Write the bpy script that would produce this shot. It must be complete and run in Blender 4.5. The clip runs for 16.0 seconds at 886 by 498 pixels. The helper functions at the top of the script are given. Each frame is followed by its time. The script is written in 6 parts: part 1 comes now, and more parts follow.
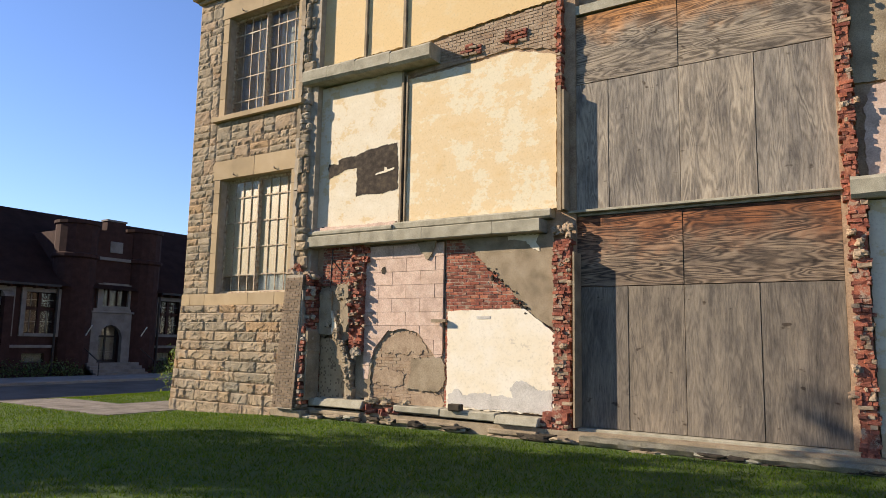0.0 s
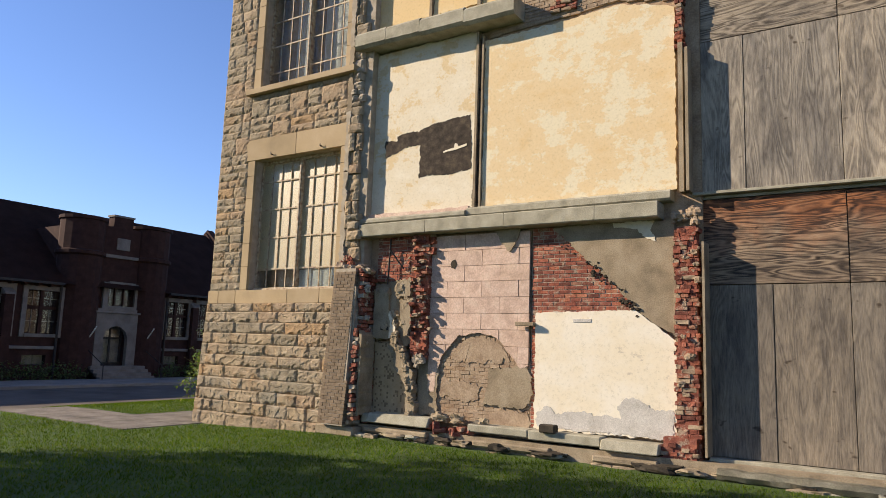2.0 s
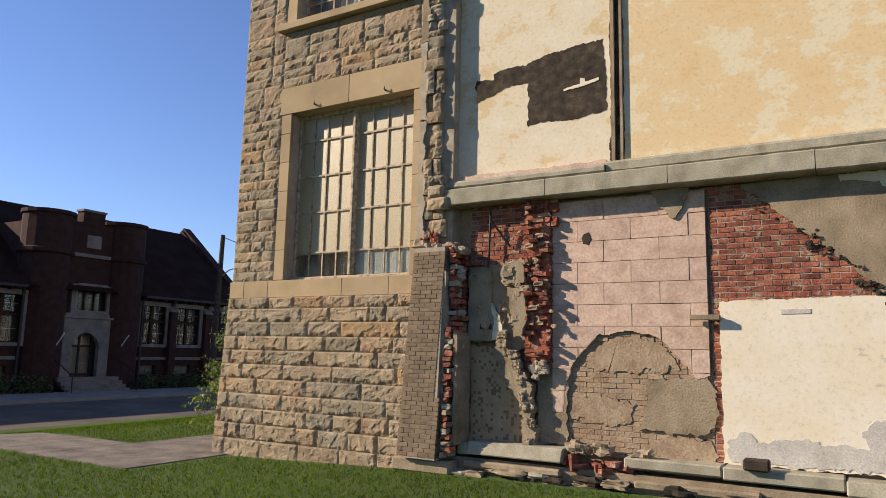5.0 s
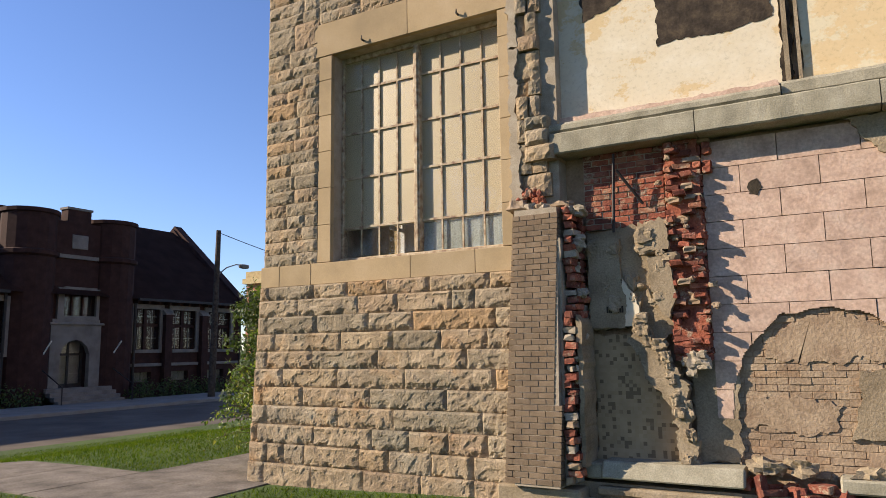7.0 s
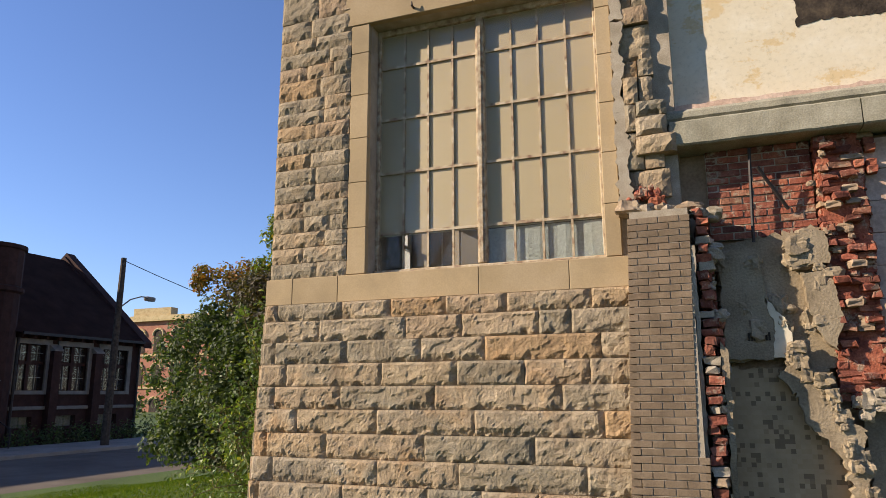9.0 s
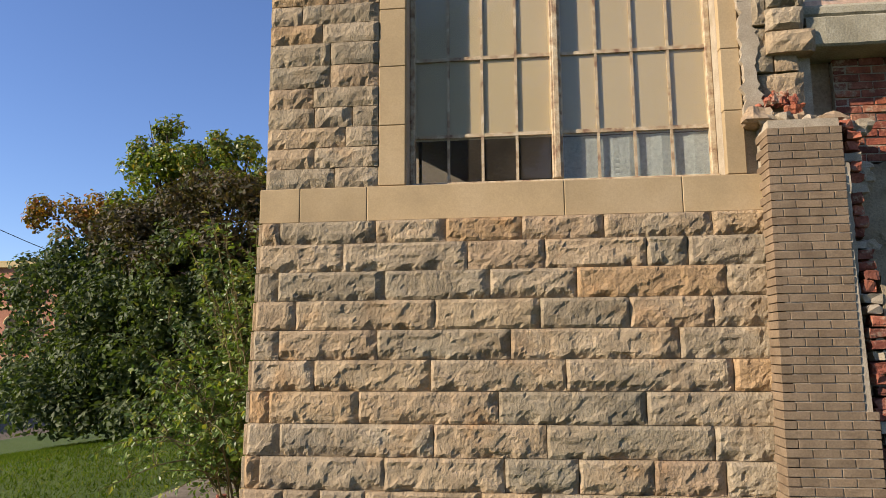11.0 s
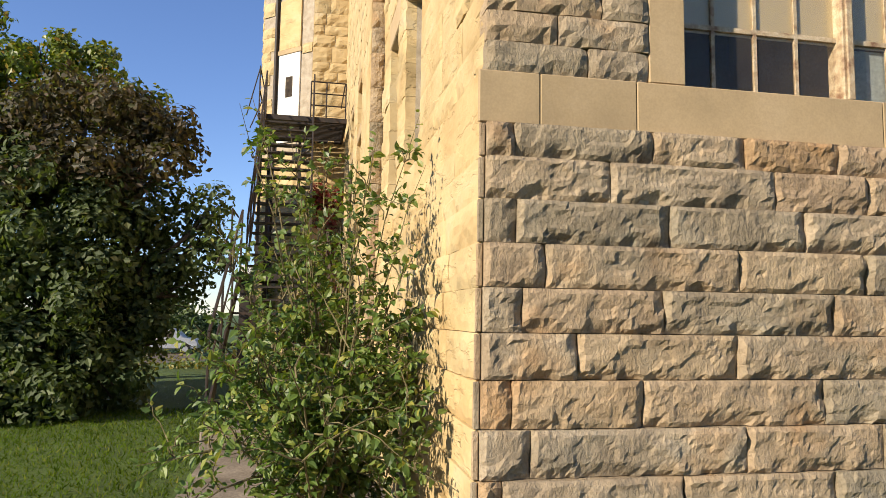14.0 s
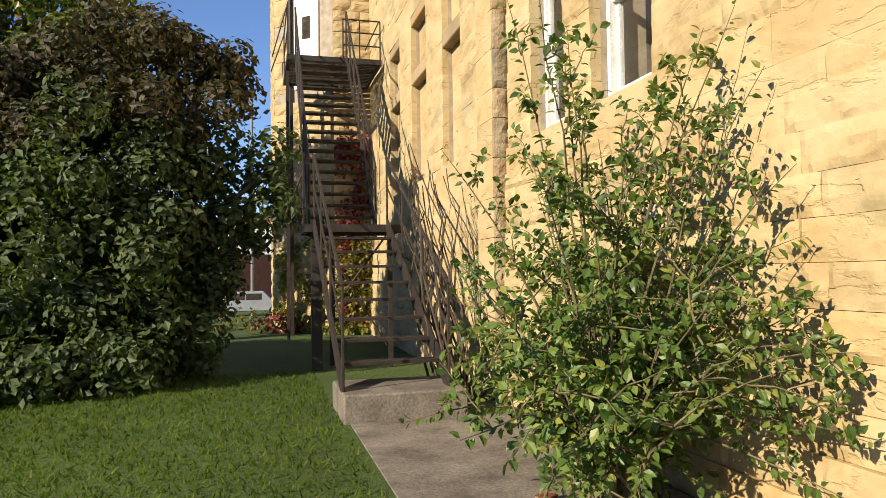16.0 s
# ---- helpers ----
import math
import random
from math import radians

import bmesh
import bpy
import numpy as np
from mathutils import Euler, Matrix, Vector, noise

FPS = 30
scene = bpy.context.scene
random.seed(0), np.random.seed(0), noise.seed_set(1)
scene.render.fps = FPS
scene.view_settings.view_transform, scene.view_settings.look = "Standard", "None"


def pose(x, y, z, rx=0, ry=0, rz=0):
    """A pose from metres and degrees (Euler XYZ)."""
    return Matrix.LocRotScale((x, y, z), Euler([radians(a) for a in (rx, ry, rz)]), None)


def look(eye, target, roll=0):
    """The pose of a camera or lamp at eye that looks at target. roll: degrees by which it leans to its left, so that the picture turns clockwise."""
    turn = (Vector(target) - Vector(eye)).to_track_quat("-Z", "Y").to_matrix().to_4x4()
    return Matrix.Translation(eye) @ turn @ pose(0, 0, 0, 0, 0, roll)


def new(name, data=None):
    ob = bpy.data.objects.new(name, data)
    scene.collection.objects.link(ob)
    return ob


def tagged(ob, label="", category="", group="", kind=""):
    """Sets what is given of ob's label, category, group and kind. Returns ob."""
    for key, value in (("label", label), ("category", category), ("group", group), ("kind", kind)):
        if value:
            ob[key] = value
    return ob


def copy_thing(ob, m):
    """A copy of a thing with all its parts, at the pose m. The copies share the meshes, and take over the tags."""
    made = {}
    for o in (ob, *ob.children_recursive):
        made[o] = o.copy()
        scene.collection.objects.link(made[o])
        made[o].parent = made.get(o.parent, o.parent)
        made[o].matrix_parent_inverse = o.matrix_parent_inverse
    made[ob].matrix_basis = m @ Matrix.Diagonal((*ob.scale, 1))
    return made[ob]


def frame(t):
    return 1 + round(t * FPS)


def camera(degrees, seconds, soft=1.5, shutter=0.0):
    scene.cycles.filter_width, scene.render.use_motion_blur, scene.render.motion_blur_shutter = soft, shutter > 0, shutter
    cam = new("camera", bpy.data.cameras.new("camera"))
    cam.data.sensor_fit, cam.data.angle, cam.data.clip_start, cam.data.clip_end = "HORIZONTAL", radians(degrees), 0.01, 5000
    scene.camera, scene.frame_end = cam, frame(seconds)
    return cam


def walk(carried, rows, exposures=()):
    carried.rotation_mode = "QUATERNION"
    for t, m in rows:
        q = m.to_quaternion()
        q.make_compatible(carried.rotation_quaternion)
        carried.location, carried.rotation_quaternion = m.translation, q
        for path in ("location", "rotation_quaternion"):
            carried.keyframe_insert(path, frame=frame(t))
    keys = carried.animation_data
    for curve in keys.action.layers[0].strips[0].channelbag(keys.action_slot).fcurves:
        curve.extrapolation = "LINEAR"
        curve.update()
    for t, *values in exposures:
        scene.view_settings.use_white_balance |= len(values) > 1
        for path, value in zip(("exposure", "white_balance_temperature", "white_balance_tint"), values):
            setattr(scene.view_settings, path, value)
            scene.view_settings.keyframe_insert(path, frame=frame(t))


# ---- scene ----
cam = camera(64.3, 16.0, soft=0.85)
METRES, EYE, TILT, LEAN, TURN = 17.0, 1.6, 0.0, 0.0, 33.3
ROWS = [
    (0.0, 0.0, 0.0, 0.0, -0.14, 7.37, -1.11),
    (0.5, -0.0188, 0.0292, 0.0007, 1.15, 7.06, -1.78),
    (1.0, -0.0359, 0.0592, 0.0011, 2.54, 6.97, -2.16),
    (1.5, -0.0559, 0.0877, -0.0033, 3.12, 7.77, -2.37),
    (2.0, -0.0736, 0.1156, -0.0024, -0.24, 7.93, -1.93),
    (2.5, -0.0921, 0.1449, -0.0035, -1.06, 8.9, -2.26),
    (3.0, -0.11, 0.1757, -0.0038, -1.63, 9.09, -2.02),
    (5.5, -0.199, 0.3225, -0.0054, -3.16, 7.59, -0.72),
    (6.0, -0.2147, 0.3554, -0.0049, -2.87, 6.67, 0.52),
    (6.5, -0.2305, 0.3875, -0.0056, -2.85, 7.29, 0.91),
    (7.0, -0.2452, 0.4179, -0.0057, -3.66, 7.98, 0.81),
    (7.5, -0.2659, 0.4438, -0.0069, -4.27, 7.64, 0.21),
    (8.0, -0.2859, 0.4703, -0.0085, -5.88, 7.87, -0.34),
    (8.5, -0.3066, 0.4961, -0.0083, -7.77, 9.98, -0.33),
    (9.0, -0.3293, 0.5205, -0.0107, -12.34, 11.63, 0.19),
    (9.5, -0.3528, 0.5481, -0.0133, -14.94, 10.66, 0.4),
    (12.0, -0.4288, 0.6922, -0.0153, -32.5, 5.73, -0.21),
    (12.5, -0.4406, 0.7216, -0.0151, -33.79, 4.13, -0.72),
    (13.0, -0.4491, 0.7495, -0.0159, -37.48, 5.17, -1.03),
    (13.5, -0.4626, 0.7767, -0.0151, -41.18, 5.18, -0.63),
    (14.0, -0.478, 0.8015, -0.0144, -44.31, 5.49, -0.83),
    (14.5, -0.4923, 0.8277, -0.0145, -46.97, 5.73, -0.88),
    (15.0, -0.5081, 0.8542, -0.0177, -47.64, 5.19, -0.2),
    (15.5, -0.5155, 0.8822, -0.0195, -47.56, 3.14, 0.6),
    (16.0, -0.5229, 0.9101, -0.0202, -48.1, 2.06, 0.76),
]
walk(cam, [(t, pose(0, 0, EYE, TILT, LEAN, TURN) @ pose(METRES * x, METRES * y, METRES * z, 90 + pitch, roll, yaw)) for t, x, y, z, yaw, pitch, roll in ROWS],
     [(0.0, 0.96, 6500, 13), (0.5, 0.87, 6500, 13), (1.5, 0.86, 6500, 13), (3.0, 0.76, 6500, 14), (5.5, 0.68, 6500, 14), (6.0, 0.74, 6500, 14), (6.5, 0.86, 6500, 14), (7.0, 0.88, 6500, 14), (8.5, 0.9, 6500, 14), (9.5, 0.78, 6500, 14), (12.0, 0.9, 6500, 12), (13.0, 0.98, 6500, 11), (14.0, 0.9, 6500, 10), (14.5, 0.82, 6500, 10), (15.5, 0.76, 6500, 9), (16.0, 0.84, 6500, 8)])

# ---- world, sun ----
SUN_EL, SUN_AZ = 26.0, 63.0          # height, and turn from the -y direction towards -x
sx, sy = -math.sin(radians(SUN_AZ)), -math.cos(radians(SUN_AZ))
world = bpy.data.worlds.new("sky")
scene.world = world
world.use_nodes = True
wn = world.node_tree.nodes
sky = wn.new("ShaderNodeTexSky")
sky.sky_type = "NISHITA"
sky.sun_disc = False
sky.sun_elevation = radians(SUN_EL)
sky.sun_rotation = math.atan2(sx, sy)
sky.air_density, sky.dust_density, sky.ozone_density = 1.0, 0.0, 2.0
wn["Background"].inputs["Strength"].default_value = 0.078
tone = wn.new("ShaderNodeMix")
tone.data_type, tone.blend_type = "RGBA", "MULTIPLY"
tone.inputs[0].default_value = 1.0
tone.inputs[7].default_value = (0.88, 0.98, 1.28, 1.0)
world.node_tree.links.new(sky.outputs["Color"], tone.inputs[6])
world.node_tree.links.new(tone.outputs[2], wn["Background"].inputs["Color"])
sun = new("sun", bpy.data.lights.new("sun", "SUN"))
sun.data.energy, sun.data.angle, sun.data.color = 4.6, radians(0.5), (1.0, 0.86, 0.66)
sun.matrix_world = look((sx * 40, sy * 40, 40 * math.tan(radians(SUN_EL))), (0, 0, 0))


# ---- materials ----
class Nodes:
    """Short hand for building one node material."""

    def __init__(self, name, rough=0.85, metal=0.0):
        self.m = bpy.data.materials.new(name)
        self.m.use_nodes = True
        self.t = self.m.node_tree
        self.b = self.t.nodes["Principled BSDF"]
        self.b.inputs["Roughness"].default_value = rough
        self.b.inputs["Metallic"].default_value = metal
        self.geo = self.t.nodes.new("ShaderNodeNewGeometry")

    def put(self, kind, **values):
        n = self.t.nodes.new(kind)
        for k, v in values.items():
            n.inputs[k].default_value = v
        return n

    def link(self, a, b):
        self.t.links.new(a, b)

    def place(self, scale=(1, 1, 1)):
        n = self.put("ShaderNodeVectorMath")
        n.operation = "MULTIPLY"
        n.inputs[1].default_value = scale
        self.link(self.geo.outputs["Position"], n.inputs[0])
        return n.outputs[0]

    def noise(self, scale, detail=4, rough=0.55, stretch=(1, 1, 1), distort=0.0):
        n = self.put("ShaderNodeTexNoise", Scale=scale, Detail=detail, Roughness=rough, Distortion=distort)
        self.link(self.place(stretch), n.inputs["Vector"])
        return n.outputs["Fac"]

    def ramp(self, fac, stops):
        n = self.put("ShaderNodeValToRGB")
        el = n.color_ramp.elements
        while len(el) < len(stops):
            el.new(0.5)
        for e, (p, c) in zip(el, stops):
            e.position = p
            e.color = (*c, 1)
        self.link(fac, n.inputs[0])
        return n.outputs["Color"]

    def mix(self, fac, a, b, blend="MIX"):
        n = self.put("ShaderNodeMix")
        n.data_type, n.blend_type = "RGBA", blend
        for v, s in ((fac, n.inputs[0]), (a, n.inputs[6]), (b, n.inputs[7])):
            if isinstance(v, (int, float)):
                s.default_value = v
            elif isinstance(v, tuple):
                s.default_value = (*v, 1)
            else:
                self.link(v, s)
        return n.outputs[2]

    def math(self, op, a, b=0.0):
        n = self.put("ShaderNodeMath")
        n.operation = op
        for v, s in ((a, n.inputs[0]), (b, n.inputs[1])):
            if isinstance(v, (int, float)):
                s.default_value = v
            else:
                self.link(v, s)
        return n.outputs[0]

    def bump(self, height, strength=0.3, distance=0.01):
        n = self.put("ShaderNodeBump", Strength=strength, Distance=distance)
        self.link(height, n.inputs["Height"])
        self.link(n.outputs["Normal"], self.b.inputs["Normal"])

    def each(self):
        n = self.put("ShaderNodeObjectInfo")
        return n.outputs["Random"]

    def colour(self, c):
        self.link(c, self.b.inputs["Base Color"])
        return self.m


def rough_mat(name, dark, mid, light, scale=6.0, fine=60.0, rough=0.88, bump=0.4, vary=0.0, tint=(1, 0.8, 0.6), metal=0.0, dist=0.008, grain=0.72):
    """Mineral or painted surface: broad patches, fine grain, and some change from piece to piece."""
    n = Nodes(name, rough, metal)
    if rough > 0.8:
        n.b.inputs["Specular IOR Level"].default_value = 0.2
    a, b = n.noise(scale, 5), n.noise(fine, 3)
    c = n.ramp(a, [(0.3, dark), (0.5, mid), (0.72, light)])
    g = n.ramp(b, [(0.25, (grain, grain, grain)), (0.7, (1.4 - 0.4 * grain,) * 3)])
    c = n.mix(1.0, c, g, "MULTIPLY")
    if vary:
        v = n.ramp(n.each(), [(0.0, (1 - vary, 1 - vary, 1 - vary)), (0.45, (1, 1, 1)), (0.88, (1 + vary * 0.5, 1 + vary * 0.4, 1 + vary * 0.3)), (0.96, tint)])
        c = n.mix(1.0, c, v, "MULTIPLY")
    n.bump(n.math("ADD", n.math("MULTIPLY", a, 0.6), b), bump, dist)
    return n.colour(c)




def split_stone():
    """Rock-faced sandstone: fine sandy grain, iron stains, and a hue of its own for every block."""
    n = Nodes("rock_faced_sandstone", 0.92)
    n.b.inputs["Specular IOR Level"].default_value = 0.15
    a, b = n.noise(4.5, 6, 0.6), n.noise(55, 5, 0.7)
    c = n.ramp(a, [(0.28, (0.24, 0.192, 0.134)), (0.5, (0.36, 0.29, 0.2)), (0.72, (0.44, 0.362, 0.258))])
    rust = n.ramp(n.noise(2.3, 5, 0.6), [(0.56, (1, 1, 1)), (0.7, (1.04, 0.9, 0.76))])
    grey = n.ramp(n.noise(1.7, 4, 0.6, (1, 1, 2)), [(0.36, (0.86, 0.9, 0.94)), (0.46, (1, 1, 1))])
    c = n.mix(1.0, n.mix(1.0, c, rust, "MULTIPLY"), grey, "MULTIPLY")
    c = n.mix(1.0, c, n.ramp(b, [(0.25, (0.6, 0.6, 0.6)), (0.5, (1, 1, 1)), (0.75, (1.12, 1.12, 1.12))]), "MULTIPLY")
    v = n.ramp(n.each(), [(0.0, (0.8, 0.82, 0.82)), (0.22, (0.92, 0.92, 0.9)), (0.45, (1, 1, 1)), (0.66, (1.06, 1.0, 0.93)), (0.8, (0.98, 0.88, 0.82)), (0.93, (1.03, 0.99, 0.92)), (0.98, (1.1, 0.92, 0.74))])
    c = n.mix(1.0, c, v, "MULTIPLY")
    n.bump(n.math("ADD", n.math("MULTIPLY", n.noise(26, 6, 0.7, (1.5, 1, 0.7)), 1.2), n.math("MULTIPLY", b, 0.6)), 0.9, 0.015)
    return n.colour(c)


STONE = split_stone()
SMOOTH = rough_mat("dressed_sandstone", (0.31, 0.235, 0.14), (0.40, 0.30, 0.175), (0.45, 0.345, 0.215), 1.6, 90, vary=0.1, tint=(0.95, 0.85, 0.7), bump=0.12, grain=0.88)


def side_stone():
    """Pale sandstone with soft blotches, spalled layers, grey patches and small dark chips."""
    n = Nodes("pale_side_sandstone", 0.92)
    n.b.inputs["Specular IOR Level"].default_value = 0.15
    bed = n.noise(2.2, 7, 0.62, (1, 0.7, 1.3), 0.4)
    c = n.ramp(bed, [(0.28, (0.37, 0.265, 0.13)), (0.42, (0.45, 0.342, 0.182)), (0.58, (0.515, 0.405, 0.228)), (0.75, (0.5, 0.42, 0.275))])
    grey = n.ramp(n.noise(1.2, 5, 0.62, (1, 0.7, 1.5)), [(0.56, (1, 1, 1)), (0.63, (0.78, 0.81, 0.83))])
    c = n.mix(1.0, c, grey, "MULTIPLY")
    v = n.ramp(n.each(), [(0.0, (0.9, 0.87, 0.82)), (0.35, (1, 0.98, 0.95)), (0.6, (1, 1, 1)), (0.85, (1.04, 0.96, 0.86)), (1.0, (1.05, 1.05, 1.02))])
    c = n.mix(1.0, c, v, "MULTIPLY")
    spall = n.ramp(n.noise(2.0, 7, 0.6, (1, 0.6, 1.6), 0.3), [(0.5, (1, 1, 1)), (0.525, (0.35, 0.35, 0.35)), (0.62, (0.4, 0.4, 0.4)), (0.66, (0.75, 0.75, 0.75))])
    chip = n.ramp(n.noise(6.5, 3, 0.5, (1, 0.7, 1.5)), [(0.24, (0, 0, 0)), (0.3, (1, 1, 1))])
    h = n.math("ADD", n.math("MULTIPLY", spall, 0.35), n.math("ADD", n.math("MULTIPLY", chip, 0.7), n.math("ADD", n.math("MULTIPLY", n.noise(14, 5, 0.65), 0.35), n.math("MULTIPLY", n.noise(60, 3), 0.1))))
    n.bump(h, 0.9, 0.02)
    return n.colour(c)


SIDE = side_stone()
MORTAR = rough_mat("lime_mortar", (0.30, 0.25, 0.18), (0.38, 0.32, 0.24), (0.45, 0.39, 0.3), 8, 120, bump=0.4)
CEMENT = rough_mat("grey_cement", (0.2, 0.155, 0.1), (0.295, 0.232, 0.152), (0.37, 0.3, 0.205), 3.5, 60, bump=0.55, dist=0.012)
CONCRETE = rough_mat("worn_concrete", (0.25, 0.228, 0.165), (0.34, 0.312, 0.23), (0.42, 0.387, 0.295), 5, 80, bump=0.4)
PATHMAT = rough_mat("path_concrete", (0.11, 0.094, 0.076), (0.195, 0.168, 0.137), (0.27, 0.236, 0.196), 2.6, 45, bump=0.6, grain=0.6)
TANBRICK = rough_mat("tan_brick", (0.17, 0.123, 0.081), (0.222, 0.163, 0.107), (0.27, 0.2, 0.135), 7, 90, vary=0.16, tint=(0.85, 0.82, 0.8), bump=0.4)


def red_brick():
    """Red brick, every brick its own red, with smears of old mortar and soot."""
    n = Nodes("red_brick", 0.9)
    n.b.inputs["Specular IOR Level"].default_value = 0.2
    a, b = n.noise(11, 5), n.noise(60, 3)
    c = n.ramp(a, [(0.3, (0.18, 0.058, 0.04)), (0.5, (0.29, 0.096, 0.06)), (0.72, (0.38, 0.16, 0.105))])
    c = n.mix(1.0, c, n.ramp(n.each(), [(0.0, (0.45, 0.48, 0.52)), (0.3, (0.85, 0.85, 0.88)), (0.6, (1.05, 1, 1)), (0.88, (1.25, 1.2, 1.05)), (1.0, (1.0, 1.5, 1.5))]), "MULTIPLY")
    c = n.mix(n.ramp(n.noise(7.5, 6, 0.7), [(0.55, (0, 0, 0)), (0.63, (0.85, 0.85, 0.85))]), c, (0.36, 0.28, 0.2))
    c = n.mix(1.0, c, n.ramp(b, [(0.25, (0.65, 0.65, 0.65)), (0.7, (1.1, 1.1, 1.1))]), "MULTIPLY")
    n.bump(n.math("ADD", n.math("MULTIPLY", a, 0.6), b), 0.8, 0.01)
    return n.colour(c)


REDBRICK = red_brick()
DIRTYBRICK = rough_mat("plaster_stained_brick", (0.25, 0.172, 0.112), (0.34, 0.25, 0.166), (0.42, 0.322, 0.22), 5, 45, vary=0.06, tint=(1.0, 0.94, 0.88), bump=0.9)
PINK = rough_mat("pink_glazed_block", (0.40, 0.275, 0.205), (0.525, 0.37, 0.282), (0.6, 0.455, 0.36), 5.5, 40, vary=0.08, tint=(0.96, 0.95, 0.92), bump=0.4, rough=0.7)
IRON = rough_mat("rusty_black_iron", (0.014, 0.010, 0.009), (0.022, 0.016, 0.013), (0.05, 0.028, 0.018), 9, 80, rough=0.65, bump=0.3)
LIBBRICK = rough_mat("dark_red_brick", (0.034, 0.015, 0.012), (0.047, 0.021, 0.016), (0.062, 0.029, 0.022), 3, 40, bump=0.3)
LIBSTONE = rough_mat("grey_limestone", (0.15, 0.13, 0.11), (0.2, 0.175, 0.15), (0.25, 0.22, 0.19), 2, 40, bump=0.3)
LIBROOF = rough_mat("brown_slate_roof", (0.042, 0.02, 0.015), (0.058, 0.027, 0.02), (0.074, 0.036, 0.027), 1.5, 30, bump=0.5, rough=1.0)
ASPHALT = rough_mat("asphalt", (0.095, 0.076, 0.058), (0.13, 0.106, 0.083), (0.17, 0.14, 0.11), 0.8, 90, bump=0.4)
SIDEWALK = rough_mat("street_concrete", (0.2, 0.175, 0.15), (0.27, 0.24, 0.205), (0.33, 0.295, 0.255), 0.9, 50, bump=0.3)
WHITEPAINT = rough_mat("white_paint", (0.66, 0.64, 0.58), (0.78, 0.76, 0.70), (0.82, 0.81, 0.76), 3, 60, rough=0.5, bump=0.1)
FRAMEPAINT = rough_mat("peeling_cream_paint", (0.19, 0.1, 0.055), (0.42, 0.32, 0.2), (0.58, 0.49, 0.35), 16, 120, rough=0.7, bump=0.5)
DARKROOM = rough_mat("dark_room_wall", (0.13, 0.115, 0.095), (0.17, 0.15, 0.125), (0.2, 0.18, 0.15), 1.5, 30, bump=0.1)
BLIND = rough_mat("cream_roller_blind", (0.40, 0.32, 0.175), (0.44, 0.352, 0.195), (0.47, 0.38, 0.215), 0.6, 50, bump=0.0, grain=0.96, rough=0.42)
BLIND.node_tree.nodes["Principled BSDF"].inputs["Specular IOR Level"].default_value = 1.0
BLIND.node_tree.nodes["Principled BSDF"].inputs["IOR"].default_value = 1.65
BARE = rough_mat("bare_grey_plaster", (0.42, 0.39, 0.34), (0.52, 0.485, 0.43), (0.58, 0.55, 0.49), 5, 60, bump=0.3)
CURTAIN = rough_mat("pale_curtain", (0.52, 0.57, 0.53), (0.6, 0.66, 0.62), (0.66, 0.72, 0.68), 3, 40, bump=0.1)
TAR = rough_mat("black_mastic", (0.022, 0.017, 0.013), (0.05, 0.038, 0.028), (0.10, 0.075, 0.05), 9, 50, bump=0.6)
BARK = rough_mat("bark", (0.04, 0.03, 0.022), (0.075, 0.057, 0.042), (0.11, 0.085, 0.065), 9, 60, bump=0.8)
STEM = rough_mat("green_brown_stem", (0.10, 0.085, 0.045), (0.16, 0.135, 0.07), (0.2, 0.17, 0.095), 20, 90, bump=0.3)
# dark tone for rubble, and for shade painted on a block, hole and pits
SOIL_SHADE = rough_mat("dark_soil_and_shade", (0.03, 0.024, 0.017), (0.05, 0.04, 0.028), (0.075, 0.06, 0.042), 6, 50, bump=0.8)


def plaster_mat(name, base, patch, under, lo=0.46, hi=0.54, scale=1.7):
    """Painted plaster with flaked patches that show an older coat."""
    n = Nodes(name, 0.8)
    a = n.noise(scale, 9, 0.7, (0.9, 1, 1.2))
    b = n.noise(scale * 0.45, 3)
    c = n.ramp(n.math("ADD", n.math("MULTIPLY", a, 0.7), n.math("MULTIPLY", b, 0.3)), [(lo, base), (lo + (hi - lo) * 0.45, patch), (hi, patch), (hi + 0.13, under)])
    g = n.ramp(n.noise(26, 6, 0.7), [(0.3, (0.8, 0.79, 0.76)), (0.45, (1.0, 1.0, 1.0)), (0.7, (1.05, 1.05, 1.05))])
    n.bump(n.math("ADD", a, n.math("MULTIPLY", n.noise(70, 3), 0.3)), 0.3, 0.012)
    return n.colour(n.mix(1.0, c, g, "MULTIPLY"))


YELLOW = plaster_mat("yellow_flaking_plaster", (0.64, 0.56, 0.385), (0.62, 0.475, 0.27), (0.6, 0.43, 0.215), 0.455, 0.55, 3.2)
YELLOWTOP = plaster_mat("yellow_plaster", (0.60, 0.46, 0.24), (0.60, 0.43, 0.20), (0.62, 0.50, 0.3), 0.40, 0.52, 1.1)
CREAM = plaster_mat("cream_white_plaster", (0.57, 0.44, 0.25), (0.62, 0.545, 0.4), (0.66, 0.6, 0.47), 0.43, 0.51, 3.2)
WHITE = plaster_mat("white_plaster", (0.50, 0.43, 0.33), (0.68, 0.595, 0.44), (0.7, 0.635, 0.51), 0.39, 0.45, 2.2)


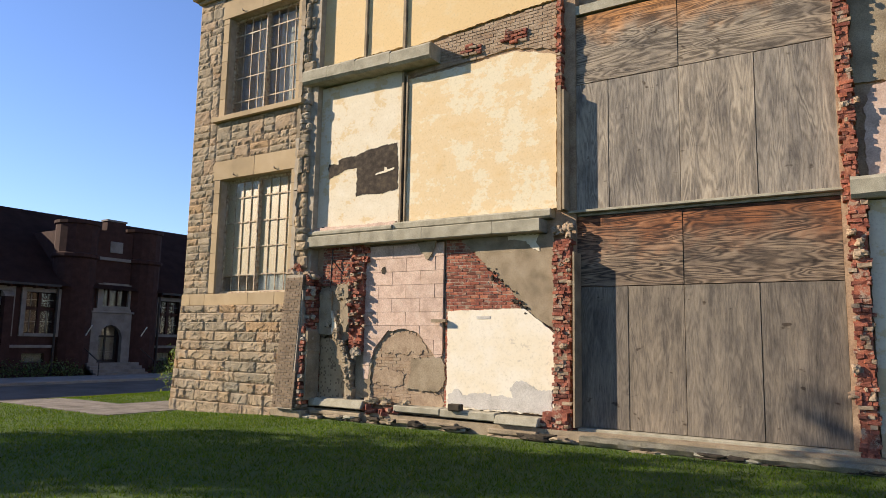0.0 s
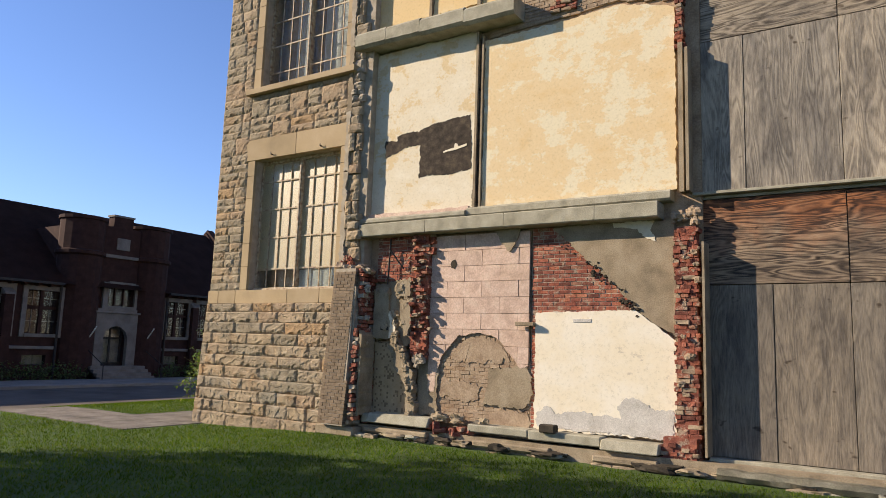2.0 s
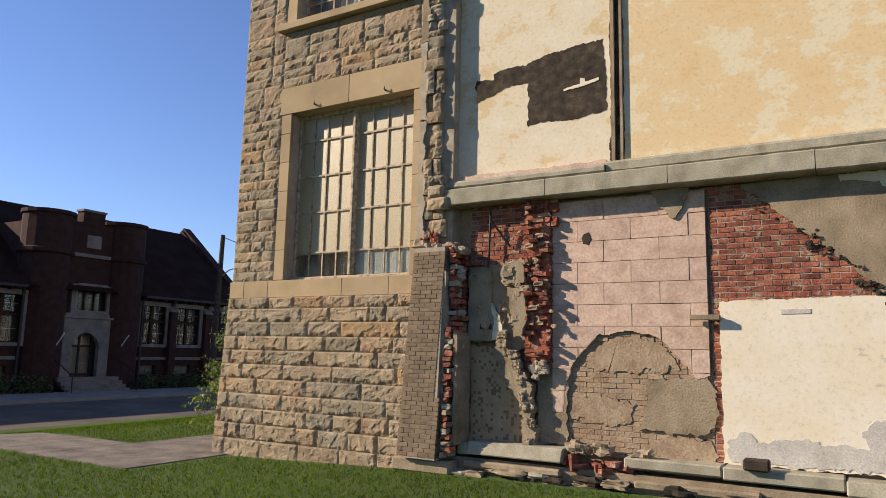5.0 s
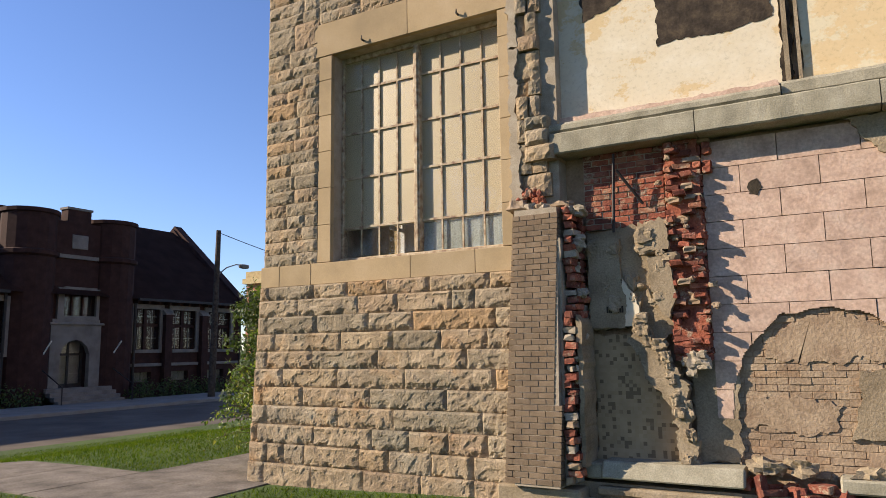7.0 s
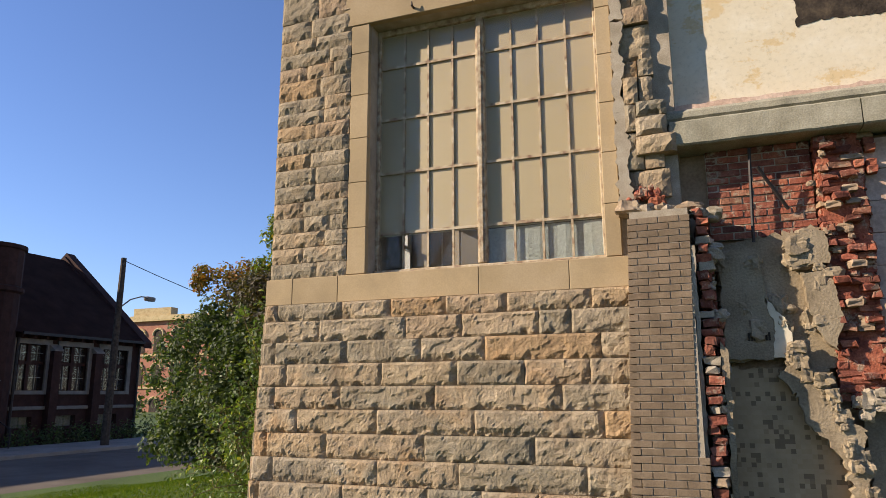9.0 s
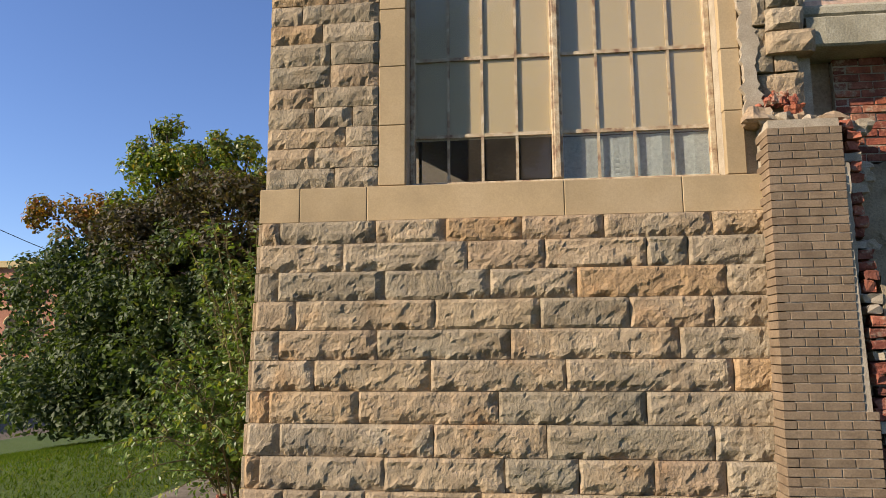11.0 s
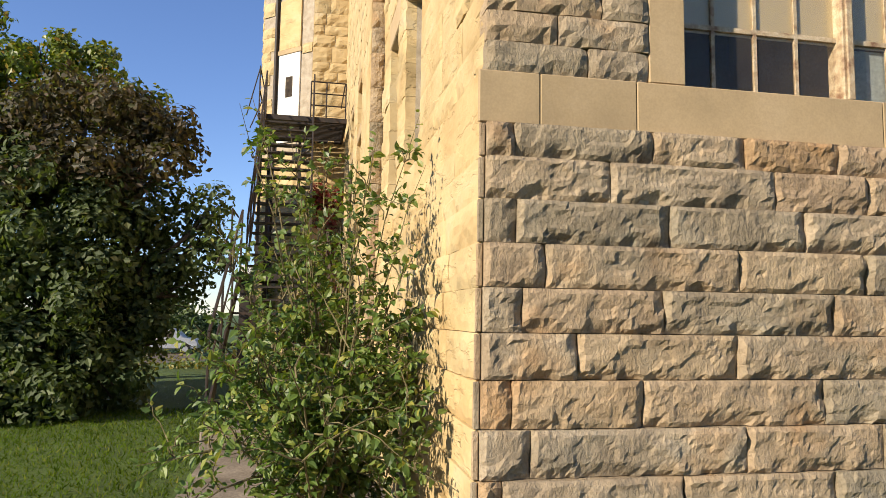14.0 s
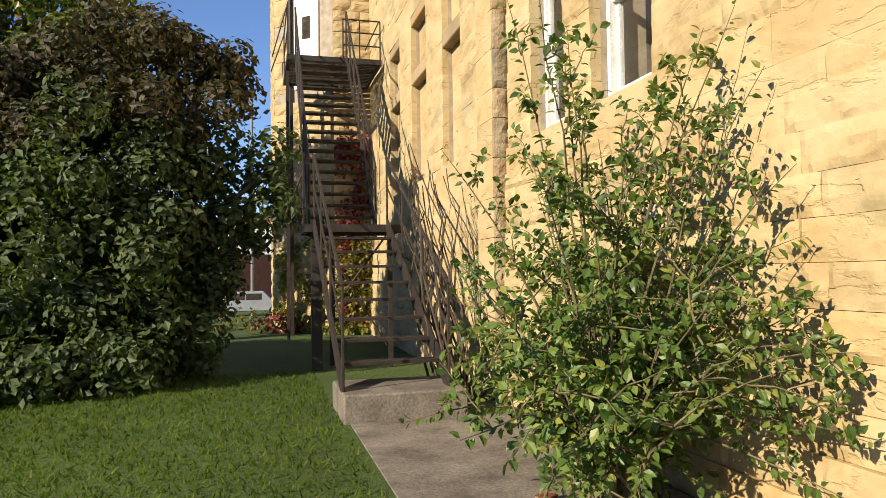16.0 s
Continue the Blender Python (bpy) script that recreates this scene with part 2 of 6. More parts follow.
def plywood(name, across, dark, mid, light, wet=None, flame=0.22):
    """Weathered plywood: flame grain that runs up the sheet or across it, with knots, every sheet its own."""
    n = Nodes(name, 0.9)
    pos = n.place((1.0, 0.0, 7.0) if across else (6.0, 0.0, 0.8))
    off = n.put("ShaderNodeVectorMath")
    shift = n.put("ShaderNodeCombineXYZ")
    r = n.math("MULTIPLY", n.each(), 37.0)
    n.link(r, shift.inputs[0])
    n.link(r, shift.inputs[2])
    n.link(pos, off.inputs[0])
    n.link(shift.outputs[0], off.inputs[1])
    w = n.put("ShaderNodeTexNoise", Scale=0.75, Detail=2.5, Roughness=0.5, Distortion=0.5)
    n.link(off.outputs[0], w.inputs["Vector"])
    rings = n.math("SINE", n.math("MULTIPLY", w.outputs["Fac"], 78.0))
    grain = n.noise(11, 6, 0.72, (1, 1, 14) if across else (14, 1, 1))
    h = n.math("ADD", n.math("MULTIPLY", n.math("MULTIPLY", rings, n.noise(2.2, 3)), flame), n.math("MULTIPLY", grain, 0.8))
    c = n.ramp(h, [(0.1, dark), (0.42, mid), (0.78, light)])
    blot = n.ramp(n.noise(1.9, 7, 0.68, (1, 1, 2.2) if across else (2.6, 1, 0.6)), [(0.34, (0.52, 0.52, 0.54)), (0.5, (0.98, 0.97, 0.95)), (0.66, (1.3, 1.27, 1.2))])
    c = n.mix(1.0, c, blot, "MULTIPLY")
    if wet:
        sep = n.put("ShaderNodeSeparateXYZ")
        n.link(n.geo.outputs["Position"], sep.inputs[0])
        z0, z1, tone = wet
        f = n.math("ADD", n.math("DIVIDE", n.math("SUBTRACT", sep.outputs[2], z0), z1 - z0), n.math("MULTIPLY", n.math("SUBTRACT", n.noise(2.5, 4), 0.5), 1.6))
        c = n.mix(n.ramp(f, [(0.2, (0, 0, 0)), (0.9, (1, 1, 1))]), c, n.mix(1.0, c, tone, "MULTIPLY"))
    crack = n.ramp(n.noise(3.0, 5, 0.6, (1, 1, 16) if across else (16, 1, 0.8)), [(0.30, (0.4, 0.38, 0.36)), (0.36, (1, 1, 1))])
    knot = n.ramp(n.noise(5.0, 2, 0.5, (1, 1, 1.6)), [(0.24, (0.35, 0.3, 0.25)), (0.3, (1, 1, 1))])
    c = n.mix(1.0, n.mix(1.0, c, crack, "MULTIPLY"), knot, "MULTIPLY")
    v = n.ramp(n.each(), [(0.0, (0.72, 0.72, 0.74)), (0.5, (1, 1, 1)), (1.0, (1.14, 1.1, 1.04))])
    c = n.mix(1.0, c, v, "MULTIPLY")
    n.bump(h, 0.55, 0.01)
    return n.colour(c)


PLY = plywood("grey_weathered_plywood", False, (0.05, 0.041, 0.031), (0.175, 0.146, 0.112), (0.30, 0.256, 0.2), None, 0.13)
PLYUP = plywood("bleached_grey_plywood", False, (0.075, 0.062, 0.05), (0.255, 0.222, 0.178), (0.43, 0.385, 0.315), None, 0.19)
PLYTOP = plywood("grey_orange_plywood", True, (0.07, 0.055, 0.04), (0.215, 0.178, 0.135), (0.35, 0.295, 0.22), (6.2, 6.9, (1.6, 0.9, 0.42)), 0.42)
PLYLOW = plywood("brown_orange_plywood", True, (0.035, 0.024, 0.017), (0.16, 0.115, 0.078), (0.29, 0.22, 0.15), (2.75, 3.5, (1.1, 0.58, 0.34)), 0.46)


def leaf_mat(name, stops, gloss=0.45):
    n = Nodes(name, gloss)
    isl = n.geo.outputs["Random Per Island"]
    c = n.ramp(isl, stops)
    c = n.mix(0.55, c, n.ramp(n.noise(0.8, 3), [(0.3, (0.5, 0.5, 0.5)), (0.7, (1.3, 1.3, 1.3))]), "MULTIPLY")
    out = n.t.nodes["Material Output"]
    tr = n.put("ShaderNodeBsdfTranslucent")
    n.link(n.mix(1.0, c, (1.3, 1.4, 0.5), "MULTIPLY"), tr.inputs["Color"])
    mx = n.put("ShaderNodeMixShader", Fac=0.36)
    n.link(n.b.outputs[0], mx.inputs[1])
    n.link(tr.outputs[0], mx.inputs[2])
    n.link(mx.outputs[0], out.inputs["Surface"])
    return n.colour(c)


LEAF = leaf_mat("shrub_leaves", [(0.0, (0.043, 0.068, 0.02)), (0.6, (0.072, 0.106, 0.032)), (0.94, (0.108, 0.143, 0.047)), (1.0, (0.145, 0.145, 0.05))], 0.62)
LEAFRED = leaf_mat("turning_leaves", [(0.0, (0.045, 0.047, 0.02)), (0.5, (0.076, 0.063, 0.031)), (0.85, (0.105, 0.072, 0.038)), (1.0, (0.085, 0.1, 0.036))], 0.62)
LEAFYEL = leaf_mat("maple_leaves", [(0.0, (0.08, 0.13, 0.02)), (0.6, (0.14, 0.19, 0.03)), (0.92, (0.24, 0.24, 0.035)), (1.0, (0.36, 0.2, 0.03))])
LEAFORANGE = leaf_mat("orange_leaves", [(0.0, (0.17, 0.15, 0.03)), (0.6, (0.3, 0.18, 0.03)), (1.0, (0.38, 0.13, 0.03))])
LEAFBUSH = leaf_mat("bush_leaves", [(0.0, (0.055, 0.1, 0.02)), (0.5, (0.105, 0.17, 0.033)), (0.85, (0.17, 0.225, 0.046)), (1.0, (0.29, 0.28, 0.06))], 0.45)
IVY = leaf_mat("ivy_leaves", [(0.0, (0.10, 0.14, 0.03)), (0.5, (0.2, 0.2, 0.04)), (1.0, (0.28, 0.22, 0.05))])
IVYRED = leaf_mat("red_ivy_leaves", [(0.0, (0.12, 0.02, 0.02)), (0.6, (0.22, 0.03, 0.035)), (1.0, (0.28, 0.07, 0.05))])
BLADE = leaf_mat("grass_blades", [(0.0, (0.046, 0.087, 0.009)), (0.5, (0.084, 0.138, 0.014)), (0.92, (0.125, 0.172, 0.022)), (1.0, (0.21, 0.2, 0.05))], 0.95)
BLADE.node_tree.nodes["Principled BSDF"].inputs["Specular IOR Level"].default_value = 0.08


def grass_mat():
    n = Nodes("lawn_ground", 0.95)
    a, b = n.noise(0.5, 5), n.noise(28, 5, 0.7)
    c = n.ramp(a, [(0.3, (0.045, 0.075, 0.010)), (0.55, (0.065, 0.11, 0.013)), (0.8, (0.09, 0.13, 0.022))])
    c = n.mix(1.0, c, n.ramp(b, [(0.3, (0.45, 0.5, 0.4)), (0.65, (1.25, 1.25, 1.2))]), "MULTIPLY")
    n.bump(b, 0.9, 0.04)
    return n.colour(c)


GRASS = grass_mat()


def mosaic_mat():
    """Small square tiles in two browns, laid at random."""
    n = Nodes("tan_mosaic_tile", 0.7)
    snap = n.put("ShaderNodeVectorMath")
    snap.operation = "SNAP"
    n.link(n.geo.outputs["Position"], snap.inputs[0])
    snap.inputs[1].default_value = (0.034, 9.0, 0.034)
    w = n.put("ShaderNodeTexWhiteNoise")
    n.link(snap.outputs[0], w.inputs["Vector"])
    c = n.ramp(w.outputs["Value"], [(0.0, (0.17, 0.115, 0.06)), (0.13, (0.19, 0.13, 0.07)), (0.16, (0.36, 0.255, 0.14)), (1.0, (0.40, 0.29, 0.17))])
    n.bump(n.noise(60, 3), 0.3, 0.005)
    return n.colour(n.mix(0.6, c, n.ramp(n.noise(6, 4), [(0.3, (0.7, 0.7, 0.7)), (0.7, (1.1, 1.1, 1.1))]), "MULTIPLY"))


MOSAIC = mosaic_mat()


def glass_mat():
    """Thin dusty window glass: clear, with a mirror share that grows towards grazing views."""
    n = Nodes("window_glass", 0.03)
    out = n.t.nodes["Material Output"]
    clear = n.put("ShaderNodeBsdfTransparent", Color=(0.95, 0.95, 0.94, 1))
    gloss = n.put("ShaderNodeBsdfGlossy", Roughness=0.02, Color=(0.85, 0.77, 0.66, 1))
    face = n.put("ShaderNodeLayerWeight", Blend=0.5)
    share = n.math("ADD", n.math("MULTIPLY", n.math("POWER", face.outputs["Facing"], 5.0), 0.3), 0.025)
    mx = n.put("ShaderNodeMixShader")
    n.link(share, mx.inputs[0])
    n.link(clear.outputs[0], mx.inputs[1])
    n.link(gloss.outputs[0], mx.inputs[2])
    dust = n.put("ShaderNodeBsdfDiffuse", Color=(0.42, 0.36, 0.29, 1))
    film = n.put("ShaderNodeMixShader")
    n.link(n.math("MULTIPLY", n.noise(3.0, 4), 0.08), film.inputs[0])
    n.link(mx.outputs[0], film.inputs[1])
    n.link(dust.outputs[0], film.inputs[2])
    n.link(film.outputs[0], out.inputs["Surface"])
    return n.m


GLASS = glass_mat()


# ---- builders ----
def solid(bm, x0, x1, y0, y1, z0, z1):
    """An upright box added to a bmesh."""
    vs = [bm.verts.new(p) for p in ((x0, y0, z0), (x1, y0, z0), (x1, y1, z0), (x0, y1, z0), (x0, y0, z1), (x1, y0, z1), (x1, y1, z1), (x0, y1, z1))]
    for f in ((0, 3, 2, 1), (4, 5, 6, 7), (0, 1, 5, 4), (1, 2, 6, 5), (2, 3, 7, 6), (3, 0, 4, 7)):
        bm.faces.new([vs[i] for i in f])
    return vs


def boxes(*rows):
    bm = bmesh.new()
    for r in rows:
        solid(bm, *r)
    return bm


def bar(bm, a, b, r, sides=6, r2=None):
    """A round bar from a to b."""
    a, b = Vector(a), Vector(b)
    q = (b - a).to_track_quat("Z", "Y")
    r2 = r if r2 is None else r2
    ring = []
    for p, rr in ((a, r), (b, r2)):
        ring.append([bm.verts.new(p + q @ Vector((rr * math.cos(k * math.tau / sides), rr * math.sin(k * math.tau / sides), 0))) for k in range(sides)])
    for k in range(sides):
        bm.faces.new((ring[0][k], ring[0][(k + 1) % sides], ring[1][(k + 1) % sides], ring[1][k]))
    bm.faces.new(ring[0][::-1])
    bm.faces.new(ring[1])


def slab(bm, outline, y0, y1):
    """A flat panel with the outline [(x, z), ...], front at y0 and back at y1."""
    f = [bm.verts.new((x, y0, z)) for x, z in outline]
    b = [bm.verts.new((x, y1, z)) for x, z in outline]
    n = len(f)
    bm.faces.new(f)
    bm.faces.new(b[::-1])
    for i in range(n):
        bm.faces.new((f[i], b[i], b[(i + 1) % n], f[(i + 1) % n]))
    return bm


def ragged(points, step=0.06, amp=0.02, seed=0):
    """The outline with its edges broken up."""
    rnd, out = random.Random(seed), []
    step *= 0.5
    n = len(points)
    for i in range(n):
        (x0, z0), (x1, z1) = points[i], points[(i + 1) % n]
        k = max(1, int(math.hypot(x1 - x0, z1 - z0) / step))
        for j in range(k):
            f = j / k
            x, z = x0 + (x1 - x0) * f, z0 + (z1 - z0) * f
            a, b = Vector((x * 7, z * 7, seed)), Vector((x * 24, z * 24, seed + 3))
            dx = 1.6 * noise.noise(a) + 0.9 * noise.noise(b) + rnd.uniform(-0.6, 0.6)
            dz = 1.6 * noise.noise(a + Vector((9, 4, 1))) + 0.9 * noise.noise(b + Vector((5, 2, 8))) + rnd.uniform(-0.6, 0.6)
            out.append((x + amp * dx, z + amp * dz))
    return out


def soften(bm, w=0.01):
    bmesh.ops.recalc_face_normals(bm, faces=bm.faces)
    bmesh.ops.bevel(bm, geom=bm.edges[:], offset=w, segments=1, affect="EDGES")
    return bm


def origin_of(ob):
    """World place of an object that is only moved, not turned, by its parents."""
    p = Vector((0, 0, 0))
    while ob:
        p += ob.location
        ob = ob.parent
    return p


def mesh_object(name, bm, material, at=None):
    bmesh.ops.recalc_face_normals(bm, faces=bm.faces)
    me = bpy.data.meshes.new(name)
    if at is None:
        lo = Vector([min(v.co[i] for v in bm.verts) for i in range(3)])
        hi = Vector([max(v.co[i] for v in bm.verts) for i in range(3)])
        at = (lo + hi) / 2
        at.z = lo.z
    bmesh.ops.translate(bm, verts=bm.verts, vec=-Vector(at))
    bm.to_mesh(me)
    bm.free()
    me.materials.append(material)
    ob = new(name, me)
    ob.location = at
    return ob


def part(name, bm, material, parent, label=""):
    """One mesh, in world places, as a part of a thing."""
    ob = mesh_object(name, bm, material)
    ob.location -= origin_of(parent)
    ob.parent = parent
    return tagged(ob, label)


def thing(name, at, label, category, group="", kind=""):
    ob = new(name)
    ob.location = at
    ob.empty_display_size = 0.2
    return tagged(ob, label, category, group, kind)


def struct(name, bm, material, label="", category=""):
    return tagged(mesh_object(name, bm, material), label, category, "", "structure")


def piece(name, me, parent, at, turn=0.0):
    """A piece that shares its mesh data."""
    ob = new(name, me)
    ob.parent = parent
    ob.location = Vector(at) - origin_of(parent)
    ob.rotation_euler[2] = turn
    return ob


def rock(w, h, bulge, seed, step=0.045, depth=0.12, margin=0.012, chip=1.0):
    """Mesh of a rock-faced block: back at y = depth, dressed margin at y = 0, split face bulging to -y; centred on x, bottom at z = 0."""
    nx, nz = max(3, round(w / step)), max(3, round(h / step))
    rnd = random.Random(seed)
    o = Vector((rnd.uniform(-50, 50), rnd.uniform(-50, 50), rnd.uniform(-50, 50)))
    tilt, tip = rnd.uniform(-0.35, 0.35), rnd.uniform(0.0, 0.5)
    vs, fs = [], []
    for j in range(nz + 1):
        for i in range(nx + 1):
            u, v = i / nx, j / nz
            x, z = (u - 0.5) * w, v * h
            p = Vector((x, 0, z))
            wob = noise.noise(p * 9 + o)
            rag = noise.noise(Vector((x * 6, 3, z * 4)) + o * 1.7) + 0.45 * noise.noise(p * 19 + o)
            low = max(0.0, min(1.0, 0.46 + 2.0 * rag))
            end = max(0.0, min(1.0, 0.62 + 1.3 * noise.noise(Vector((0, 7, z * 9)) + o) + 0.5 * wob))
            cut = lambda deep, near, wide: 1 - deep * (1 - min(1.0, near / wide))
            f = min(cut(0.45, u * w, 0.012 + 0.008 * wob), cut(max(0.5, end), (1 - u) * w, 0.016 + 0.05 * end),
                    cut(max(0.35, low), v * h, 0.012 + 0.05 * low), cut(0.3, (1 - v) * h, 0.01))
            plate = 0.86 + 0.13 * noise.noise(p * 3 + o) + 0.07 * noise.noise(p * 14 + o) + tilt * 0.5 * (u - 0.5) + tip * 0.3 * (v - 0.5)
            scar = noise.noise(Vector((x * 4.5, 0, z * 8)) + o * 2.1) + 0.3 * noise.noise(p * 17 + o)
            plate -= 0.2 * max(0.0, min(1.0, (scar - 0.12) * 9)) + 0.16 * max(0.0, min(1.0, (-0.22 - scar) * 9))
            y = -bulge * max(0.0, plate) * f
            if 0 < i < nx and 0 < j < nz:
                x += rnd.uniform(-0.25, 0.25) * w / nx
                z += rnd.uniform(-0.25, 0.25) * h / nz
                y -= bulge * chip * 0.026 * rnd.uniform(-1, 1)
            vs.append((x, y, z))
    a = nx + 1
    for j in range(nz):
        for i in range(nx):
            k = j * a + i
            fs.append((k, k + 1, k + a + 1, k + a))
    rim = [i for i in range(a)] + [j * a + nx for j in range(1, nz + 1)] + [nz * a + i for i in range(nx - 1, -1, -1)] + [j * a for j in range(nz - 1, 0, -1)]
    b0 = len(vs)
    for k in rim:
        vs.append((vs[k][0], depth, vs[k][2]))
    for m in range(len(rim)):
        m2 = (m + 1) % len(rim)
        fs.append((rim[m], b0 + m, b0 + m2, rim[m2]))
    me = bpy.data.meshes.new("block")
    me.from_pydata(vs, [], fs)
    return me


def lump(seed, sx=1.0, sy=1.0, sz=1.0, rough=0.35):
    """A broken stone."""
    bm = bmesh.new()
    bmesh.ops.create_cube(bm, size=0.85)
    bmesh.ops.subdivide_edges(bm, edges=bm.edges[:], cuts=3, use_grid_fill=True)
    o = Vector((seed * 3.1, seed * 1.7, seed * 5.3))
    for v in bm.verts:
        r = v.co.length
        v.co *= (0.5 / r) ** 0.6 * (1 + 1.3 * rough * noise.noise(v.co * 2.2 + o) + 0.4 * rough * noise.noise(v.co * 6 + o))
        v.co = Vector((v.co.x * sx, v.co.y * sy, v.co.z * sz))
    return bm


def brick_mesh(l, h, d, seed, amp=0.004, edge=0.006):
    """A worn brick, front at y = 0, centred on x, bottom at z = 0."""
    rnd = random.Random(seed)
    bm = bmesh.new()
    solid(bm, -l / 2, l / 2, 0, d, 0, h)
    soften(bm, edge)
    for v in bm.verts:
        v.co += Vector([rnd.uniform(-amp, amp) for _ in range(3)])
    me = bpy.data.meshes.new("brick")
    bm.to_mesh(me)
    bm.free()
    return me


# ---- ground, street ----
def ease(a, b, v):
    f = max(0.0, min(1.0, (v - a) / (b - a)))
    return f * f * (3 - 2 * f)


def ground_z(x, y):
    z = 0.12 * ease(-13.5, -9.0, x) * ease(0.0, 9.0, y)
    z -= 1.4 * ease(27.0, 46.0, y) * ease(-40, -22, x)
    return z - 0.62 * ease(-17.0, -23.0, x) + 0.015 * noise.noise(Vector((x * 0.4, y * 0.4, 0)))


def ground_sheet():
    xs = [-900, -300, -120, -70, -50, -40, -35] + [-32 + 0.6 * i for i in range(60)] + [6, 10, 20, 60, 200, 900]
    ys = [-900, -300, -100, -40, -20, -10] + [-6 + 0.6 * i for i in range(62)] + [34, 40, 60, 100, 300, 900]
    bm = bmesh.new()
    g = [[bm.verts.new((x, y, ground_z(x, y) - (0.05 if x < -24 else 0))) for x in xs] for y in ys]
    for j in range(len(ys) - 1):
        for i in range(len(xs) - 1):
            bm.faces.new((g[j][i], g[j][i + 1], g[j + 1][i + 1], g[j + 1][i]))
    ob = mesh_object("ground", bm, GRASS, (0, 0, 0))
    for p in ob.data.polygons:
        p.use_smooth = True
    return tagged(ob, "mown green lawn that slopes down to the street", "ground", "", "structure")


ground_sheet()
struct("road", boxes((-31.5, -23.2, -120, 33.5, -0.9, -0.655)), ASPHALT, "grey asphalt street in the shade", "road")
struct("road_back", boxes((-60, 120, 46.5, 58.5, -1.8, -1.375)), ASPHALT, "sunlit grey asphalt street behind the lawn", "road")
struct("kerb", soften(boxes((-31.75, -31.5, -120, 33.0, -0.9, -0.53)), 0.02), SIDEWALK, "pale concrete kerb along the street", "kerb")
struct("pavement", boxes((-35.2, -31.76, -120, 33.0, -0.9, -0.535)), SIDEWALK, "concrete pavement in front of the brick library", "pavement")


def path_slabs():
    root = thing("path", (-14.4, 11, 0), "cracked grey concrete path beside the stone wall", "path", "", "structure")
    rows = []
    y = 8.2
    while y < 14.0:
        y1 = min(14.04, y + 1.15)
        rows.append((-15.17, -13.2 if y < 9.6 else -13.62, y, y1))
        y = y1
    x = -15.18
    while x > -23.0:
        rows.append((x - 1.2, x, 8.2, 9.72))
        x -= 1.2
    for x0, x1, y0, y1 in rows:
        bm = bmesh.new()
        vs = solid(bm, x0 + 0.008, x1 - 0.008, y0 + 0.008, y1 - 0.008, -0.12, 0.0)
        for v in vs:
            v.co.z += ground_z(v.co.x, v.co.y) + 0.015
        part("paving_slab", bm, PATHMAT, root)


path_slabs()

# ---- main building: shell ----
XC, YF = -13.45, 9.99          # corner, facade plane
WX0, WX1 = -12.475, -10.30     # stone bay windows
LZ0, LZ1, UZ0, UZ1 = 2.50, 5.0, 6.42, 8.75
TOP = 9.75
struct("wall_front", boxes(
    (XC + 0.05, WX0, 10.06, 10.42, 0, TOP), (WX1, -9.7, 10.06, 10.42, 0, TOP), (WX0, WX1, 10.06, 10.42, 0, LZ0),
    (WX0, WX1, 10.06, 10.42, LZ1, UZ0), (WX0, WX1, 10.06, 10.42, UZ1, TOP)), MORTAR, "sandstone front wall of an old school", "wall")
struct("wall_front_ruined", boxes((-9.7, -4.25, 10.26, 10.6, 0, TOP), (-4.25, -0.62, 10.42, 10.6, 0, TOP), (-0.62, 7.0, 10.26, 10.6, 0, TOP)),
       DIRTYBRICK, "torn-open brick front wall with plaster remnants", "wall")
SIDE_W = [(12.0, 12.86, 2.52, 4.12), (13.32, 14.05, 2.52, 4.12)]
SIDE_R = [(16.3, 17.2), (18.12, 19.15), (20.05, 21.0)]


def side_shell():
    bm = bmesh.new()
    cuts = [(a, b, [(c, d)]) for a, b, c, d in SIDE_W] + [(a, b, [(2.68, 4.32), (4.58, 5.28)]) for a, b in SIDE_R]
    y = 10.42
    for a, b, holes in cuts:
        solid(bm, XC + 0.06, XC + 0.45, y, a, 0, TOP)
        z = 0
        for c, d in holes:
            solid(bm, XC + 0.06, XC + 0.45, a, b, z, c)
            z = d
        solid(bm, XC + 0.06, XC + 0.45, a, b, z, TOP)
        y = b
    solid(bm, XC + 0.06, XC + 0.45, y, 30, 0, TOP)
    return bm


struct("wall_side", side_shell(), MORTAR, "sunlit pale sandstone side wall of an old school", "wall")
struct("wall_back", boxes((XC, 7, 30, 30.3, 0, TOP)), DIRTYBRICK, "plain back wall of the school", "wall")
struct("wall_end", boxes((7, 7.3, 10.26, 30, 0, TOP)), DIRTYBRICK, "plain end wall of the school", "wall")
struct("ceiling", boxes((XC + 0.06, 7, 10.1, 30, TOP - 0.02, TOP + 0.2)), CONCRETE, "flat roof of the school", "roof")
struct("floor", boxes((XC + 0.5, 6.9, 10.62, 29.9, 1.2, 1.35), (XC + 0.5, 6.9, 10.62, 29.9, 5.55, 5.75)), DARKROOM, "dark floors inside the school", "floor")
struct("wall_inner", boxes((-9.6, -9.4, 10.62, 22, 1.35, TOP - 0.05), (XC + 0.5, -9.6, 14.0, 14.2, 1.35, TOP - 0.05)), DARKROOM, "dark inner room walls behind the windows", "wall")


# ---- stone facing ----
def courses_lower():
    """Heights of the rock-faced courses below the band, top down."""
    return [2.24, 2.08, 1.885, 1.685, 1.485, 1.285, 1.08, 0.87, 0.66, 0.45, 0.235, -0.06]


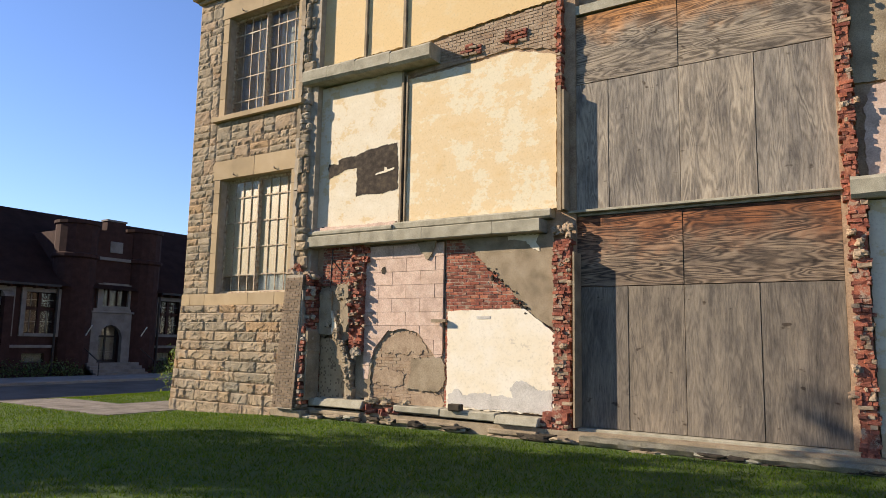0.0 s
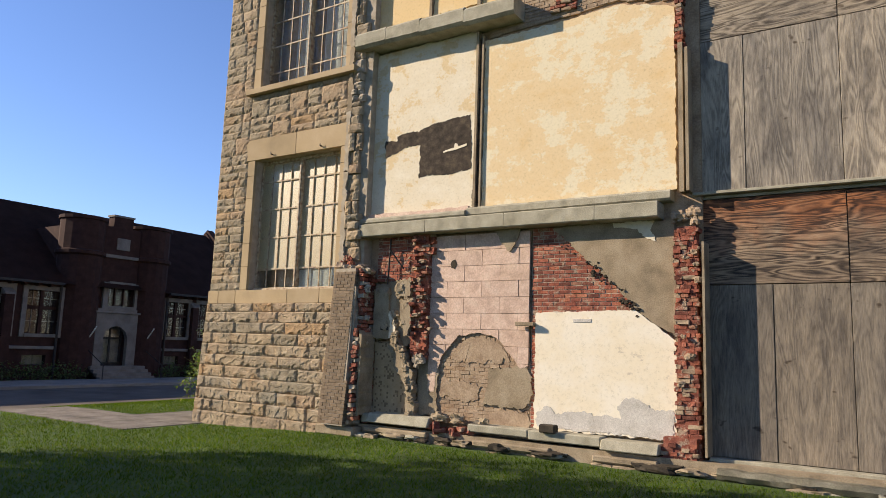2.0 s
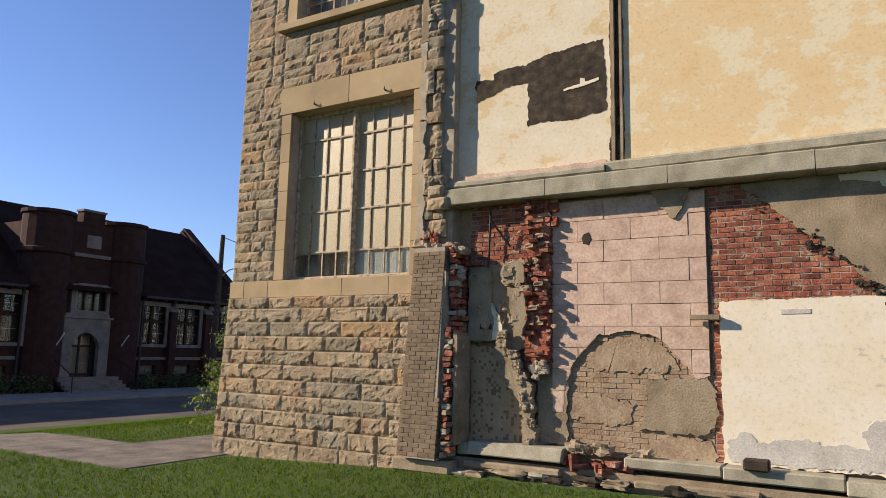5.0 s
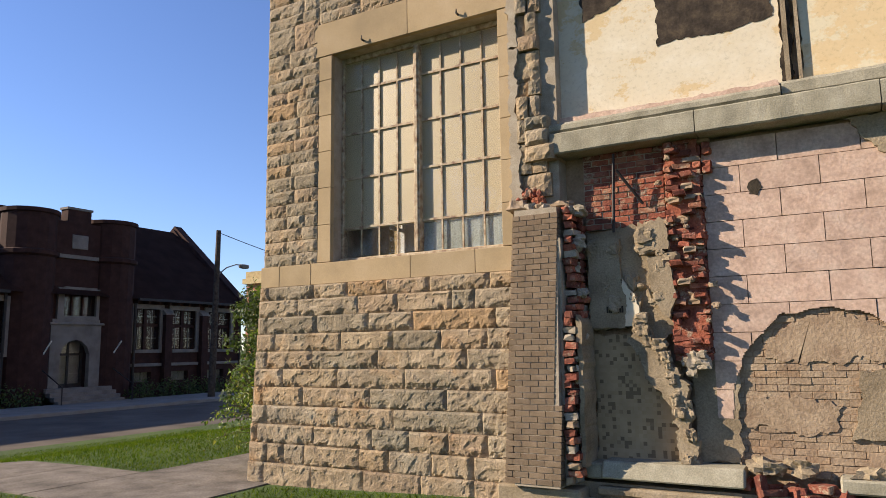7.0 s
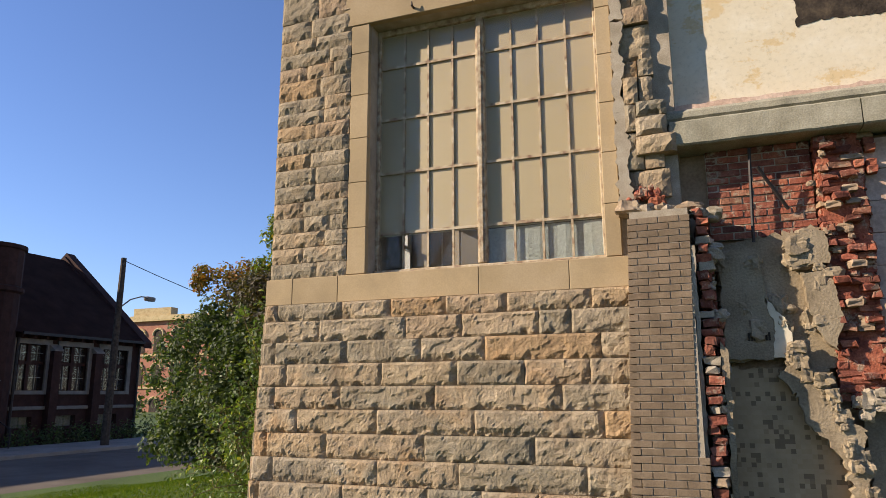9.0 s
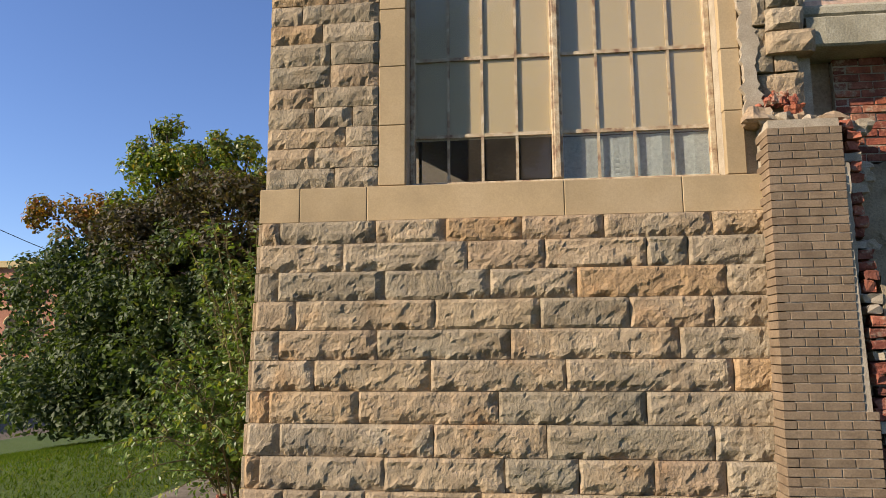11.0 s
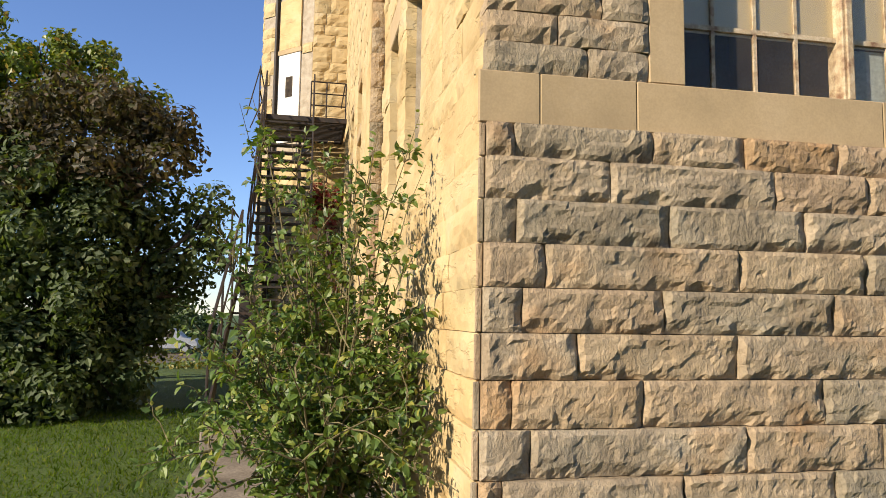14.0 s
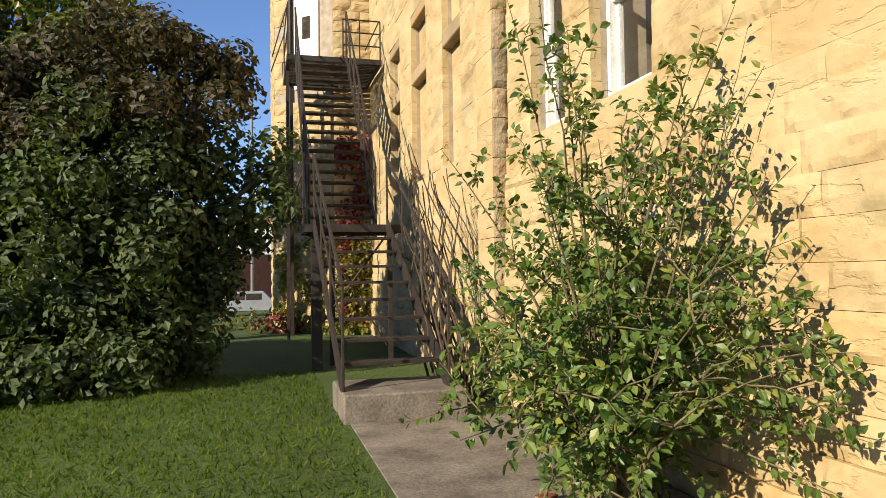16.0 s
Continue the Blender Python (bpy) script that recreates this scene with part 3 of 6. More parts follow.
JOINTS = [
    (-13.36, -12.675, -12.186, -11.668, -11.124, -10.426), (-12.9, -12.039, -11.52, -10.857, -10.592), (-13.355, -12.603, -11.888, -11.316, -10.365),
    (-13.222, -12.26, -11.561, -10.985, -10.458), (-13.333, -12.651, -11.759, -10.68), (-13.078, -12.288, -11.405, -10.362),
    (-13.384, -12.77, -11.844, -10.908), (-13.301, -12.267, -11.54, -10.507), (-13.43, -12.59, -11.809, -11.345, -10.885, -10.45), (-13.263, -13.013, -12.713, -11.962, -11.584, -11.08, -10.6),
]


def face_front():
    """Lower courses with the joints as they stand in the wall, then squared rubble."""
    rnd = random.Random(4)
    wall = bpy.data.objects["wall_front"]
    zs = courses_lower()
    for c in range(len(zs) - 1):
        z1, z0 = zs[c], zs[c + 1]
        lean = 0.045 * (2.24 - (z0 + z1) / 2)
        x = -13.52 - 0.025 * (2.24 - (z0 + z1) / 2)
        part("corner_margin", soften(boxes((x, x + 0.027, 9.978 - lean, 9.997 - lean, z0 + 0.006, z1 - 0.002)), 0.004), STONE, wall)
        x += 0.029
        for x1 in (*(JOINTS[c] if c < len(JOINTS) else (-13.3, -12.6, -11.9, -11.2, -10.6)), -10.02):
            me = rock(x1 - x - 0.005, z1 - z0 - 0.004, 0.056, rnd.random() * 999, 0.022, 0.2)
            me.materials.append(STONE)
            piece("stone_block", me, wall, ((x + x1) / 2, 9.985 - lean, z0 + 0.006))
            x = x1
    # squared rubble beside and between the windows
    areas = [(-13.49, -12.67, 2.49, 9.3), (-12.67, -10.0, 5.42, 6.3)]
    for ax0, ax1, az0, az1 in areas:
        z = az0
        while z < az1 - 0.05:
            h = min(rnd.choice((0.15, 0.2, 0.28, 0.34)), az1 - z)
            if az1 - z - h < 0.1:
                h = az1 - z
            x = ax0
            while x < ax1 - 0.03:
                x1 = min(ax1, x + rnd.uniform(0.22, 0.62))
                if ax1 - x1 < 0.14:
                    x1 = ax1
                split = h > 0.26 and rnd.random() < 0.55
                for b0, bh in ((z, h / 2), (z + h / 2, h / 2)) if split else ((z, h),):
                    me = rock(x1 - x - 0.008, bh - 0.007, 0.045, rnd.random() * 999, 0.036, 0.12)
                    me.materials.append(STONE)
                    piece("stone_block", me, wall, ((x + x1) / 2, YF + 0.03, b0 + 0.006))
                x = x1
            z += h


def dressed(x0, x1, y0, y1, z0, z1, parent, w=0.005):
    part("dressed_stone", soften(boxes((x0 + 0.0015, x1 - 0.0015, y0, y1, z0 + 0.0015, z1 - 0.0015)), w), SMOOTH, parent)


def front_dressings():
    wall = bpy.data.objects["wall_front"]
    cuts = [-13.525, -13.23, -12.745, -11.378, -10.6, -10.0]
    for a, b in zip(cuts, cuts[1:]):
        dressed(a, b, 9.985, 10.01 if a < -13.5 else 10.24, 2.245, 2.495, wall)
    for z0, z1 in ((LZ0, LZ1), (UZ0, UZ1)):
        z = z0
        while z < z1 - 0.02:
            h = min(0.44, z1 - z)
            dressed(-12.67, WX0, 10.005, 10.24, z, z + h, wall)
            dressed(WX1, -10.17, 10.005, 10.24, z, z + h, wall)
            z += h
        dressed(-12.76, -11.4, 9.995, 10.24, z1, z1 + 0.42, wall)
        dressed(-11.4, -9.98, 9.995, 10.24, z1, z1 + 0.42, wall)
        # small iron hooks on the lintel
        for x in (-12.0, -10.75):
            bm = bmesh.new()
            bar(bm, (x, 10.0, z1 + 0.06), (x, 9.95, z1 + 0.06), 0.012)
            bar(bm, (x, 9.95, z1 + 0.06), (x, 9.95, z1 + 0.11), 0.012, r2=0.004)
            part("iron_hook", bm, IRON, wall, "small rusty iron hook")
    dressed(-12.75, -9.98, 9.88, 10.2, UZ0 - 0.115, UZ0, wall)
    # eaves stone over the upper window
    part("cornice", soften(boxes((XC - 0.16, -9.95, 9.80, 10.2, 9.36, 9.55), (XC - 0.06, -9.95, 9.9, 10.2, 9.28, 9.36)), 0.02), SMOOTH, wall, "projecting dressed stone cornice")


front_dressings()


def tall_window(name, x0, x1, z0, z1, label):
    """Steel and timber window of two lights, each four panes wide and five high, set back in its opening."""
    root = thing(name, ((x0 + x1) / 2, 10.24, z0), label, "window", "", "structure")
    y = 10.20
    h = z1 - z0
    mid = x0 + (x1 - x0) * 0.493
    part("window_frame", soften(boxes((x0, x0 + 0.035, y, y + 0.09, z0, z1), (x1 - 0.045, x1, y, y + 0.09, z0, z1), (x0 + 0.035, x1 - 0.045, y, y + 0.09, z1 - 0.06, z1), (x0 + 0.035, x1 - 0.045, y, y + 0.09, z0, z0 + 0.055)), 0.006), FRAMEPAINT, root, "peeling cream timber frame")
    part("mullion", soften(boxes((mid - 0.038, mid + 0.038, y - 0.03, y + 0.09, z0 + 0.056, z1 - 0.061), (mid - 0.022, mid + 0.022, y - 0.045, y - 0.031, z0 + 0.056, z1 - 0.061)), 0.006), FRAMEPAINT, root, "weathered timber mullion")
    zb = [z0 + 0.055, z0 + h * 0.1625, z0 + h * 0.4, z0 + h * 0.619, z0 + h * 0.837, z1 - 0.06]
    for a, b in ((x0 + 0.035, mid - 0.038), (mid + 0.038, x1 - 0.045)):
        for zz in zb[1:-1]:
            part("transom_bar", boxes((a, b, y + 0.016, y + 0.034, zz - 0.013, zz + 0.013)), FRAMEPAINT, root)
        w = (b - a) / 4
        for i in range(1, 4):
            part("glazing_bar", boxes((a + i * w - 0.01, a + i * w + 0.01, y + 0.018, y + 0.034, z0 + 0.056, z1 - 0.061)), FRAMEPAINT, root)
        for i in range(4):
            for r in range(5):
                p = part("pane", boxes((a + i * w + 0.01, a + (i + 1) * w - 0.01, y + 0.026, y + 0.030, zb[r] + 0.014, zb[r + 1] - 0.014)), GLASS, root)
                p.visible_shadow = False
    part("sill_board", soften(boxes((x0, x1, y - 0.05, y - 0.001, z0, z0 + 0.045)), 0.01), FRAMEPAINT, root, "peeling timber sill")


def blind(x0, x1, z0, z1, y, material, label, name):
    """Hanging cloth with a slight ripple."""
    bm = bmesh.new()
    if "curtain" not in name:
        solid(bm, x0, x1, y, y + 0.004, z0, z1)
        return tagged(mesh_object(name, bm, material), label, name.split("_")[-1])
    n = 28
    rows = []
    for z in (z0, z1):
        rows.append([bm.verts.new((x0 + (x1 - x0) * i / n, y + (0.004 * math.sin(i * 0.9) + 0.002 * math.sin(i * 2.1 + z)), z)) for i in range(n + 1)])
    for i in range(n):
        bm.faces.new((rows[0][i], rows[0][i + 1], rows[1][i + 1], rows[1][i]))
    bmesh.ops.solidify(bm, geom=bm.faces[:], thickness=0.004)
    return tagged(mesh_object(name, bm, material), label, name.split("_")[-1])


tall_window("window_1", WX0, WX1, LZ0, LZ1, "tall many-paned window with cream blinds in peeling frames")
tall_window("window_2", WX0, WX1, UZ0, UZ1, "upper many-paned window reflecting the sky, pale curtains inside")
blind(-12.46, -11.41, 2.88, 4.97, 10.2365, BLIND, "cream roller blind drawn down behind the window", "roller_blind")
blind(-11.39, -10.31, 2.88, 4.97, 10.2365, BLIND, "cream roller blind drawn down behind the window", "roller_blind")
blind(-11.38, -10.33, 2.5, 2.875, 10.252, CURTAIN, "pale blue-white curtain below the blind", "short_curtain")
blind(-11.95, -11.55, 6.45, 8.69, 10.4, CURTAIN, "pale curtain gathered behind the upper window", "long_curtain")
blind(-11.2, -10.35, 6.45, 8.69, 10.4, CURTAIN, "pale curtain gathered behind the upper window", "long_curtain")


# ---- ruined bays: panels ----
RW = bpy.data.objects["wall_front_ruined"]


def panel(name, outline, y0, y1, material, label, step=0.09, amp=0.012, seed=1):
    return part(name, slab(bmesh.new(), ragged(outline, step, amp, seed), y0, y1), material, RW, label)


panel("plaster_panel", [(-9.93, 3.76), (-7.68, 3.73), (-7.68, 6.62), (-9.93, 6.62)], 10.20, 10.28, CREAM, "cream white plaster panel with flaking paint")
panel("plaster_panel", [(-7.52, 3.72), (-4.56, 3.72), (-4.56, 6.27), (-4.80, 6.36), (-5.35, 6.50), (-6.2, 6.44), (-7.52, 6.42)], 10.20, 10.28, YELLOW, "ochre and cream flaking plaster panel", seed=2)
panel("plaster_panel", [(-9.95, 7.1), (-8.62, 7.1), (-8.62, 9.7), (-9.95, 9.7)], 10.20, 10.28, YELLOWTOP, "yellow plaster panel", seed=3)
panel("plaster_panel", [(-8.55, 7.1), (-7.68, 7.1), (-7.68, 9.7), (-8.55, 9.7)], 10.20, 10.28, YELLOWTOP, "yellow plaster panel", seed=4)
panel("plaster_panel", [(-7.6, 7.05), (-4.5, 7.25), (-4.5, 9.7), (-7.6, 9.7)], 10.20, 10.28, YELLOWTOP, "yellow plaster panel", seed=5)
panel("mastic_patch", [(-9.45, 5.02), (-9.2, 5.0), (-9.2, 5.1), (-8.7, 5.12), (-8.45, 5.2), (-8.0, 5.22), (-7.76, 5.25), (-7.72, 4.36), (-8.1, 4.3), (-8.55, 4.33), (-8.72, 4.3), (-8.72, 4.86), (-8.95, 4.88), (-9.1, 4.82), (-9.45, 4.72)], 10.194, 10.2, TAR, "black mastic where the plaster has fallen", 0.05, 0.014, 6)
panel("plaster_scrap", [(-8.25, 4.70), (-8.05, 4.735), (-8.04, 4.80), (-7.99, 4.79), (-7.98, 4.75), (-7.81, 4.77), (-7.81, 4.74), (-8.0, 4.70), (-8.25, 4.67)], 10.187, 10.194, WHITE, "scrap of white plaster left on the mastic", 0.05, 0.006, 61)
# black strip over the joint, painted in for the shade of a ragged opening
panel("gap_shade_strip", [(-7.70, 3.75), (-7.60, 3.75), (-7.59, 4.6), (-7.55, 4.8), (-7.57, 5.1), (-7.53, 6.4), (-7.60, 6.5), (-7.60, 5.2), (-7.66, 4.9), (-7.64, 4.4)], 10.188, 10.21, TAR, "black strip painting the shade in the ragged gap between the panels", 0.06, 0.012, 62)
panel("cement_patch", [(-7.25, 3.33), (-6.8, 3.33), (-6.88, 3.17), (-7.0, 3.0), (-7.15, 3.16)], 10.155, 10.185, CEMENT, "drip of grey cement under the beam", 0.05, 0.02, 63)
part("divider_strip", boxes((-7.66, -7.62, 10.15, 10.26, 3.72, 6.6), (-7.56, -7.53, 10.16, 10.26, 3.72, 6.5)), CEMENT, RW, "weathered timber strip between the panels")
part("divider_strip", boxes((-8.61, -8.56, 10.15, 10.26, 7.0, 9.7)), CEMENT, RW, "weathered timber strip between the panels")
part("divider_strip", boxes((-7.67, -7.61, 10.15, 10.26, 7.0, 9.7)), CEMENT, RW, "weathered timber strip between the panels")
part("metal_strip", boxes((-4.50, -4.44, 10.10, 10.26, 3.66, 5.7), (-4.40, -4.36, 10.05, 10.3, 3.66, 5.6)), CEMENT, RW, "grey upright strip at the panel edge")


def ledge(name, rows, material, label, seed, cut=0.05):
    """Stone ledge made of lengths with a moulded front, some ends broken."""
    for k, (x0, x1, y0, y1, z0, z1) in enumerate(rows):
        bm = bmesh.new()
        nx = max(2, int((x1 - x0) / 0.06))
        prof = [(y1, z0), (y0 + cut, z0), (y0, z0 + cut), (y0, z1 - cut), (y0 + cut, z1), (y1, z1)]
        rings = []
        for i in range(nx + 1):
            x = x0 + 0.004 + (x1 - x0 - 0.008) * i / nx
            rings.append([bm.verts.new((x, y + 0.005 * noise.noise(Vector((x * 9, y * 7 + seed, z * 9))), z + 0.006 * noise.noise(Vector((x * 8 + seed, y, z * 9 + 4))))) for y, z in prof])
        for a, b in zip(rings, rings[1:]):
            for j in range(len(prof)):
                j2 = (j + 1) % len(prof)
                bm.faces.new((a[j], b[j], b[j2], a[j2]))
        bm.faces.new(rings[0][::-1])
        bm.faces.new(rings[-1])
        part(name, bm, material, RW, label)


ledge("ledge_stone", [(-9.97, -9.3, 9.86, 10.26, 6.66, 6.96), (-9.3, -8.6, 9.86, 10.26, 6.65, 6.95), (-8.6, -7.75, 9.86, 10.26, 6.63, 6.93), (-7.75, -6.85, 9.86, 10.26, 6.6, 6.9)], CONCRETE, "broken grey stone ledge", 1)
ledge("beam_stone", [(-9.75, -8.4, 9.95, 10.26, 3.34, 3.55), (-8.4, -7.0, 9.95, 10.26, 3.34, 3.55), (-7.0, -5.6, 9.95, 10.26, 3.335, 3.545), (-5.6, -4.74, 9.95, 10.26, 3.33, 3.54)], CONCRETE, "long grey stone beam", 2, 0.014)
ledge("beam_moulding", [(-9.78, -7.7, 9.99, 10.26, 3.555, 3.66), (-7.7, -4.6, 10.04, 10.26, 3.555, 3.70)], CONCRETE, "grey moulded course above the beam", 3, 0.03)
panel("render_strip", [(-9.7, 3.655), (-7.72, 3.655), (-7.72, 3.745), (-8.6, 3.73), (-9.7, 3.75)], 10.13, 10.26, PINK, "pinkish strip of render above the beam", 0.07, 0.01, 64)

# ---- ruined bays: lower zone ----
panel("cement_patch", [(-6.35, 3.33), (-4.58, 3.33), (-4.58, 1.8), (-4.85, 1.95), (-5.1, 2.12), (-5.35, 2.42), (-5.7, 2.75), (-6.1, 3.12)], 10.185, 10.27, CEMENT, "grey cement patch pitted along its edge", 0.06, 0.025, 7)
panel("plaster_panel", [(-6.56, 0.46), (-4.58, 0.5), (-4.58, 1.74), (-5.12, 2.13), (-6.56, 2.10)], 10.17, 10.27, WHITE, "white plaster panel with one cut corner", 0.07, 0.012, 8)
panel("cement_patch", [(-9.48, 2.55), (-8.75, 2.65), (-8.7, 1.65), (-8.95, 1.5), (-9.05, 1.7), (-9.45, 1.65)], 10.15, 10.27, CEMENT, "broken grey cement render", 0.05, 0.03, 9)
panel("plaster_scrap", [(-9.16, 2.12), (-9.08, 2.0), (-9.02, 1.95), (-8.99, 1.66), (-9.14, 1.68), (-9.1, 1.85)], 10.09, 10.15, CREAM, "scrap of cream plaster", 0.05, 0.012, 10)
panel("plaster_scrap", [(-9.46, 2.5), (-9.16, 2.5), (-9.16, 2.12), (-9.1, 1.85), (-9.14, 1.66), (-9.46, 1.66)], 10.10, 10.15, CEMENT, "scrap of grey render", 0.05, 0.012, 15)
panel("render_block", [(-8.98, 2.56), (-8.72, 2.6), (-8.7, 2.36), (-8.98, 2.34)], 10.05, 10.15, CEMENT, "broken cement block", 0.05, 0.012, 16)
panel("render_block", [(-8.9, 2.28), (-8.72, 2.3), (-8.66, 1.95), (-8.72, 1.72), (-8.86, 1.9)], 10.04, 10.15, CEMENT, "broken cement block", 0.05, 0.012, 17)
panel("tile_sheet", [(-9.46, 0.45), (-8.66, 0.45), (-8.72, 1.05), (-8.95, 1.35), (-9.1, 1.6), (-9.46, 1.6)], 10.17, 10.27, MOSAIC, "tan mosaic tile remnant", 0.06, 0.02, 11)
panel("cement_edge", [(-9.05, 1.75), (-8.9, 1.65), (-8.62, 1.15), (-8.55, 0.5), (-8.7, 0.45), (-8.76, 0.9), (-8.98, 1.35), (-9.12, 1.5)], 10.06, 10.2, CEMENT, "torn grey render edge", 0.05, 0.03, 12)
panel("cement_patch", [(-8.58, 1.4), (-8.2, 1.35), (-8.24, 0.5), (-8.58, 0.5)], 10.19, 10.27, CEMENT, "grey cement render", 0.06, 0.02, 13)
panel("cement_patch", [(-7.3, 1.25), (-6.75, 1.35), (-6.62, 1.2), (-6.62, 0.82), (-6.8, 0.72), (-7.4, 0.75), (-7.35, 1.0)], 10.19, 10.26, CEMENT, "grey cement render", 0.06, 0.025, 14)


panel("bare_patch", [(-6.52, 0.5), (-4.62, 0.5), (-4.62, 0.86), (-4.85, 0.84), (-5.0, 0.95), (-5.22, 0.98), (-5.36, 0.86), (-5.3, 0.74), (-5.6, 0.72), (-5.95, 0.76), (-6.2, 0.7), (-6.36, 0.78), (-6.52, 0.7)], 10.163, 10.17, BARE, "grey bare patch where the white coat has flaked off", 0.05, 0.022, 65)


panel("plaster_scrap", [(-5.4, 3.32), (-4.85, 3.32), (-4.9, 3.2), (-4.83, 3.05), (-4.98, 3.1), (-5.1, 3.22), (-5.4, 3.26)], 10.176, 10.186, CREAM, "scrap of cream plaster below the beam", 0.05, 0.014, 67)


for k, outline in enumerate((
        [(-8.0, 1.38), (-7.5, 1.32), (-7.0, 1.4), (-7.1, 1.6), (-7.4, 1.74), (-7.8, 1.68)],
        [(-8.2, 0.78), (-7.5, 0.8), (-7.45, 1.0), (-7.8, 1.08), (-8.18, 1.02)],
        [(-7.35, 0.46), (-6.66, 0.46), (-6.66, 0.66), (-7.0, 0.7), (-7.3, 0.6)])):
    panel("render_smear", outline, 10.2105, 10.224, DIRTYBRICK, "smear of tan render over the bricks", 0.06, 0.035, 70 + k)


def inside(x, z, poly):
    hit = False
    for i in range(len(poly)):
        (x0, z0), (x1, z1) = poly[i], poly[i - 1]
        if (z0 > z) != (z1 > z) and x < (x1 - x0) * (z - z0) / (z1 - z0) + x0:
            hit = not hit
    return hit


ARCH = [(-8.28, 0.4), (-8.26, 1.15), (-8.1, 1.5), (-7.85, 1.74), (-7.5, 1.8), (-7.2, 1.72), (-6.98, 1.5), (-6.8, 1.3), (-6.6, 1.36), (-6.6, 0.4)]


def pink_blocks():
    """Courses of scored pink blocks, torn away over an arch-shaped hole."""
    rnd = random.Random(8)
    h, w = 0.243, 0.62
    z, r = 3.30, 0
    while z > 1.0:
        x = -8.40 - (r % 2) * w / 2
        while x < -6.68:
            a, b = max(x, -8.40), min(x + w, -6.67)
            if b - a > 0.04:
                n = max(2, int((b - a) / 0.012))
                m = 20
                bm = bmesh.new()
                grid = {}
                y = 10.185 + rnd.uniform(-0.004, 0.004)
                for j in range(m):
                    for i in range(n):
                        cx, cz = a + (i + 0.5) * (b - a) / n, z - h + (j + 0.5) * h / m
                        if not inside(cx + 0.018 * noise.noise(Vector((cx * 9, cz * 9, 1))), cz + 0.018 * noise.noise(Vector((cx * 9, cz * 9, 5))), ARCH):
                            q = []
                            for di, dj in ((0, 0), (1, 0), (1, 1), (0, 1)):
                                k = (i + di, j + dj)
                                if k not in grid:
                                    gx, gz = a + 0.003 + (b - a - 0.006) * k[0] / n, z - h + 0.003 + (h - 0.006) * k[1] / m
                                    grid[k] = bm.verts.new((gx, y, gz))
                                q.append(grid[k])
                            bm.faces.new(q)
                if bm.faces:
                    g = bmesh.ops.extrude_face_region(bm, geom=bm.faces[:])
                    bmesh.ops.translate(bm, verts=[v for v in g["geom"] if isinstance(v, bmesh.types.BMVert)], vec=(0, 0.06, 0))
                    part("pink_block", bm, PINK, RW)
                else:
                    bm.free()
            x += w
        z -= h
        r += 1


pink_blocks()


def brick_field(poly, y, material, parent, seed, l=0.17, h=0.057, d=0.09, jut=0.004, gap=0.009, miss=0.0, turn=0.0, name="brick"):
    """Bricks in running bond over an outline; jut: how unevenly they stand out; miss: share that has fallen out."""
    rnd = random.Random(seed)
    kinds = []
    for k in range(6):
        me = brick_mesh(l - gap, h - gap, d, seed * 10 + k, 0.0015 + 0.12 * jut, 0.003 if jut < 0.02 else 0.008)
        me.materials.append(material)
        kinds.append(me)
    half = brick_mesh(l / 2 - gap, h - gap, d, seed * 10 + 7, 0.003 + 0.06 * jut)
    if jut < 0.02:
        part("mortar_bed", slab(bmesh.new(), poly, y + 0.003, y + 0.05), DIRTYBRICK if material is DIRTYBRICK else MORTAR, parent)
    else:
        for me in kinds[5:]:
            me.materials[0] = DIRTYBRICK
    half.materials.append(material)
    xs, zs = [p[0] for p in poly], [p[1] for p in poly]
    z, r = min(zs), 0
    while z < max(zs):
        x = min(xs) - (r % 2) * l / 2
        while x < max(xs) + l / 2:
            for off, me, ok in ((l / 2, rnd.choice(kinds), inside(x + 0.03, z + h / 2, poly) and inside(x + l - 0.03, z + h / 2, poly)),):
                if ok and rnd.random() >= miss:
                    piece(name, me, parent, (x + off, y - rnd.uniform(0, jut), z + gap / 2), rnd.uniform(-1, 1) * jut * (3 if jut > 0.05 else 2))
                elif not ok:
                    for o2 in (l / 4, 3 * l / 4):
                        if inside(x + o2, z + h / 2, poly) and rnd.random() >= miss:
                            piece(name, half, parent, (x + o2, y - rnd.uniform(0, jut), z + gap / 2), rnd.uniform(-1, 1) * jut * 2)
            x += l
        z += h
        r += 1


# ---- boards over the wide openings ----
def sheet(x0, x1, z0, z1, y, material, label, root):
    part("plywood_sheet", soften(boxes((x0 + 0.004, x1 - 0.004, y, y + 0.018, z0 + 0.003, z1 - 0.003)), 0.003), material, root, label)


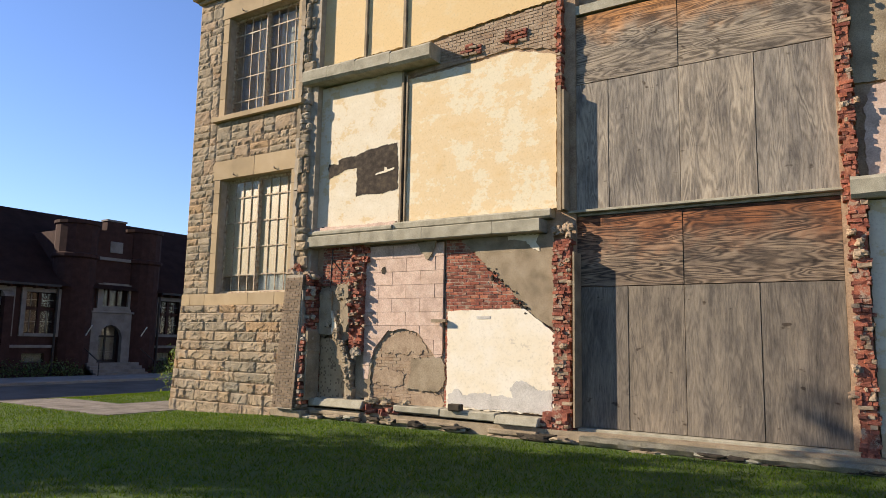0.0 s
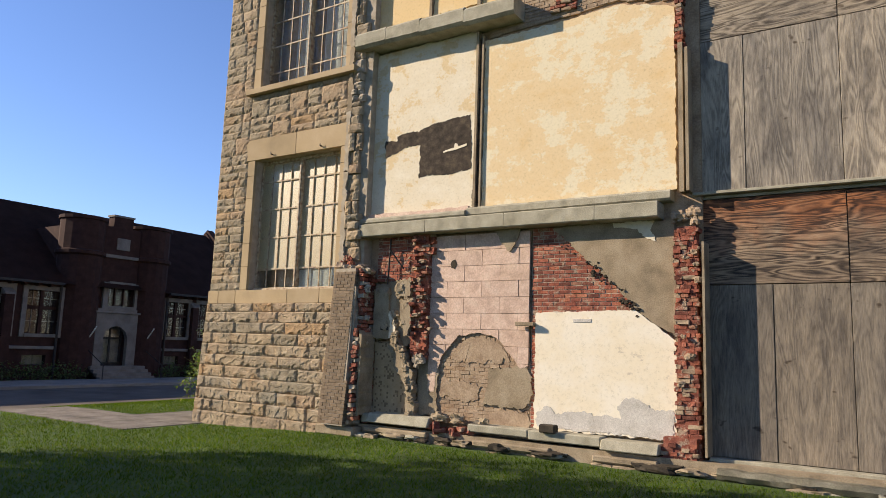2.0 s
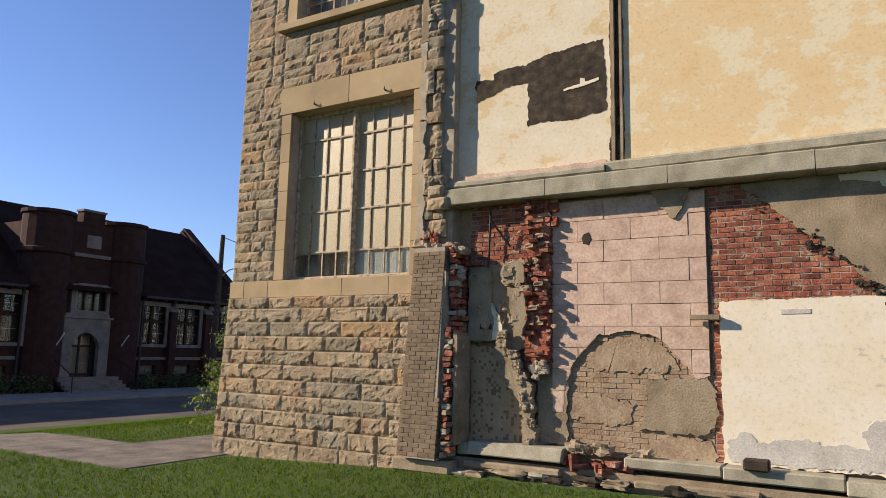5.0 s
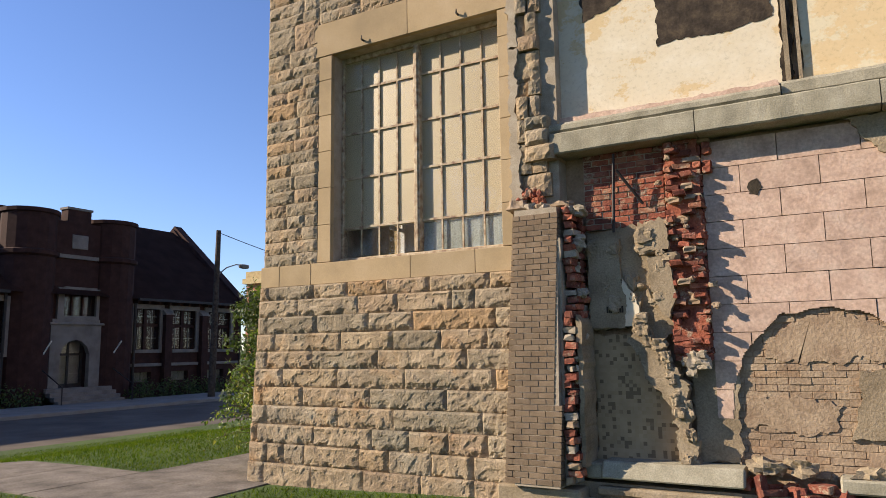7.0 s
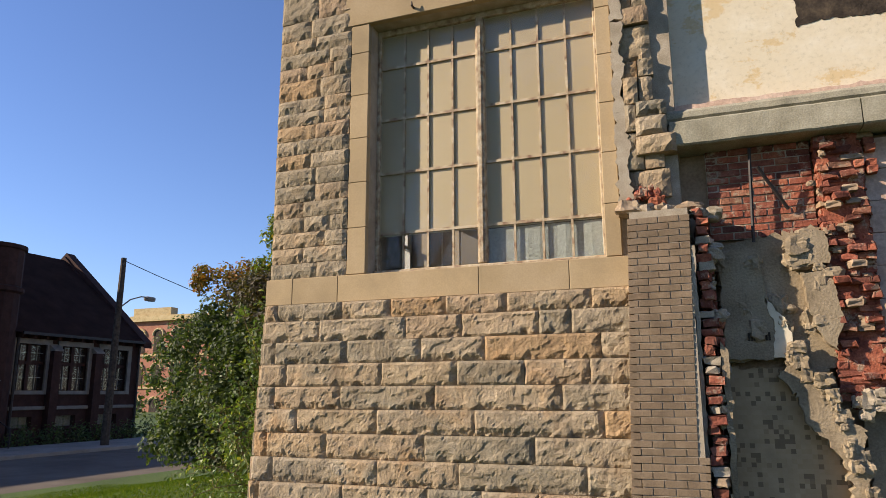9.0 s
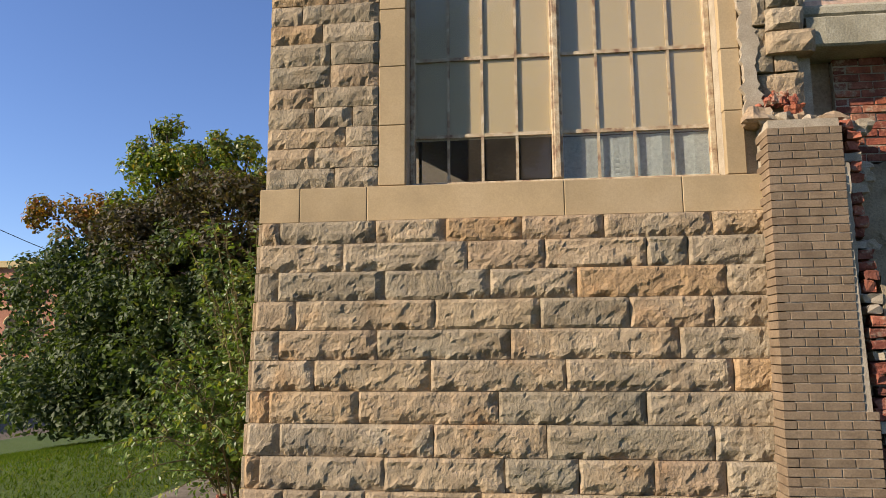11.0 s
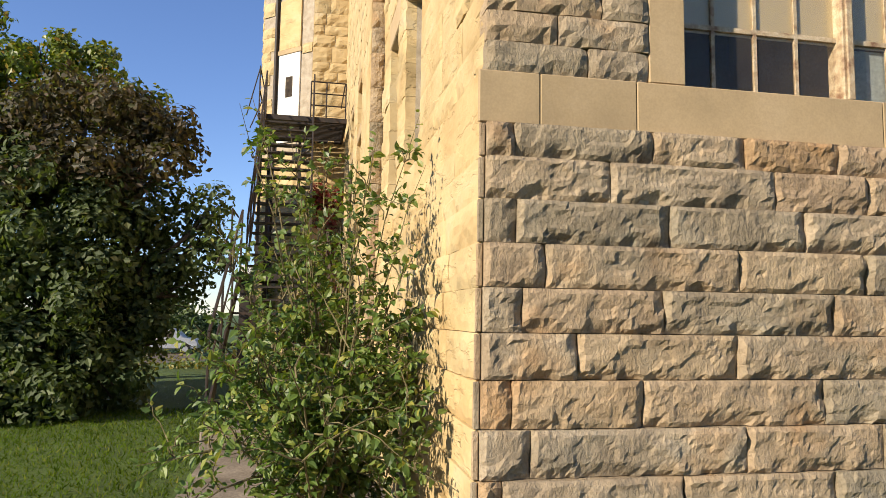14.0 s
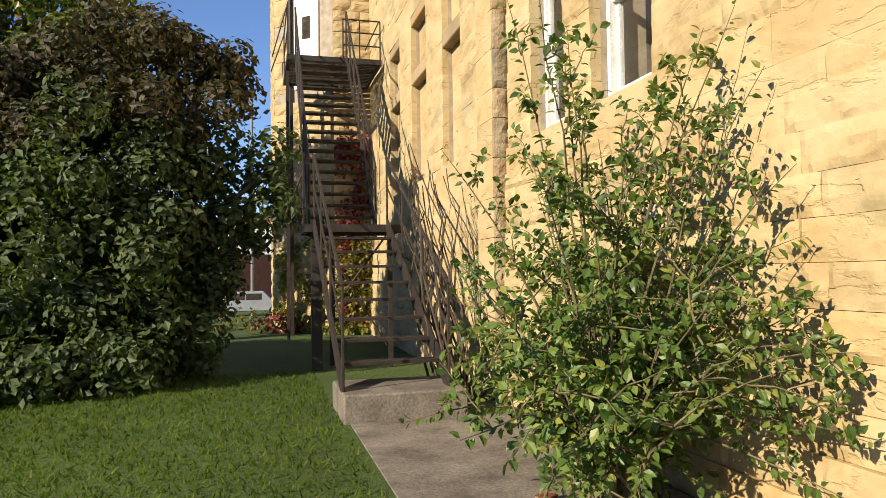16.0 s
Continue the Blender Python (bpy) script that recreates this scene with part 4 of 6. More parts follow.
def boarding():
    up = thing("boarded_opening", (-2.5, 10.3, 3.6), "wide opening boarded with grey weathered plywood sheets", "boards", "boarded openings")
    for k, (a, b) in enumerate(((-4.36, -2.64), (-2.64, -0.56))):
        sheet(a, b, 5.72, 6.86, 10.30 + 0.006 * k, PLYTOP, "grey plywood, orange along its top", up)
    for k, (a, b) in enumerate(((-4.38, -3.72), (-3.72, -2.64), (-2.64, -1.6), (-1.6, -0.54))):
        sheet(a, b, 3.66, 5.71 , 10.285 + 0.006 * (k % 2), PLYUP, "", up)
    part("bottom_rail", soften(boxes((-4.36, -0.5, 10.2, 10.34, 3.615, 3.655)), 0.006), CONCRETE, up, "pale timber rail")
    low = thing("boarded_opening", (-2.5, 10.3, 0.3), "ground floor opening boarded with stained plywood sheets", "boards", "boarded openings")
    for k, (a, b) in enumerate(((-4.3, -2.63), (-2.63, -0.62))):
        sheet(a, b, 2.46, 3.56, 10.30 + 0.006 * k, PLYLOW, "brown and orange stained plywood", low)
    for k, (a, b) in enumerate(((-4.22, -3.45), (-3.45, -2.63), (-2.63, -1.63), (-1.63, -0.62))):
        sheet(a, b, 0.345, 2.455, 10.30 + 0.007 * (k % 2), PLY, "", low)
    part("bottom_rail", soften(boxes((-4.2, -0.5, 10.16, 10.33, 0.285, 0.34)), 0.008), CONCRETE, low, "pale timber sill")
    struct("lintel", boxes((-4.36, -0.5, 10.30, 10.42, 3.57, 3.61), (-4.36, -0.5, 10.27, 10.42, 6.9, 7.05)), CONCRETE, "weathered lintels over the boarded openings", "lintel")


boarding()
panel("plaster_panel", [(-0.33, 0.3), (6.9, 0.3), (6.9, 3.45), (-0.33, 3.45)], 10.20, 10.28, CREAM, "cream plaster panel", 0.1, 0.01, 21)
panel("plaster_panel", [(-0.31, 3.75), (6.9, 3.75), (6.9, 4.95), (-0.2, 4.95), (-0.31, 4.6)], 10.20, 10.28, PINK, "pink rendered panel", 0.1, 0.02, 22)
panel("cement_patch", [(-0.5, 5.0), (6.9, 5.0), (6.9, 9.6), (-0.5, 9.6)], 10.22, 10.28, CEMENT, "grey cement render", 0.1, 0.02, 23)
ledge("beam_stone", [(-0.5, 6.8, 10.0, 10.26, 3.46, 3.74)], CONCRETE, "grey stone beam", 5)


# ---- ruined bays: masonry ----
def tan_pilaster():
    """Leaning pilaster of tan brick beside the stone bay."""
    root = thing("brick_pilaster", (-9.88, 9.85, 0.27), "leaning tan brick pilaster with torn edges", "pilaster")
    core = bmesh.new()
    vs = solid(core, -10.085, -9.655, 9.6685, 10.2, 0.27, 2.8)
    for v in vs:
        if v.co.z > 1 and v.co.y < 10:
            v.co.y = 9.8205
    part("mortar_core", core, MORTAR, root)
    rnd = random.Random(3)
    kinds = []
    for k in range(6):
        me = brick_mesh(0.148, 0.0475, 0.09, k + 50, 0.001, 0.002)
        me.materials.append(TANBRICK)
        kinds.append(me)
    half = brick_mesh(0.071, 0.0475, 0.09, 57, 0.001, 0.002)
    half.materials.append(TANBRICK)
    z, r = 0.29, 0
    while z < 2.74:
        y = 9.665 + (z - 0.3) * 0.06
        x0 = -10.18 + 0.033 * (z - 0.3)
        x1 = -9.655
        x = x0 if r % 2 == 0 else x0 - 0.077
        while x < x1 - 0.04:
            if x < x0 - 0.01:
                piece("brick", half, root, (x0 + 0.0375, y - rnd.uniform(0, 0.003), z))
            elif x + 0.15 > x1 + 0.03:
                piece("brick", half, root, (x + 0.0375, y - rnd.uniform(0, 0.003), z))
            else:
                piece("brick", rnd.choice(kinds), root, (x + 0.075, y - rnd.uniform(0, 0.003), z))
            x += 0.154
        for y1 in (y + 0.083 + 0.077 * (r % 2), y + 0.237 + 0.077 * (r % 2)):
            if y1 < 9.99:
                piece("brick", rnd.choice(kinds), root, (x0 + 0.004, y1, z), -math.pi / 2)
        z += 0.0535
        r += 1
    # rough broken top and the torn red brick flank
    for k in range(9):
        bm = lump(k + 3, rnd.uniform(0.14, 0.22), 0.2, rnd.uniform(0.08, 0.14), 0.5)
        bmesh.ops.translate(bm, verts=bm.verts, vec=(-10.1 + 0.075 * k, 9.98, 2.84 + rnd.uniform(-0.02, 0.05) - 0.01 * k))
        part("mortar_lump", bm, MORTAR if k % 3 else DIRTYBRICK, root)
    part("render_edge", slab(bmesh.new(), ragged([(-9.66, 0.3), (-9.63, 0.3), (-9.625, 2.5), (-9.655, 2.5)], 0.05, 0.006, 5), 9.8, 10.15), MORTAR, root, "pale mortar edge")
    z = 0.3
    while z < 2.75:
        front = 9.70 + (z - 0.3) * 0.06 if z < 1.78 else 9.86
        for y in (front, front + 0.14, 10.08):
            w = rnd.uniform(0.06, 0.12)
            me = brick_mesh(w, rnd.uniform(0.05, 0.066), 0.13, rnd.random() * 99, 0.011)
            me.materials.append(rnd.choice((MORTAR, DIRTYBRICK, REDBRICK, REDBRICK)) if z < 1.75 else (REDBRICK if rnd.random() < 0.88 else MORTAR))
            piece("torn_brick", me, root, (-9.62 + w / 2 + rnd.uniform(0, 0.03), y + rnd.uniform(-0.02, 0.02), z), rnd.uniform(-0.2, 0.2))
        z += 0.0695
    part("edge_board", slab(bmesh.new(), ragged([(-9.49, 0.45), (-9.455, 0.45), (-9.45, 1.72), (-9.5, 1.78)], 0.06, 0.008, 6), 9.8, 10.14), CEMENT, root, "grey board along the torn edge")


tan_pilaster()


def rough_column(root, x0, x1, z0, z1, y, seed, material, bulge=0.1, hs=(0.16, 0.24, 0.32)):
    """A torn edge of rough stones, each at its own depth."""
    rnd = random.Random(seed)
    z = z0
    while z < z1 - 0.05:
        h = min(rnd.choice(hs), z1 - z)
        cut = [x0 + rnd.uniform(-0.03, 0.03), x1 + rnd.uniform(-0.08, 0.06)]
        if rnd.random() < 0.45:
            cut.insert(1, x0 + (x1 - x0) * rnd.uniform(0.35, 0.65))
        for a, b in zip(cut, cut[1:]):
            if b - a > 0.06:
                me = rock(b - a - 0.012, h - 0.012, bulge, rnd.random() * 999, 0.035, 0.3, chip=2.5)
                me.materials.append(material)
                piece("rough_stone", me, root, ((a + b) / 2, y + rnd.uniform(-0.01, 0.06), z + 0.006), rnd.uniform(-0.07, 0.07))
        z += h


WF = bpy.data.objects["wall_front"]
rough_column(WF, -10.10, -9.80, 2.95, 5.75, 9.98, 11, STONE, 0.04)
rough_column(WF, -10.10, -9.80, 5.75, 6.95, 9.99, 12, MORTAR, 0.06, (0.1, 0.14, 0.18))
rough_column(WF, -10.05, -9.82, 6.95, 9.6, 9.98, 13, CEMENT, 0.045)
rough_column(WF, -10.02, -9.72, 3.3, 3.75, 9.93, 14, STONE, 0.08)


def edge_crumbs():
    """Torn mortar and broken plaster along the joint between window jamb and torn edge."""
    for k, (z0, z1, w, material) in enumerate(((2.85, 3.7, 0.05, MORTAR), (3.7, 4.5, 0.035, MORTAR), (4.5, 5.6, 0.05, MORTAR), (5.6, 6.8, 0.06, CEMENT), (6.8, 8.0, 0.05, MORTAR), (8.0, 9.3, 0.06, CEMENT))):
        bm = slab(bmesh.new(), ragged([(-10.17, z0), (-10.12 + w, z0), (-10.12 + w, z1), (-10.17, z1)], 0.06, 0.02, k + 80), 9.965, 10.1)
        part("torn_mortar", bm, material, WF)


edge_crumbs()
brick_field([(-9.5, 2.6), (-8.74, 2.6), (-8.74, 3.32), (-9.5, 3.32)], 10.2, REDBRICK, RW, 31, jut=0.012)
brick_field([(-8.73, 1.42), (-8.62, 1.3), (-8.36, 1.4), (-8.38, 2.4), (-8.33, 3.33), (-8.73, 3.33)], 10.17, REDBRICK, RW, 32, l=0.17, d=0.16, jut=0.07, miss=0.06, name="torn_brick")
part("brick_core", slab(bmesh.new(), ragged([(-8.71, 1.45), (-8.42, 1.45), (-8.42, 3.32), (-8.71, 3.32)], 0.08, 0.015, 66), 10.13, 10.26), REDBRICK, RW, "broken brick core")
brick_field([(-8.7, 1.5), (-8.4, 1.5), (-8.38, 3.3), (-8.7, 3.3)], 10.09, REDBRICK, RW, 33, l=0.12, d=0.16, jut=0.08, miss=0.55, name="torn_brick")
brick_field([(-6.64, 3.32), (-6.3, 3.32), (-5.65, 2.8), (-5.3, 2.45), (-4.9, 2.0), (-4.6, 1.72), (-5.1, 2.08), (-6.54, 2.08), (-6.54, 0.48), (-6.64, 0.48)], 10.215, REDBRICK, RW, 34, jut=0.006)
brick_field([(-8.26, 0.42), (-8.26, 1.2), (-8.08, 1.52), (-7.85, 1.76), (-7.5, 1.82), (-7.15, 1.75), (-6.9, 1.4), (-6.62, 1.4), (-6.62, 0.42)], 10.225, DIRTYBRICK, RW, 35, jut=0.009, gap=0.004)
brick_field([(-7.45, 6.48), (-6.2, 6.52), (-5.4, 6.58), (-4.56, 6.4), (-4.5, 7.22), (-7.45, 7.0)], 10.23, DIRTYBRICK, RW, 36, jut=0.008)
brick_field([(-6.4, 6.62), (-6.0, 6.6), (-5.95, 6.78), (-6.3, 6.82)], 10.20, REDBRICK, RW, 37, jut=0.03)
brick_field([(-5.6, 6.68), (-5.1, 6.64), (-5.05, 6.86), (-5.5, 6.9)], 10.20, REDBRICK, RW, 38, jut=0.03)


def brick_pier(x0, x1, z0, z1, y, seed, label, miss=0.04):
    root = thing("brick_pier", ((x0 + x1) / 2, 10.2, z0), label, "pier", "torn brick piers")
    part("mortar_core", boxes((x0 + 0.03, x1 - 0.03, y + 0.014, 10.30, z0, z1)), REDBRICK, root)
    rnd = random.Random(seed)
    z = z0
    while z < z1 - 0.06:
        x = x0 + rnd.uniform(-0.025, 0.02)
        while x < x1 - 0.04:
            l = rnd.choice((0.06, 0.08, 0.1, 0.1, 0.17))
            l = min(l, x1 + rnd.uniform(-0.01, 0.018) - x)
            if l > 0.05 and rnd.random() > miss:
                me = brick_mesh(l - 0.008, rnd.uniform(0.049, 0.053), 0.2, rnd.random() * 999, 0.007, 0.004)
                me.materials.append(rnd.choice((REDBRICK, REDBRICK, REDBRICK, REDBRICK, REDBRICK, REDBRICK, DIRTYBRICK)))
                piece("torn_brick", me, root, (x + l / 2, y + rnd.choice((0.0, 0.0, 0.0, 0.03, -0.015)) + rnd.uniform(-0.006, 0.01), z + rnd.uniform(-0.003, 0.003)), rnd.uniform(-0.1, 0.1))
            x += l + 0.002
        z += 0.056
    return root


PIER = brick_pier(-4.57, -4.27, 0.27, 3.2, 10.09, 41, "torn red brick pier between plaster and boards")
part("edge_board", boxes((-4.215, -4.185, 10.02, 10.29, 0.35, 2.98)), CEMENT, PIER, "grey board along the pier")
brick_pier(-4.74, -4.28, 0.27, 0.55, 10.0, 44, "broken red brick base of the pier")
brick_pier(-0.55, -0.32, 0.3, 3.45, 10.07, 42, "torn red brick pier beside cream plaster", 0.12)
brick_pier(-0.58, -0.4, 3.45, 6.9, 10.08, 45, "narrow torn brick edge beside pink render", 0.16)
brick_pier(-4.54, -4.42, 5.65, 7.2, 10.12, 43, "narrow torn brick edge above the panel", 0.15)


# ---- foot of the ruined wall ----
def wall_foot():
    root = thing("wall_footing", (-5, 10, 0.1), "broken stone sill and rubble at the wall foot", "footing")
    rnd = random.Random(6)
    part("foundation", boxes((-9.7, -0.2, 9.98, 10.26, -0.1, 0.3), (-0.2, 6.9, 9.98, 10.26, -0.1, 0.3)), CEMENT, root, "rough grey footing under the wall")
    rows = [(-9.52, -9.36, 0.28, 0.47), (-9.36, -8.18, 0.30, 0.485), (-7.52, -6.55, 0.31, 0.47), (-6.55, -5.5, 0.29, 0.46), (-5.5, -4.74, 0.27, 0.45)]
    for k, (a, b, z0, z1) in enumerate(rows):
        bm = boxes((a + 0.003, b - 0.003, 9.88, 10.25, z0 + 0.05, z1 + 0.01 * (k % 2)))
        for v in bm.verts:
            if v.co.y < 9.9 and v.co.z > z0 + 0.05:
                v.co.y += 0.07
        part("sill_stone", soften(bm, 0.015), CONCRETE, root)
    for a, b, z0, z1 in ((-9.4, -8.2, 0.2, 0.28), (-10.3, -9.5, 0.1, 0.26), (-8.7, -8.15, 0.08, 0.18), (-7.4, -6.2, 0.17, 0.26), (-5.6, -4.75, 0.16, 0.25)):
        part("footing_stone", soften(boxes((a, b, 9.74 if a < -9.6 else 9.89, 10.2, z0, z1)), 0.02), CEMENT, root)
    # broken concrete step under the boards
    bm = bmesh.new()
    n = 60
    prof = [(10.2, 0.27), (9.86, 0.255), (9.83, 0.2), (9.87, 0.14), (10.0, 0.08)]
    rings = []
    for i in range(n + 1):
        x = -4.05 + 3.85 * i / n
        rings.append([bm.verts.new((x, y + 0.035 * noise.noise(Vector((x * 4, j, 2))), z - 0.01 * i / n + 0.02 * noise.noise(Vector((x * 5, j * 2, 8))))) for j, (y, z) in enumerate(prof)])
    for p, q in zip(rings, rings[1:]):
        for j in range(len(prof) - 1):
            bm.faces.new((p[j], q[j], q[j + 1], p[j + 1]))
    bmesh.ops.solidify(bm, geom=bm.faces[:], thickness=0.05)
    part("concrete_step", bm, CONCRETE, root, "crumbling concrete step")
    for k in range(60):
        x = rnd.uniform(-9.6, -0.3)
        s = rnd.uniform(0.08, 0.22)
        bm = lump(k + 60, s * rnd.uniform(1.2, 2.6), s, s * rnd.uniform(0.35, 0.6), 0.5)
        bmesh.ops.translate(bm, verts=bm.verts, vec=(x, rnd.uniform(9.86, 10.0), 0.1 + 0.1 * rnd.random()))
        part("rubble_stone", bm, rnd.choice((CEMENT, CEMENT, CONCRETE, SOIL_SHADE, SOIL_SHADE)), root)
    for x, y, z, s in ((-8.05, 10.04, 0.62, 0.24), (-7.78, 10.08, 0.62, 0.2), (-7.32, 10.05, 0.58, 0.26), (-7.0, 10.1, 0.52, 0.18)):
        bm = lump(int(-x * 7), s, s * 0.7, s * 0.6, 0.75)
        bmesh.ops.translate(bm, verts=bm.verts, vec=(x, y, z - 0.1))
        part("rubble_stone", bm, CEMENT, root)
    for k in range(17):
        me = brick_mesh(rnd.choice((0.08, 0.1, 0.18)), 0.062, 0.1, k + 70, 0.008)
        me.materials.append(REDBRICK)
        ob = piece("fallen_brick", me, root, (rnd.uniform(-8.25, -7.55), rnd.uniform(9.9, 10.1), 0.24 + rnd.uniform(0, 0.13)), rnd.uniform(-0.8, 0.8))
        ob.rotation_euler[0], ob.rotation_euler[1] = rnd.uniform(-0.3, 0.3), rnd.choice((0, 0, 1.4))
    # this block lies in shadow; the shade is put into its dark colour
    part("stone_cube", soften(boxes((-6.35, -6.12, 9.88, 10.02, 0.46, 0.57)), 0.015), SOIL_SHADE, root, "broken block on the sill, shade painted into its dark colour")


wall_foot()


def fixings():
    bm = bmesh.new()
    bar(bm, (-9.17, 10.1, 3.3), (-9.2, 10.1, 2.55), 0.014)
    bar(bm, (-9.13, 10.02, 3.12), (-8.93, 10.16, 2.8), 0.014)
    part("iron_rod", bm, IRON, RW, "bent rusty iron rod")
    part("iron_stub", soften(boxes((-6.84, -6.54, 10.07, 10.13, 1.90, 1.955), (-6.64, -6.56, 10.12, 10.25, 1.91, 1.95)), 0.006), CEMENT, RW, "short grey metal bracket")
    bm = bmesh.new()
    for k in range(8):
        slab(bm, [(-9.30 + 0.02 * k, 1.80), (-9.285 + 0.02 * k, 1.80), (-9.285 + 0.02 * k, 1.86), (-9.30 + 0.02 * k, 1.86)], 10.09, 10.098)
    part("sign_mark", bm, TAR, RW, "small dark marks on the plaster scrap")
    bm = bmesh.new()
    slab(bm, [(-5.98, 1.96), (-5.72, 1.965), (-5.72, 2.01), (-5.98, 2.005)], 10.163, 10.168)
    part("scuff_plate", bm, BARE, RW, "faded grey plate on the plaster")
    # no hole is cut; a dark patch paints the shade inside it
    part("hole_shade_patch", slab(bmesh.new(), ragged([(-8.02, 2.79), (-7.96, 2.77), (-7.92, 2.84), (-7.95, 2.92), (-8.01, 2.9), (-8.03, 2.85)], 0.04, 0.008, 9), 10.176, 10.184), SOIL_SHADE, RW, "dark patch painting the shade of a hole in the pink block")


fixings()


def crumbs(name, line, n, size, y, material, seed, spread=0.03):
    """Broken lumps along a torn edge."""
    rnd = random.Random(seed)
    for k in range(n):
        f = rnd.random() * (len(line) - 1)
        i = int(f)
        (ax, az), (bx, bz) = line[i], line[i + 1]
        s = size * rnd.uniform(0.5, 1.3)
        bm = lump(seed + k, s * rnd.uniform(0.7, 1.5), s * 0.7, s, 0.6)
        bmesh.ops.translate(bm, verts=bm.verts, vec=(ax + (bx - ax) * (f - i) + rnd.uniform(-spread, spread), y + rnd.uniform(-0.02, 0.03), az + (bz - az) * (f - i) + rnd.uniform(-spread, spread)))
        part(name, bm, material, RW)


crumbs("render_lump", [(-9.05, 1.75), (-8.85, 1.5), (-8.68, 1.1), (-8.6, 0.55)], 34, 0.09, 10.06, CEMENT, 300, 0.05)
crumbs("render_lump", [(-8.98, 2.6), (-8.8, 2.3), (-8.7, 1.7)], 12, 0.12, 10.08, CEMENT, 340, 0.08)
crumbs("mortar_lump", [(-8.72, 1.35), (-8.55, 1.3), (-8.4, 1.4)], 8, 0.12, 10.1, MORTAR, 360, 0.06)
crumbs("mortar_lump", [(-8.72, 3.2), (-8.55, 2.4), (-8.4, 1.6)], 16, 0.05, 10.09, DIRTYBRICK, 380, 0.13)
crumbs("render_lump", [(-9.4, 2.5), (-9.2, 2.1), (-8.9, 1.8)], 16, 0.13, 10.13, CEMENT, 620, 0.16)
crumbs("mortar_lump", [(-9.5, 1.2), (-9.5, 2.6)], 10, 0.07, 9.95, MORTAR, 400, 0.03)
crumbs("mortar_lump", [(-9.52, 0.4), (-9.5, 1.4)], 12, 0.045, 9.84, CREAM, 420, 0.02)
crumbs("brick_lump", [(-4.62, 3.3), (-4.4, 3.4), (-4.3, 3.3)], 10, 0.1, 10.14, DIRTYBRICK, 440, 0.05)
crumbs("mortar_lump", [(-4.55, 0.5), (-4.3, 3.2)], 10, 0.07, 10.06, DIRTYBRICK, 460, 0.1)
crumbs("mortar_lump", [(-0.5, 0.5), (-0.4, 6.5)], 14, 0.09, 10.05, DIRTYBRICK, 480, 0.1)
# dark lumps on the cement edge paint the shade of its pits
crumbs("pit_shade_lump", [(-6.15, 3.1), (-5.7, 2.72), (-5.35, 2.4), (-5.1, 2.1)], 34, 0.04, 10.178, SOIL_SHADE, 500, 0.07)
crumbs("brick_lump", [(-10.1, 2.95), (-9.95, 3.0), (-9.85, 2.9)], 9, 0.075, 9.95, REDBRICK, 540, 0.05)

# ---- side wall facing, openings ----
SW = bpy.data.objects["wall_side"]


def face_side():
    rnd = random.Random(14)
    zs = courses_lower()[::-1] + [2.5]
    while zs[-1] < 9.4:
        zs.append(zs[-1] + rnd.choice((0.2, 0.26, 0.3, 0.36)))
    far = []
    for z0, z1 in zip(zs, zs[1:]):
        low = z1 < 2.25
        band = abs(z0 - 2.24) < 0.01
        out = 0.025 * (2.24 - (z0 + z1) / 2) if low else 0.0
        x = (-13.508 if band else -13.503) - out if z1 <= 2.51 else -13.475
        holes = [(a, b) for a, b, c, d in SIDE_W if z1 > c + 0.02 and z0 < d]
        for a, b in SIDE_R:
            if (z1 > 2.7 and z0 < 4.32) or (z1 > 4.6 and z0 < 5.28):
                holes.append((a, b))
        holes.append((14.66, 15.2))
        y = 10.013 if band else 10.03 if not low else 10.0 - (0.045 * (2.24 - (z0 + z1) / 2) if low else 0.0)
        for a, b in sorted(holes) + [(23.4, 24)]:
            while y < a - 0.02:
                w = rnd.uniform(0.45, 1.1) if not band else rnd.uniform(0.7, 1.3)
                y1 = min(a, y + w)
                if a - y1 < 0.25:
                    y1 = a
                near = y < 15.2 and z1 < 6.0
                me = rock(y1 - y - 0.003, z1 - z0 - 0.003, 0.003 if band else rnd.choice((0.014, 0.022, 0.03, 0.04)), rnd.random() * 999, 0.04 if near else 0.2, 0.12, chip=0.9)
                if near:
                    me.materials.append(SIDE)
                    piece("stone_block", me, SW, (x, (y + y1) / 2, z0 + 0.004), -math.pi / 2)
                else:
                    far.append((me, Matrix.Translation((x, (y + y1) / 2, z0 + 0.004)) @ Matrix.Rotation(-math.pi / 2, 4, "Z")))
                y = y1
            y = max(y, b)
    bm = bmesh.new()
    for me, m in far:
        n0 = len(bm.verts)
        bm.from_mesh(me)
        bm.verts.ensure_lookup_table()
        for v in bm.verts[n0:]:
            v.co = m @ v.co
        bpy.data.meshes.remove(me)
    part("stone_facing", bm, SIDE, SW, "courses of pale sandstone")["kind"] = "stuff"
    # rough brown quoin strip
    z = 0.02
    while z < 9.5:
        h = rnd.choice((0.3, 0.4, 0.5))
        me = rock(0.15, h - 0.008, 0.035, rnd.random() * 999, 0.035, 0.3)
        me.materials.append(STONE)
        piece("quoin_stone", me, SW, (XC - 0.105, 14.68, z))
        me = rock(0.5, h - 0.006, 0.012, rnd.random() * 999, 0.1, 0.15)
        me.materials.append(SIDE)
        piece("quoin_stone", me, SW, (XC - 0.185, 14.95, z), -math.pi / 2)
        z += h


SASHPAINT = rough_mat("greyed_white_paint", (0.55, 0.55, 0.53), (0.66, 0.66, 0.64), (0.72, 0.72, 0.7), 6, 60, rough=0.6, bump=0.2)


